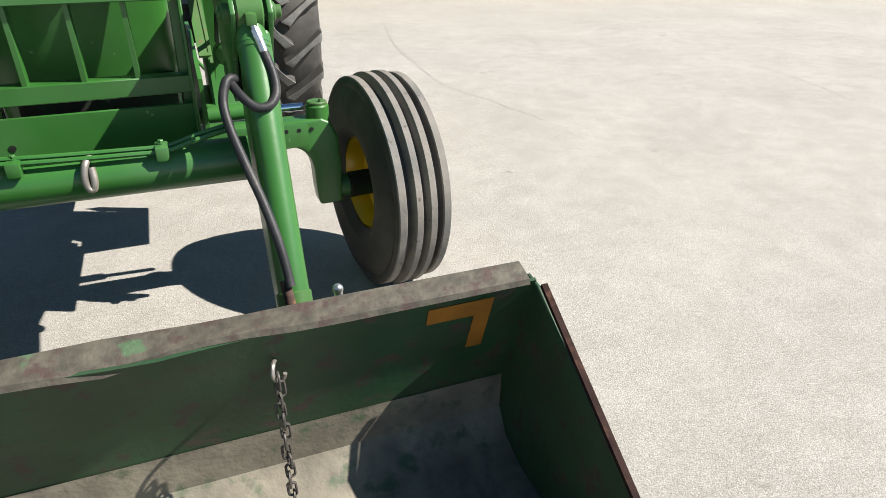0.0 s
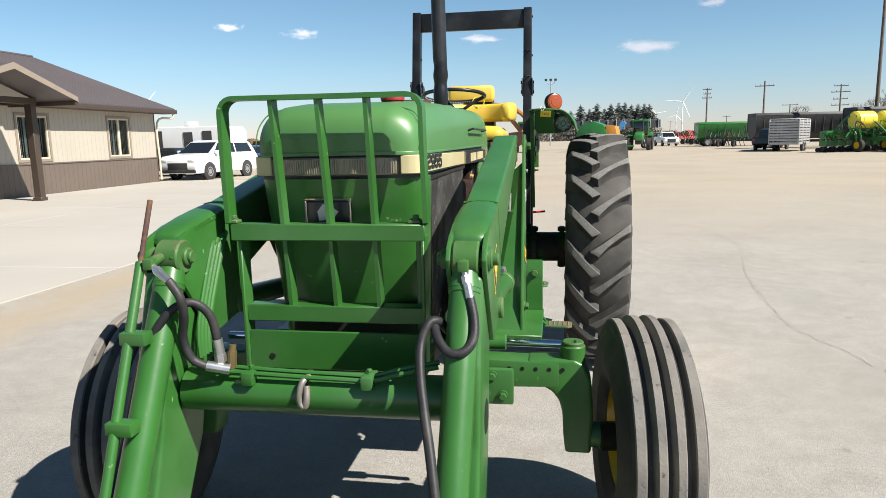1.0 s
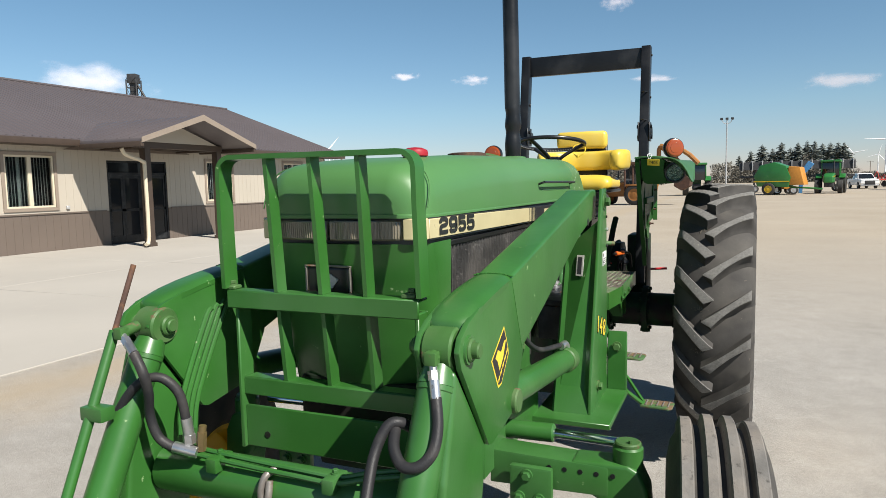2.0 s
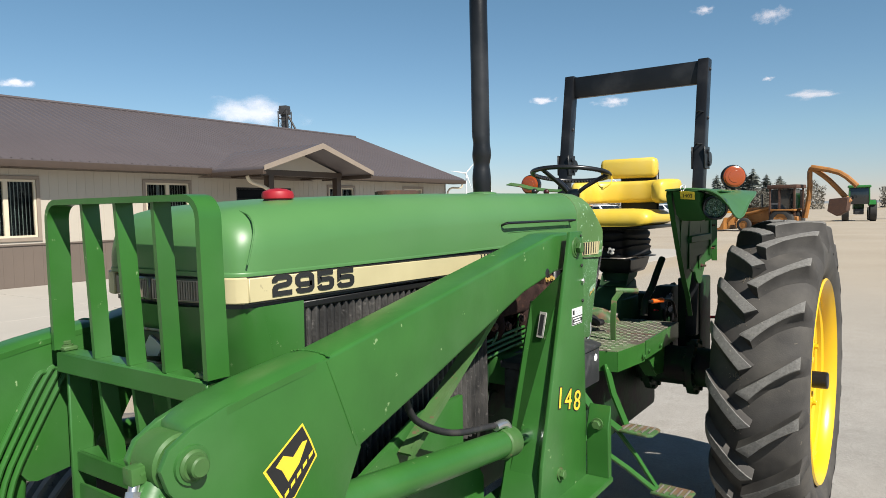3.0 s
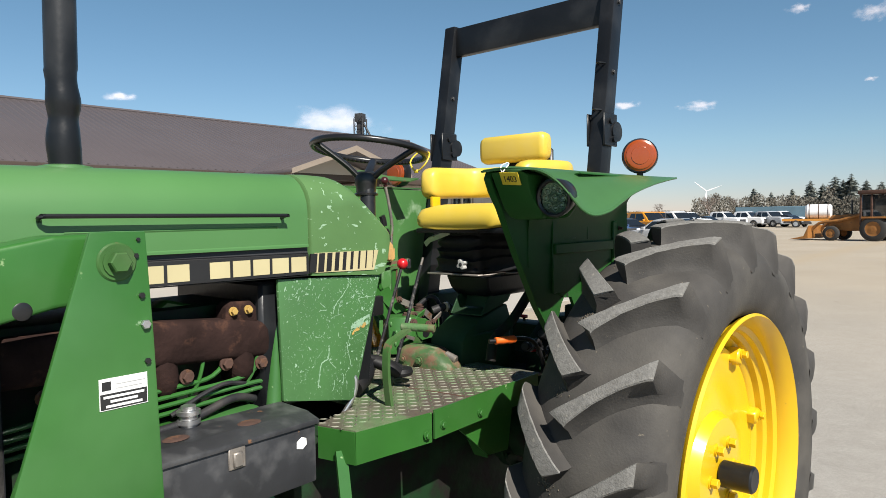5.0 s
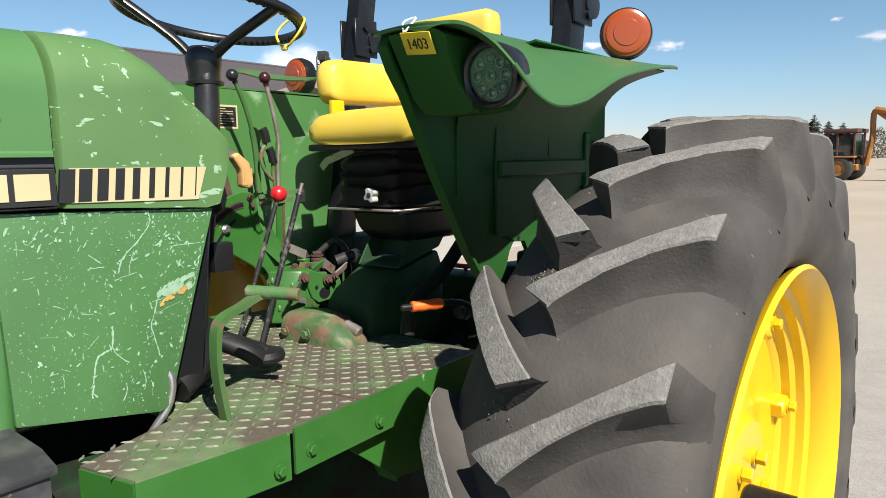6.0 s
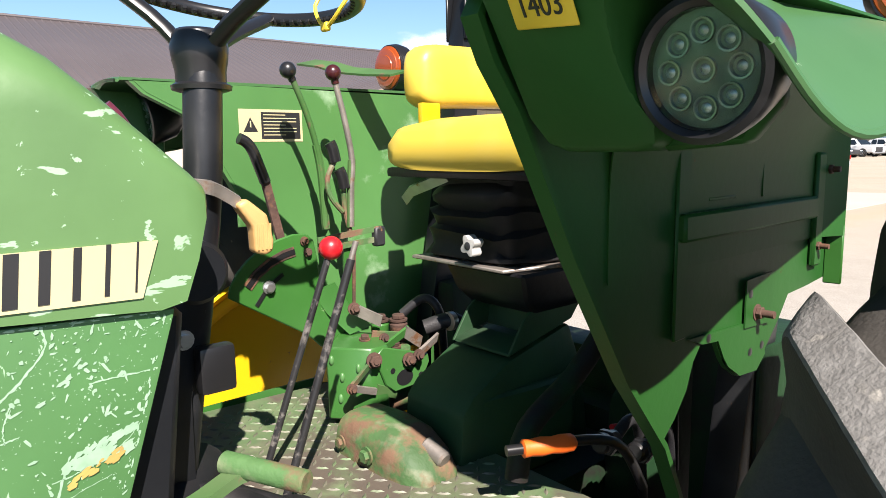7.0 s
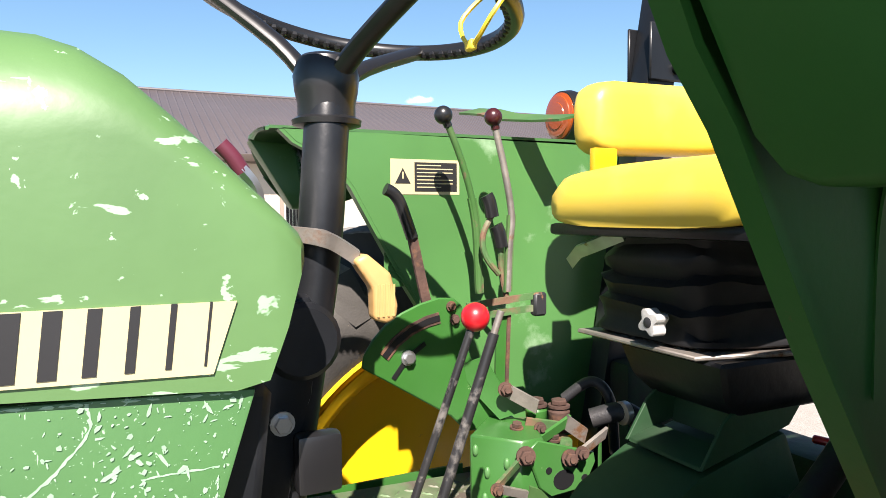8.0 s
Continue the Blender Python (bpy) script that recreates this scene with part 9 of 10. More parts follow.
def semi(at, turn, label, cab_mat, sleeper=True, group="parked semi tractors"):
    """Seen mostly from behind: frame, tandem axles, cab at the front (+x)."""
    th = thing("semi_truck", label, "truck", (at[0], at[1], 0), turn, group)
    b = B()
    for s in (-1, 1):
        box(b, -3.0, 3.6, s * 0.45 - 0.06, s * 0.45 + 0.06, 0.75, 1.0, 0.01, 1)
    box(b, -3.05, -2.95, -0.55, 0.55, 0.7, 1.05)
    part("frame_rail", b, dark_metal, th)
    b = B()
    prism(b, [(-2.3, 1.0), (-1.2, 1.0), (-1.3, 1.18), (-2.4, 1.10)], "y", -0.5, 0.5, 0.03, 2)
    part("fifth_wheel", b, dark_metal, th)
    for x in (-2.4, -1.1):
        for s in (-1, 1):
            road_wheel(th, x, s * 1.0, 0.51, 0.58, rim_alloy, "rear_wheel", 0.16)
    for s in (-1, 1):
        road_wheel(th, 4.2, s * 1.0, 0.51, 0.3, rim_alloy, "front_wheel")
        b = B()
        box(b, -3.16, -3.14, s * 0.98 - 0.28, s * 0.98 + 0.28, 0.35, 0.95, 0.01, 1)
        part("mud_flap", b, dark_metal, th)
        b = B()
        box(b, -3.1, -3.05, s * 0.6 - 0.08, s * 0.6 + 0.08, 0.78, 0.9, 0.02, 2)
        part("tail_light", b, lamp_red, th)
        b = B()
        tube(b, [(1.0 if sleeper else 1.6, s * 1.1, 1.0), (1.0 if sleeper else 1.6, s * 1.1, 3.3), (0.9 if sleeper else 1.5, s * 1.1, 3.6)], 0.07, 10, 3)
        part("exhaust_pipe", b, rim_alloy, th)
        b = B()
        rod(b, (0.9, s * 0.98, 0.7), (2.3, s * 0.98, 0.7), 0.32, seg=20, chamfer=0.03)
        part("fuel_tank", b, rim_alloy, th)
    b = B()
    x0 = 0.9 if sleeper else 1.9
    prism(b, [(x0, 1.0), (x0, 3.45 if sleeper else 3.30), (2.6, 3.5 if sleeper else 3.36), (3.1, 3.2), (3.45, 2.3), (3.5, 1.0)], "y", -1.1, 1.1, 0.1, 3)
    part("cab", b, cab_mat, th)
    b = B()
    prism(b, [(3.4, 0.9), (3.4, 2.0), (4.9, 1.85), (5.15, 1.6), (5.2, 0.6), (4.7, 0.6)], "y", -0.95, 0.95, 0.12, 3)
    part("hood", b, cab_mat, th)
    for s in (-1, 1):
        b = B()
        prism(b, [(2.45, 2.25), (2.45, 3.05), (2.95, 3.05), (3.32, 2.25)], "y", min(s * 1.085, s * 1.115), max(s * 1.085, s * 1.115))
        part("side_window", b, car_glass, th)
        b = B()
        box(b, 3.2, 3.35, min(s * 1.15, s * 1.4), max(s * 1.15, s * 1.4), 2.0, 2.7, 0.03, 2)
        part("mirror", b, dark_metal, th)
    b = B()
    box(b, x0 - 0.015, x0 + 0.01, -0.35, 0.35, 2.4, 2.9, 0.02, 2)
    part("rear_window", b, car_glass, th)
    b = B()
    pts = [(x0 - 0.05, -0.2 + 0.22 * math.cos(a), 1.75 + 0.25 * math.sin(a)) for a in [2 * math.pi * k / 10 for k in range(10)]]
    tube(b, pts, 0.03, 6, 2, closed=True)
    part("air_line", b, hose_mat, th)
    return th


# parked vehicles
car("suv", "white", (-15.3, 25.2), 261, "clean white suv parked beside the office")
car("car", "black", (-19.2, 27.5), 180, "black car parked behind the white suv")
car("car", "silver", (-13.0, 33.0), 170, "silver car parked near the camper")
car("pickup", "white", at_az(8.6, 100), -83, "white pickup truck standing on the far gravel")
for k, (az, d, kind, col) in enumerate(((-25.4, 50, "car", "blue"), (-24.2, 52, "car", "black"), (-22.9, 55, "pickup", "orange"), (-21.9, 59, "pickup", "orange"), (-20.9, 59, "pickup", "white"), (-19.9, 61, "car", "silver"),
                                       (-26.8, 50, "car", "silver"), (-18.9, 84, "car", "black"), (-17.9, 88, "pickup", "white"), (-17.1, 94, "car", "silver"), (-16.3, 92, "pickup", "white"), (-15.5, 96, "car", "black"), (-14.8, 92, "pickup", "silver"), (-14.0, 96, "pickup", "white"), (-13.3, 92, "car", "black"),
                                       (-24.4, 78, "pickup", "orange"), (-20.4, 80, "pickup", "white"), (-19.4, 84, "car", "blue"))):
    car(kind, col, at_az(az, d), -24 + (k * 37) % 12, {"pickup": "parked %s pickup truck in the yard row", "car": "parked %s car in the yard row"}[kind] % col, "parked cars in the yard")

# camper beside the office
cp_at = at_az(-31.6, 46)
camper = thing("camper_trailer", "long white camper trailer with dark windows", "camper", (cp_at[0], cp_at[1], 0), -12)
b = B()
prism(b, [(-4.6, 0.7), (4.6, 0.7), (4.9, 0.9), (5.0, 2.3), (4.7, 2.62), (-4.4, 2.68), (-4.7, 2.5)], "y", -1.2, 1.2, 0.08, 3)
part("body", b, white_paint, camper)
for x0, x1, z0, z1 in ((-3.2, -2.3, 1.5, 1.95), (-0.9, -0.3, 1.0, 2.4), (-0.1, 0.6, 0.95, 2.4), (2.2, 2.9, 1.3, 2.3), (3.6, 4.3, 1.1, 2.35)):
    b = B()
    box(b, x0, x1, -1.225, -1.19, z0, z1, 0.02, 1)
    part("window", b, car_glass, camper)
b = B()
box(b, -4.4, 4.4, -1.22, -1.205, 1.25, 1.33)
part("stripe", b, grey_metal, camper)
b = B()
box(b, 1.5, 2.1, -0.3, 0.3, 2.66, 2.95, 0.05, 2)
part("roof_unit", b, white_paint, camper)
for x in (-0.6, 0.4):
    for s in (-1, 1):
        road_wheel(camper, x, s * 1.1, 0.36, 0.22)
b = B()
box(b, -4.5, 4.5, -1.0, 1.0, 0.35, 0.75, 0.03, 1)
part("underframe", b, dark_metal, camper)

# livestock trailer
tx, ty = at_az(17.4, 64)
ls = thing("livestock_trailer", "weathered grey slatted livestock trailer with a rear gate", "trailer", (tx, ty, 0), 62)
b = B()
box(b, -2.4, 2.4, -1.1, 1.1, 0.55, 0.75, 0.02, 1)
box(b, -2.4, 2.4, -1.1, 1.1, 2.55, 2.65, 0.03, 1)
part("deck_and_roof", b, grey_metal, ls)
for s in (-1, 1):
    for k in range(8):
        b = B()
        z = 0.85 + k * 0.215
        box(b, -2.4, 2.4, s * 1.1 - 0.015, s * 1.1 + 0.015, z, z + 0.16, 0.008, 1)
        part("side_slat", b, grey_metal, ls)
    for k in range(8):
        b = B()
        z = 0.85 + k * 0.215
        box(b, s * 2.4 - 0.015, s * 2.4 + 0.015, -1.1, 1.1, z, z + 0.16, 0.008, 1)
        part("gate_slat", b, grey_metal, ls)
    for x in (-2.38, -0.8, 0.8, 2.38):
        b = B()
        box(b, x - 0.05, x + 0.05, s * 1.1 - 0.03, s * 1.1 + 0.04, 0.6, 2.6, 0.01, 1)
        part("post", b, grey_metal, ls)
    for x in (-0.4, 0.45):
        road_wheel(ls, x, s * 1.05, 0.36, 0.22)
b = B()
tube(b, [(2.4, -0.8, 0.6), (3.6, 0, 0.55), (2.4, 0.8, 0.6)], 0.06, 8, 1)
part("hitch", b, dark_metal, ls)
car("pickup", "black", at_az(16.2, 68), 62, "black pickup hitched to the livestock trailer")

# planters with yellow tanks
def planter(at, turn, n, label):
    th = thing("row_planter", label, "planter", (at[0], at[1], 0), turn, "row planters")
    b = B()
    box(b, -n * 0.38, n * 0.38, -0.15, 0.15, 1.3, 1.6, 0.03, 1)
    box(b, -0.2, 0.2, -3.5, 0, 0.8, 1.1, 0.03, 1)
    for x in (-n * 0.3, n * 0.3):
        tube(b, [(x, 0, 1.5), (x * 0.7, -0.6, 2.7), (x * 0.3, -1.2, 2.5), (0, -2.5, 1.0)], 0.07, 8, 3)
    part("toolbar", b, green_far, th)
    r = random.Random(n)
    for nm, mt, cnt in (("hose_bundle", hose_mat, 26), ("frame_brace", green_far, 26), ("marker_arms", dark_metal, 10)):
        b = B()
        for _ in range(cnt):
            x = r.uniform(-n * 0.38, n * 0.38)
            y = r.uniform(-1.6, 0.6)
            z = r.uniform(0.8, 1.8)
            tube(b, [(x, y, z), (x + r.uniform(-0.5, 0.5), y + r.uniform(-0.3, 0.3), z + r.uniform(0.2, 0.9)), (x + r.uniform(-0.9, 0.9), y + r.uniform(-0.4, 0.4), z + r.uniform(-0.3, 0.5))], 0.03 if mt is hose_mat else 0.045, 5, 3)
        tagged(part(nm, b, mt, th), kind="stuff")
    for k in range(n):
        x = (k - (n - 1) / 2) * 0.76
        b = B()
        box(b, x - 0.12, x + 0.12, 0.1, 0.9, 0.45, 0.9, 0.04, 1)
        box(b, x - 0.2, x + 0.2, 0.3, 0.8, 0.95, 1.55, 0.08, 2)
        ru = part("row_unit", b, green_far, th)
        b = B()
        for dx in (-0.12, 0.12):
            rod(b, (x + dx - 0.05, 0.5, 0.22), (x + dx + 0.05, 0.5, 0.22), 0.22, seg=16)
            rod(b, (x + dx - 0.04, 1.0, 0.17), (x + dx + 0.04, 1.0, 0.17), 0.17, seg=14)
        part("gauge_wheel", b, tyre_far, ru)
    for x in (-1.1, 1.1):
        b = B()
        rod(b, (x - 0.85, -0.9, 2.35), (x + 0.85, -0.9, 2.35), 0.62, seg=24, chamfer=0.15)
        t = part("tank", b, tank_yellow, th, "yellow poly tank")
        b = B()
        for dx in (-0.4, 0.4):
            rod(b, (x + dx - 0.03, -0.9, 2.35), (x + dx + 0.03, -0.9, 2.35), 0.64, seg=24)
        part("tank_band", b, tank_yellow, t)
    for x in (-1.2, 1.2):
        road_wheel_y = B()
        rod(road_wheel_y, (x - 0.18, -0.8, 0.5), (x + 0.18, -0.8, 0.5), 0.5, seg=24, chamfer=0.05)
        wh = part("wheel", road_wheel_y, tyre_far, th)
        b = B()
        rod(b, (x - 0.2, -0.8, 0.5), (x + 0.2, -0.8, 0.5), 0.26, seg=20)
        part("rim", b, yellow, wh)
    return th


planter(at_az(22.2, 60), 20, 9, "green row planter with two yellow tanks")
planter(at_az(24.4, 64), 30, 8, "green row planter with two yellow tanks, behind the first")
# grain cart with dark tarp, behind the planters
def cart(at, turn, l, h, col, top, label, name="grain_trailer"):
    th = thing(name, label, "trailer", (at[0], at[1], 0), turn)
    b = B()
    prism(b, [(-1.2, h), (1.2, h), (1.05, h * 0.45), (0.45, h * 0.28), (-0.45, h * 0.28), (-1.05, h * 0.45)], "x", -l / 2, l / 2, 0.03, 1)
    part("hopper", b, col, th)
    b = B()
    prism(b, [(-1.22, h), (1.22, h), (1.1, h + 0.25), (-1.1, h + 0.25)], "x", -l / 2 - 0.05, l / 2 + 0.05, 0.04, 2)
    part("tarp", b, top, th)
    k = -l / 2
    while k < l / 2:
        for y0 in (1.1, -1.2):
            b = B()
            box(b, k - 0.03, k + 0.03, y0, y0 + 0.1, h * 0.5, h)
            part("rib", b, col, th)
        k += 0.8
    b = B()
    box(b, -l / 2 + 0.2, l / 2 + 0.8, -0.4, 0.4, 0.55, 0.8, 0.02, 1)
    part("frame", b, dark_metal, th)
    for x in (-l / 2 + 1.2, -l / 2 + 2.3, l / 2 - 0.8):
        for s in (-1, 1):
            road_wheel(th, x, s * 1.0, 0.5, 0.45, rim_alloy)
    return th


cart(at_az(20.0, 78), 4, 15, 3.2, dark_metal, dark_metal, "long grain trailer with a dark tarp")
cart(at_az(25.5, 76), 8, 13, 3.4, dark_metal, dark_metal, "dark long trailer behind the planters", "flatbed_trailer")
cart(at_az(13.6, 92), 0, 9, 2.7, green_far, green_far, "green seed cart in the machinery row", "seed_cart")
# red tillage tools in the far row
rng = random.Random(11)
for k in range(7):
    az, d = 9.9 + 0.55 * k, 118 - 5 * k
    x, y = at_az(az, d)
    th = thing("tillage_tool", "folded red and black tillage tool on the gravel", "implement", (x, y, 0), 15 + 20 * k, "tillage tools")
    b = B()
    box(b, -2.5, 2.5, -0.1, 0.1, 0.9, 1.1, 0.02, 1)
    box(b, -2.3, 2.3, 0.9, 1.1, 0.9, 1.1, 0.02, 1)
    for j in range(9):
        xx = -2.4 + 0.6 * j
        tube(b, [(xx, 0, 1.0), (xx + 0.1, 0.5, 1.4 + rng.random()), (xx, 1.0, 1.0)], 0.05, 6, 2)
    part("frame", b, red_far if k % 3 else dark_metal, th)
    for j in range(10):
        b = B()
        xx = -2.4 + 0.5 * j
        tube(b, [(xx, 0.5, 1.0), (xx, 0.75, 0.6), (xx, 0.5, 0.1)], 0.04, 6, 3)
        part("shank", b, dark_metal, th)
    for s in (-1, 1):
        b = B()
        rod(b, (s * 1.0 - 0.12, 0.5, 0.4), (s * 1.0 + 0.12, 0.5, 0.4), 0.4, seg=18)
        part("wheel", b, tyre_far, th)
farm_tractor((28.4, 48.6), 12, "large green tractor with yellow wheels, parked", 1.1, group="parked green tractors")
farm_tractor((28.4, 44.0), 8, "green tractor with a long hood, parked", 1.1, group="parked green tractors")
farm_tractor(at_az(-2.6, 72), 95, "green tractor standing behind the baler", group="parked green tractors")
farm_tractor(at_az(6.6, 76), -100, "green tractor with a blue sheet beside it", group="parked green tractors")
semi((29.2, 39.4), -12, "white day-cab semi truck parked facing away", white_paint, False)
semi((30.2, 36.9), -12, "white day-cab semi truck parked facing away", white_paint, False)
semi((27.8, 29.4), -12, "white day-cab semi truck with worn frame", white_paint, False)
semi((26.1, 23.7), -12, "dark sleeper-cab semi truck with chrome pipes", PAINTS["black"], True)

# round baler and header wagon
bx, by = at_az(3.2, 70)
bl = thing("round_baler", "green round baler with an orange tailgate panel", "baler", (bx, by, 0), -15)
b = B()
prism(b, [(-1.6, 0.8), (-1.9, 1.7), (-1.4, 2.7), (-0.2, 3.0), (0.8, 2.6), (1.2, 1.6), (1.0, 0.7)], "y", -1.1, 1.1, 0.06, 2)
part("chamber", b, green_far, bl)
b = B()
prism(b, [(0.9, 0.9), (1.0, 2.6), (1.9, 2.5), (2.3, 0.9)], "y", -1.0, 1.0, 0.05, 2)
part("tailgate", b, orange_far, bl)
b = B()
box(b, -1.9, 1.1, -1.115, -1.09, 1.2, 1.28)
part("stripe", b, yellow, bl)
for x in (-0.6,):
    for s in (-1, 1):
        road_wheel(bl, x, s * 1.15, 0.55, 0.4, yellow)
b = B()
tube(b, [(1.0, 0, 0.7), (2.5, 0, 0.6), (3.6, 0, 0.5)], 0.08, 8, 2)
part("drawbar", b, green_far, bl)
cx, cy = at_az(4.3, 82)
hd = thing("combine_header", "long dark combine header on a wagon", "header", (cx, cy, 0), 3)
b = B()
prism(b, [(-0.6, 2.4), (0.5, 2.6), (0.6, 3.2), (-0.5, 3.3)], "x", -5.5, 5.5, 0.04, 1)
part("trough", b, dark_metal, hd)
for k in range(12):
    b = B()
    x = -5.2 + 0.95 * k
    box(b, x - 0.04, x + 0.04, -0.7, 0.7, 2.3, 3.4, 0.02, 1)
    part("header_rib", b, grey_metal, hd)
b = B()
box(b, -5.5, 5.5, -0.2, 0.2, 1.6, 1.8)
for x in (-4, 4):
    box(b, x - 0.1, x + 0.1, -0.1, 0.1, 0.4, 2.4)
part("wagon_frame", b, dark_metal, hd)
for x in (-4, 4):
    for s in (-1, 1):
        road_wheel(hd, x, s * 0.9, 0.4, 0.25)
ox, oy = at_az(3.5, 72)
og = thing("gravity_box", "orange gravity wagon box", "wagon", (ox, oy, 0), 10)
b = B()
prism(b, [(-0.85, 2.6), (0.35, 2.6), (0.75, 0.5), (-0.55, 0.5)], "y", -0.8, 0.8, 0.04, 1)
part("box", b, orange_far, og)
for x in (-0.7, 0.7):
    for s in (-1, 1):
        road_wheel(og, x, s * 0.8, 0.4, 0.25)
x, y = at_az(4.7, 76)
bs = thing("auger_hopper", "blue and green auger hopper", "implement", (x, y, 0), 0)
b = B()
prism(b, [(-0.2, 0.0), (0.1, 0.0), (0.2, 1.8), (1.1, 2.85), (0.6, 3.15), (-0.15, 2.1)], "y", -0.3, 0.3, 0.03, 1)
part("spout", b, blue_far, bs)

# backhoe loader and excavator
def backhoe(at, turn):
    th = thing("backhoe_loader", "worn orange-brown backhoe loader with a cab", "backhoe", (at[0], at[1], 0), turn)
    b = B()
    prism(b, [(0.2, 0.9), (0.2, 1.55), (1.9, 1.45), (2.1, 1.2), (2.1, 0.7), (0.4, 0.6)], "y", -0.4, 0.4, 0.05, 2)
    box(b, -1.2, 2.2, -0.35, 0.35, 0.55, 0.9, 0.03, 1)
    part("hood", b, case_yellow, th)
    b = B()
    for x in (-1.15, -0.3, 0.25):
        for s in (-1, 1):
            box(b, x - 0.05, x + 0.05, s * 0.75 - 0.05, s * 0.75 + 0.05, 0.9, 2.65, 0.01, 1)
    box(b, -1.3, 0.4, -0.85, 0.85, 2.6, 2.82, 0.05, 2)
    part("cab_frame", b, rust, th)
    b = B()
    box(b, -1.1, 0.2, -0.73, 0.73, 1.35, 2.55, 0.03, 1)
    part("cab_glass", b, car_glass, th)
    for s in (-1, 1):
        b = B()
        tube(b, [(0.3, s * 0.6, 1.5), (1.4, s * 0.6, 1.15), (2.5, s * 0.6, 1.0), (3.1, s * 0.6, 0.4)], 0.09, 8, 3)
        part("loader_arm", b, case_yellow, th)
        b = B()
        box(b, -1.3, 0.1, s * 0.95 - 0.25, s * 0.95 + 0.25, 1.25, 1.35, 0.05, 2)
        part("fender", b, case_yellow, th)
        road_wheel(th, -0.5, s * 0.95, 0.68, 0.45, case_yellow, "rear_wheel")
        road_wheel(th, 1.75, s * 0.85, 0.42, 0.3, case_yellow, "front_wheel")
    b = B()
    prism(b, [(2.9, 0.9), (2.95, 0.1), (4.1, 0.05), (3.2, 0.25)], "y", -1.1, 1.1, 0.03, 1)
    part("bucket", b, case_yellow, th)
    b = B()
    rod(b, (0.9, 0.2, 1.5), (0.9, 0.2, 2.3), 0.05, seg=10)
    part("exhaust_pipe", b, dark_metal, th)
    for pts in ([(-1.5, 0, 0.8), (-1.75, 0, 2.2), (-1.75, 0, 3.55), (-1.95, 0, 3.75)], [(-1.95, 0, 3.7), (-2.8, 0, 3.0), (-3.9, 0, 1.7)], [(-1.9, 0.25, 3.8), (-3.4, 0.25, 3.4), (-4.3, 0.25, 2.6)]):
        b = B()
        tube(b, pts, 0.15, 8, 3)
        part("dipper_boom", b, case_yellow, th)
    b = B()
    prism(b, [(-2.9, 1.9), (-3.9, 2.0), (-3.8, 1.2), (-3.3, 0.9), (-2.8, 1.2)], "y", -0.35, 0.35, 0.03, 1)
    part("hoe_bucket", b, rust, th)
    return th


backhoe((-5.15, 42.32), 169)
# tank trailer and flatbeds near the cars
x, y = at_az(-11.6, 88)
tk = thing("tank_trailer", "white poly tank on an orange flatbed trailer", "trailer", (x, y, 0), 10)
b = B()
box(b, -3.2, 2.2, -1.0, 1.0, 0.7, 0.95, 0.02, 1)
part("bed", b, orange_far, tk)
b = B()
rod(b, (-0.9, 0, 1.75), (1.7, 0, 1.75), 0.8, seg=28, chamfer=0.2)
part("tank", b, white_paint, tk)
b = B()
for dx in (-0.5, 0.4, 1.3):
    rod(b, (dx - 0.04, 0, 1.75), (dx + 0.04, 0, 1.75), 0.82, seg=28)
part("tank_strap", b, rust, tk)
for xx in (-1.8, 1.2):
    for s in (-1, 1):
        road_wheel(tk, xx, s * 0.9, 0.4, 0.25)
x, y = at_az(-14.2, 112)
fb = thing("blue_trailer", "blue boxed trailer behind the parked cars", "trailer", (x, y, 0), 5)
b = B()
box(b, -5.5, 5.5, -1.2, 1.2, 0.9, 2.6, 0.05, 1)
part("box", b, mat("slate_blue_sheet", (0.10, 0.17, 0.22), 0.5, var=0.15, scale=0.6, bump=0.02), fb)
for xx in (-3.5, 3.5):
    for s in (-1, 1):
        road_wheel(fb, xx, s * 1.1, 0.45, 0.25)

# poles, lamp post, turbines
def utility_pole(az, d, h, arms, label):
    x, y = at_az(az, d)
    th = thing("utility_pole", label, "pole", (x, y, 0), -az, "utility poles")
    b = B()
    rod(b, (0, 0, 0), (0, 0, h), 0.20, 0.13, seg=10)
    part("pole_shaft", b, pole_wood, th)
    for z, w in arms:
        b = B()
        box(b, -w, w, -0.06, 0.06, h - z, h - z + 0.14)
        ar = part("crossarm", b, pole_wood, th)
        for k in (-0.92, -0.45, 0.45, 0.92):
            b = B()
            rod(b, (w * k, 0, h - z + 0.14), (w * k, 0, h - z + 0.42), 0.06, seg=8)
            part("insulator", b, grey_metal, ar)


utility_pole(11.6, 150, 10.6, ((0.3, 0.9), (1.2, 0.7), (2.0, 0.9)), "tall wooden power pole with three short arms")
utility_pole(15.6, 130, 10.2, ((0.9, 1.5),), "wooden power pole with one crossarm")
utility_pole(20.6, 160, 10.8, ((0.4, 1.3), (1.6, 1.7), (3.0, 1.3), (4.2, 1.6)), "heavy power pole with four crossarms")
utility_pole(22.8, 75, 14.0, (), "plain tall wooden pole")
utility_pole(25.8, 72, 13.0, ((0.6, 1.0),), "wooden power pole with a lamp bracket")
utility_pole(17.4, 210, 9.0, ((0.3, 2.0),), "low distant wooden power pole")
utility_pole(13.1, 320, 9.0, ((0.5, 1.6),), "distant wooden power pole on the horizon")
utility_pole(9.0, 420, 9.0, ((0.5, 1.6),), "distant wooden power pole on the horizon")
x, y = at_az(-0.5, 118)
lp = thing("yard_lamp_post", "tall yard lamp post with three floodlights", "lamp post", (x, y, 0), 0)
b = B()
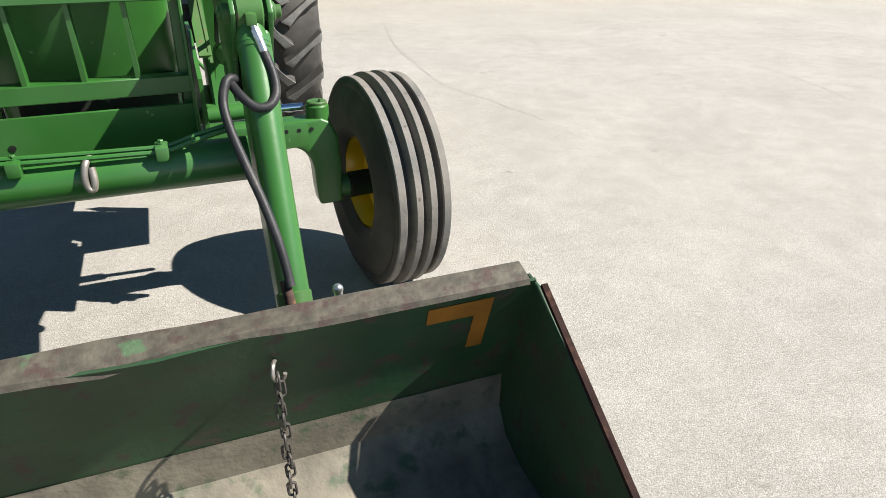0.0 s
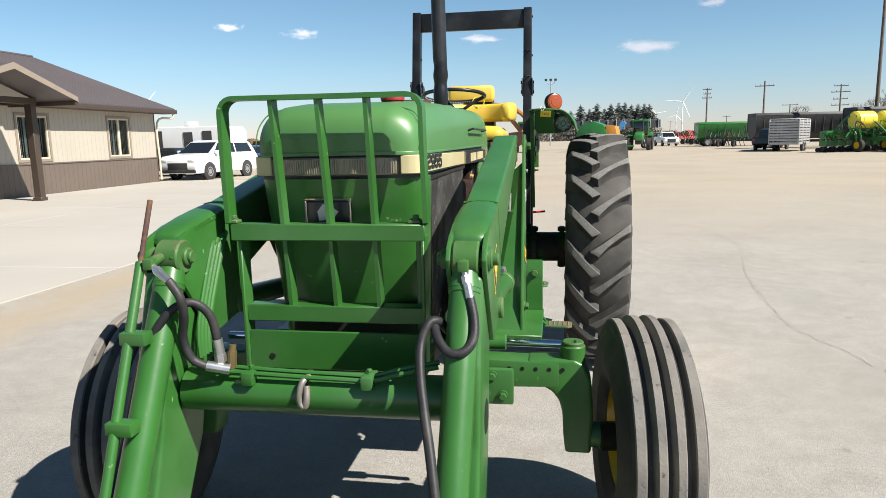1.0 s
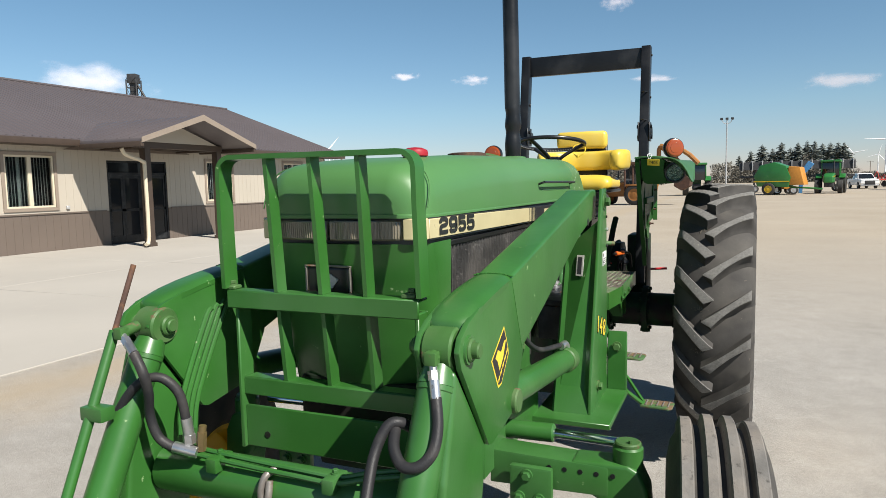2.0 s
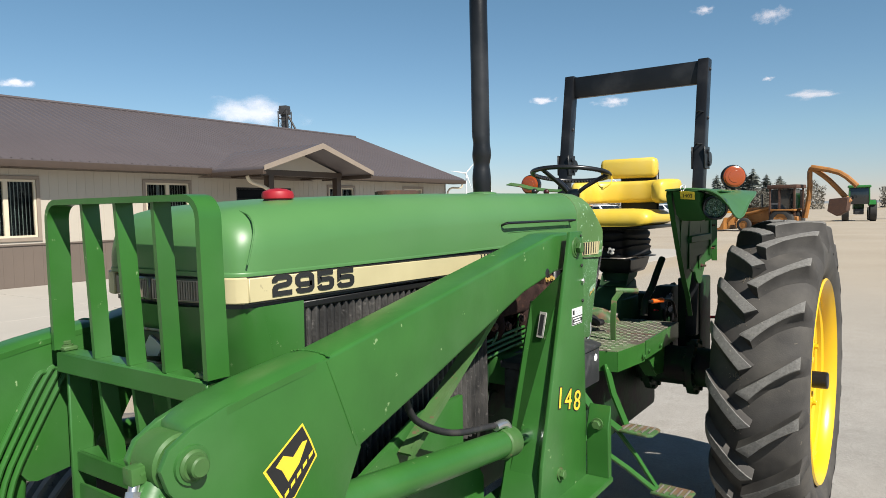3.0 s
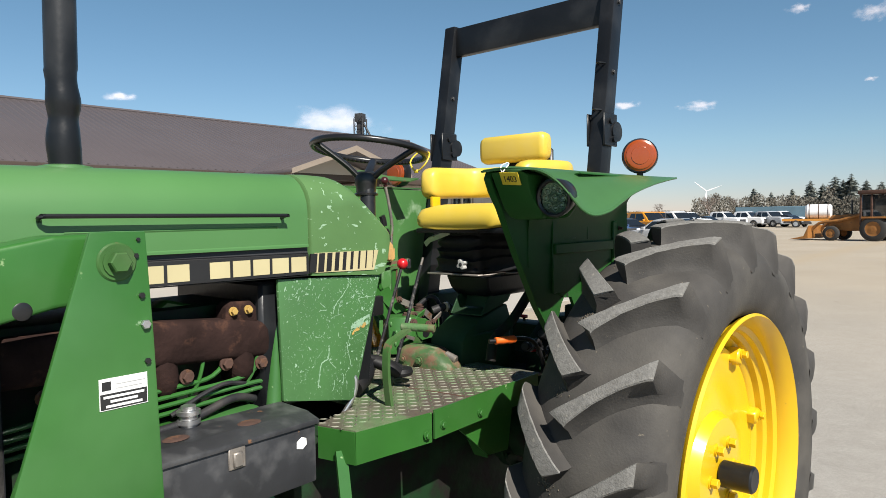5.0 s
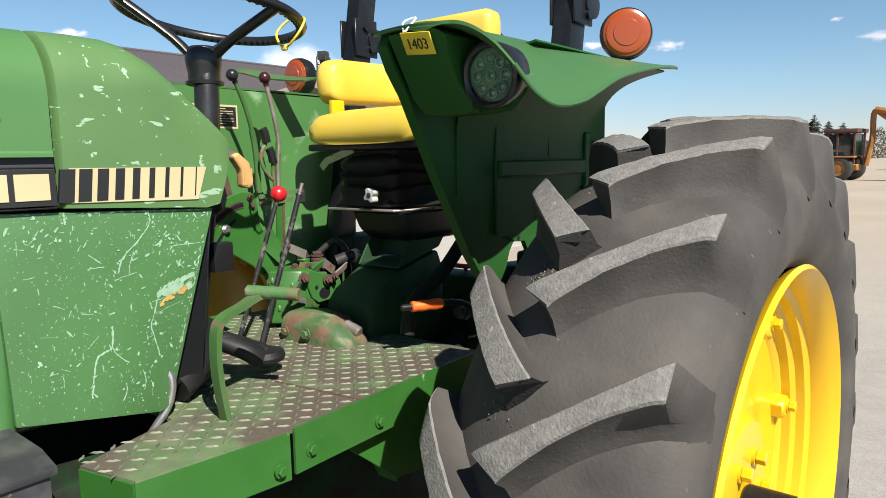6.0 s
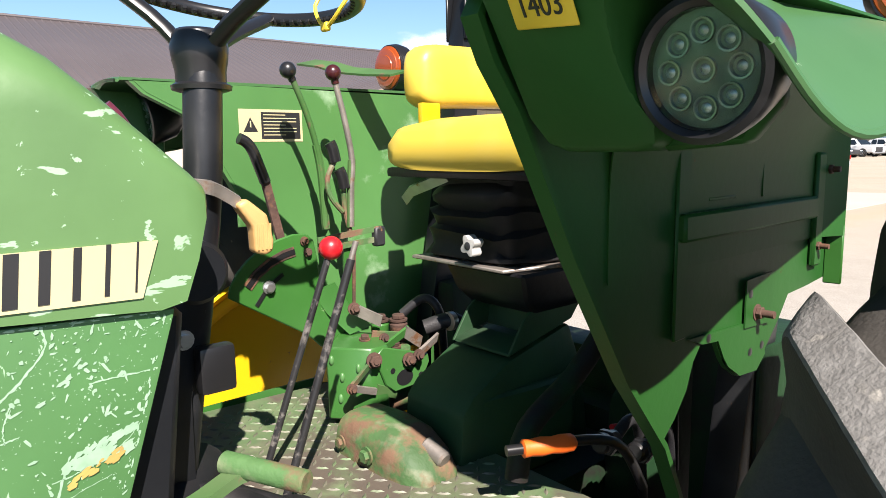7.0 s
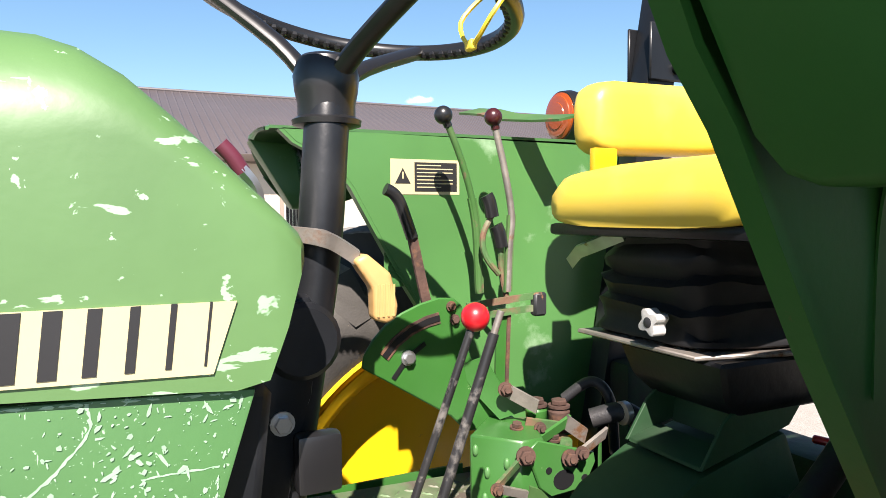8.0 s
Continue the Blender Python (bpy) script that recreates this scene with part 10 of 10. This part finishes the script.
rod(b, (0, 0, 0), (0, 0, 10.9), 0.13, 0.08, seg=12)
part("mast", b, grey_metal, lp)
for dx in (-0.8, 0.0, 0.8):
    b = B()
    tube(b, [(0, 0, 10.2), (dx * 0.6, 0, 10.4), (dx, 0, 10.9)], 0.05, 8, 3)
    fl = part("lamp_arm", b, grey_metal, lp)
    b = B()
    box(b, dx - 0.22, dx + 0.22, -0.2, 0.2, 10.85, 11.2, 0.05, 2)
    part("floodlight", b, dark_metal, fl)


def turbine(az, d, hub, blade, spin, yaw):
    x, y = at_az(az, d)
    th = thing("wind_turbine", "white wind turbine on the horizon", "wind turbine", (x, y, 0), yaw, "wind turbines")
    b = B()
    rod(b, (0, 0, -3), (0, 0, hub), hub * 0.024, hub * 0.014, seg=20)
    part("tower", b, turbine_white, th)
    b = B()
    box(b, -1.6, 1.6, -3, 6, hub - 1.6, hub + 1.6, 0.6, 2)
    part("nacelle", b, turbine_white, th)
    for k in range(3):
        a = radians(spin + 120 * k)
        dr = Vector((math.sin(a), 0, math.cos(a)))
        b = B()
        c = Vector((0, -4, hub))
        secs = []
        for q, w in ((0.02, 0.022), (0.08, 0.030), (0.2, 0.042), (0.5, 0.028), (0.85, 0.014), (1.0, 0.004)):
            o = c + dr * blade * q
            sd = Vector((dr.z, 0, -dr.x)) * blade * w
            secs.append([o + sd, o + Vector((0, 0.5, 0)), o - sd, o - Vector((0, 0.5, 0))])
        loft(b, secs)
        part("blade", b, turbine_white, th)


turbine(9.9, 1300, 58, 30, 35, -10)
turbine(7.9, 1700, 50, 28, 80, -8)
turbine(9.45, 2300, 60, 30, 15, -9)
turbine(-32.5, 1200, 66, 28, 40, 30)
turbine(-19.9, 1900, 62, 40, 70, 20)
turbine(33.6, 900, 84, 40, 100, -30)
# grain elevator leg tower far behind the office
x, y = at_az(-47.1, 150)
el = thing("grain_elevator_tower", "distant steel grain elevator tower behind the office roof", "tower", (x, y, 0), 20)
b = B()
for sx in (-1, 1):
    for sy in (-1, 1):
        rod(b, (sx * 1.0, sy * 1.0, 0), (sx * 1.0, sy * 1.0, 23.5), 0.14, seg=6)
part("leg_frame", b, dark_metal, el)
for k in range(10):
    z = 3 + 2.1 * k
    b = B()
    for a, c in (((-1, -1), (1, -1)), ((1, -1), (1, 1)), ((1, 1), (-1, 1)), ((-1, 1), (-1, -1))):
        rod(b, (a[0], a[1], z), (c[0], c[1], z), 0.07, seg=5)
        rod(b, (a[0], a[1], z), (c[0], c[1], z + 2.1), 0.05, seg=5)
    part("lattice_bay", b, dark_metal, el)
b = B()
box(b, -0.6, 0.6, -0.5, 0.5, 0, 24.3, 0.05, 1)
box(b, -0.9, 0.9, -0.9, 0.9, 22.8, 24.6, 0.1, 2)
part("elevator_leg", b, dark_metal, el)
b = B()
rod(b, (0.8, 0, 22.5), (5.5, 0, 14.0), 0.22, seg=10)
part("spout", b, dark_metal, el)


# trees
def conifer_mesh(seed, h, leaf):
    r = random.Random(seed)
    b = B()
    n = 40
    rod(b, (0, 0, h * 0.10), (0, 0, h * 0.9), h * 0.10, h * 0.01, seg=7)
    for i in range(n):
        q = i / (n - 1)
        z = h * (0.07 + 0.92 * q)
        spread = h * 0.25 * (1 - q) ** 0.6 * r.uniform(0.5, 1.25) + 0.10
        for k in range(int(20 - 10 * q)):
            a = r.uniform(0, 2 * math.pi)
            L = spread * r.uniform(0.55, 1.1)
            d = Vector((math.cos(a), math.sin(a), 0))
            sd = Vector((-d.y, d.x, 0))
            p = Vector((0, 0, z + r.uniform(-0.2, 0.2) * h * 0.04))
            for j in range(4):
                u0 = 0.15 + 0.22 * j
                c = p + d * (L * u0) + Vector((0, 0, -L * 0.30 * u0 ** 1.4))
                w = L * r.uniform(0.16, 0.32) + 0.04
                tip = c + d * (L * 0.34) + Vector((0, 0, r.uniform(-0.22, 0.05) * L))
                vs = [b.verts.new(c + sd * w + Vector((0, 0, r.uniform(-0.1, 0.1) * L))), b.verts.new(c - sd * w + Vector((0, 0, r.uniform(-0.1, 0.1) * L))), b.verts.new(tip), b.verts.new(c + Vector((0, 0, -0.16 * L)))]
                b.faces.new((vs[0], vs[1], vs[2]))
                b.faces.new((vs[1], vs[3], vs[2]))
    return finish("crown", b, leaf, 180)


def trunk_mesh(h):
    b = B()
    rod(b, (0, 0, -0.2), (0, 0, h * 0.95), h * 0.018, 0.02, seg=8)
    return finish("trunk", b, bark)


CONIFERS = [(conifer_mesh(s, 10.0, needle), trunk_mesh(10.0)) for s in (1, 2, 3, 4)] + [(conifer_mesh(s, 10.0, needle_hazed), trunk_mesh(10.0)) for s in (5, 6, 7, 8)]


def conifer(x, y, h, k, broad=1.0, label="dark green conifer with drooping boughs", group="conifers"):
    th = thing("conifer_tree", label, "tree", (x, y, 0), (k * 77) % 360, group)
    th.scale = (h / 10 * (0.9 + 0.2 * ((k * 13) % 7) / 7) * broad,) * 2 + (h / 10,)
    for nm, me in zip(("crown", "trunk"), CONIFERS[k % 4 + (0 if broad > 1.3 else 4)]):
        ob = new(nm, me)
        ob.parent = th
    return th


def bare_mesh(seed, h, depth=6):
    r = random.Random(seed)
    b = B()

    def grow(p, d, L, rad, lev):
        q = p + d * L
        rod(b, p, q, rad, rad * 0.62, seg=5 if lev > 2 else 3)
        if lev == 0:
            return
        for _ in range(r.choice((2, 3, 3)) if lev > 1 else 3):
            u, v = basis(d)
            a = r.uniform(0, 2 * math.pi)
            nd = (d + (u * math.cos(a) + v * math.sin(a)) * r.uniform(0.35, 0.75) + Vector((0, 0, 0.12))).normalized()
            grow(p + d * L * r.uniform(0.7, 1.0), nd, L * r.uniform(0.62, 0.82), rad * 0.58, lev - 1)

    grow(Vector((0, 0, -0.1)), Vector((0, 0, 1)), h * 0.24, h * 0.022, depth)
    return finish("crown", b, twigs)


BARES = [bare_mesh(5, 10, 6), bare_mesh(9, 10, 6)]


def bare_tree(x, y, h, k, group="bare trees"):
    th = thing("bare_tree", "leafless deciduous tree with fine twigs", "tree", (x, y, 0), (k * 61) % 360, group)
    th.scale = (h / 10 * 1.1, h / 10 * 1.1, h / 10)
    ob = new("branches", BARES[k % 2])
    ob.parent = th
    return th


rng = random.Random(21)
# windbreak behind the machinery, seen past the rear wheel
k = 0
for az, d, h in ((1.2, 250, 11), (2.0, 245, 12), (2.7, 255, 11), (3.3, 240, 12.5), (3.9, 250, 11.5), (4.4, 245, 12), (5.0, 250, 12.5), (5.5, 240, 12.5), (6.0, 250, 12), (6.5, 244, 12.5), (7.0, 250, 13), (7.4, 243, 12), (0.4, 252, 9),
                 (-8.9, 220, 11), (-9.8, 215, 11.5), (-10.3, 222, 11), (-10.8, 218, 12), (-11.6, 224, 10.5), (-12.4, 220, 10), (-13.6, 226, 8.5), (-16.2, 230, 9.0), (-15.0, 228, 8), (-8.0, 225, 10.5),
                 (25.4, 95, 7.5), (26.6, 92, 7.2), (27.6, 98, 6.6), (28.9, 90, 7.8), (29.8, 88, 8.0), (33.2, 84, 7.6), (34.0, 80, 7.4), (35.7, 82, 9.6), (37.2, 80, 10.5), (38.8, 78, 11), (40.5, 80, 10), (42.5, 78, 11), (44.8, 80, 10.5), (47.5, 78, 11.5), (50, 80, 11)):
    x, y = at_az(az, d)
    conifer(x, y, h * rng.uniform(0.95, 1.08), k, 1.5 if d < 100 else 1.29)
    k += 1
for k, (az, d, h) in enumerate(((18.5, 150, 9.5), (22.7, 88, 8.0), (-18.6, 220, 11), (-19.2, 225, 10), (-17.9, 215, 9), (31.2, 90, 7.0), (-19.0, 130, 7), (8.2, 240, 6), (-22.8, 200, 7), (12.0, 700, 9), (-14.2, 215, 8), (-12.9, 212, 8))):
    x, y = at_az(az, d)
    bare_tree(x, y, h, k)
# low leafless thicket along the windbreak
b = B()
for az0, az1, d, h in ((-1.5, 7.8, 238, 7.6), (-20.5, -5.0, 212, 8.2), (-30.0, -20.5, 330, 4.0), (8.4, 14, 500, 4)):
    az = az0
    while az < az1:
        top = h * (0.75 + 0.5 * noise.noise(Vector((az * 1.3, d, 0))))
        for _ in range(110):
            x, y = at_az(az + rng.uniform(-0.15, 0.15), d + rng.uniform(-8, 8))
            z = top * rng.random() ** 1.1
            s = rng.uniform(0.16, 0.50) * d / 220
            a = rng.uniform(0, 6.28)
            c = Vector((x, y, z))
            vs = [b.verts.new(c + Vector((rng.uniform(-s, s), rng.uniform(-s, s), rng.uniform(-s, s) * 1.2))) for _ in range(3)]
            b.faces.new(vs)
        az += 0.10
thicket = mat("brown_thicket", (0.125, 0.115, 0.094), 0.95, var=0.12, scale=0.25, bump=0.0)
solo("far_thicket", b, thicket, "low brown leafless thicket along the windbreak", "woods", kind="stuff", angle=180)
# low band of fields and farmsteads at the horizon, haze put into its colour
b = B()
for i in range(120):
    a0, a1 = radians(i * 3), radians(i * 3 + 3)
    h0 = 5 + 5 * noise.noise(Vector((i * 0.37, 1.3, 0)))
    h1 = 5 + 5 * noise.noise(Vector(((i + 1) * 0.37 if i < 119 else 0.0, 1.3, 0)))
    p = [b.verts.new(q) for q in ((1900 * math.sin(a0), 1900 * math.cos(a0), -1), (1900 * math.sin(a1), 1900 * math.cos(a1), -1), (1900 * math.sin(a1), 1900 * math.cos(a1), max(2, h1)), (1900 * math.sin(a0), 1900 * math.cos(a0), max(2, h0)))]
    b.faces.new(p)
solo("backdrop", b, mat("haze_tinted_far_woods", (0.30, 0.33, 0.36), 1.0, var=0.15, scale=0.01, bump=0.0), "hazy band of distant woods on the horizon", "backdrop", kind="structure")


# small fair-weather clouds: far thin sheets of vapour with ragged edges
def cloud_material():
    m = bpy.data.materials.new("cloud_vapour")
    m.use_nodes = True
    nt = m.node_tree
    n, l = nt.nodes, nt.links
    b = n["Principled BSDF"]
    b.inputs["Base Color"].default_value = (0.56, 0.53, 0.56, 1)
    b.inputs["Roughness"].default_value = 1.0
    b.inputs["Specular IOR Level"].default_value = 0.0
    tc = n.new("ShaderNodeTexCoord")
    oi = n.new("ShaderNodeObjectInfo")
    ln = n.new("ShaderNodeVectorMath")
    ln.operation = "LENGTH"
    l.new(tc.outputs["Object"], ln.inputs[0])
    nz = n.new("ShaderNodeTexNoise")
    nz.noise_dimensions = "4D"
    nz.inputs["Scale"].default_value, nz.inputs["Detail"].default_value, nz.inputs["Roughness"].default_value = 1.4, 4, 0.5
    mp = n.new("ShaderNodeMapping")
    mp.inputs["Scale"].default_value = (1.8, 1.0, 1.0)
    l.new(tc.outputs["Object"], mp.inputs["Vector"])
    l.new(mp.outputs[0], nz.inputs["Vector"])
    wk = n.new("ShaderNodeMath")
    wk.operation = "MULTIPLY"
    wk.inputs[1].default_value = 40.0
    l.new(oi.outputs["Random"], wk.inputs[0])
    l.new(wk.outputs[0], nz.inputs["W"])
    a = n.new("ShaderNodeMath")
    a.operation = "MULTIPLY_ADD"
    a.inputs[1].default_value = 1.5
    l.new(nz.outputs["Fac"], a.inputs[0])
    d = n.new("ShaderNodeMath")
    d.operation = "MULTIPLY"
    d.inputs[1].default_value = -1.05
    l.new(ln.outputs["Value"], d.inputs[0])
    l.new(d.outputs[0], a.inputs[2])
    r = n.new("ShaderNodeMapRange")
    r.interpolation_type = "SMOOTHSTEP"
    r.inputs[1].default_value, r.inputs[2].default_value, r.inputs[4].default_value = -0.05, 0.75, 0.62
    l.new(a.outputs[0], r.inputs[0])
    l.new(r.outputs[0], b.inputs["Alpha"])
    return m


cloud_mat = cloud_material()
sheet = B()
vs = [sheet.verts.new((1.3 * math.cos(2 * math.pi * k / 24), 1.3 * math.sin(2 * math.pi * k / 24), 0)) for k in range(24)]
sheet.faces.new(vs)
sheet_me = finish("cloud", sheet, cloud_mat)
for az, el, w, h in ((6.9, 6.9, 78, 24), (-20.4, 8.5, 46, 15), (-26.0, 8.9, 34, 13), (-50.0, 8.2, 130, 48), (-8.7, 13.9, 40, 24), (-13.5, 14.8, 26, 14), (-9.0, 9.4, 16, 7), (-66.3, 9.6, 36, 13), (11.9, 9.7, 40, 12), (28.5, 5.4, 50, 12), (-6.0, 8.0, 60, 13)):
    x, y = at_az(az, 1700)
    ob = new("cloud", sheet_me)
    ob.matrix_basis = pose(x, y, 1700 * math.tan(radians(el)), 62, 0, -az) @ Matrix.Diagonal((w * 1.35, h * 1.4, 1, 1))
    ob.visible_shadow = False
    tagged(ob, "small white fair-weather cloud", "cloud", "clouds", "structure")
# power lines along the road beyond the yard
for dz in (0.0, 0.5, 1.4):
    b = B()
    a, c = Vector((*at_az(25.8, 72), 12.6 - dz)), Vector((*at_az(62.0, 80), 13.5 - dz))
    tube(b, [a, a.lerp(c, 0.5) - Vector((0, 0, 0.9)), c], 0.012, 5, 8)
    solo("power_line", b, dark_metal, "thin black overhead power line", "cable", "overhead lines")
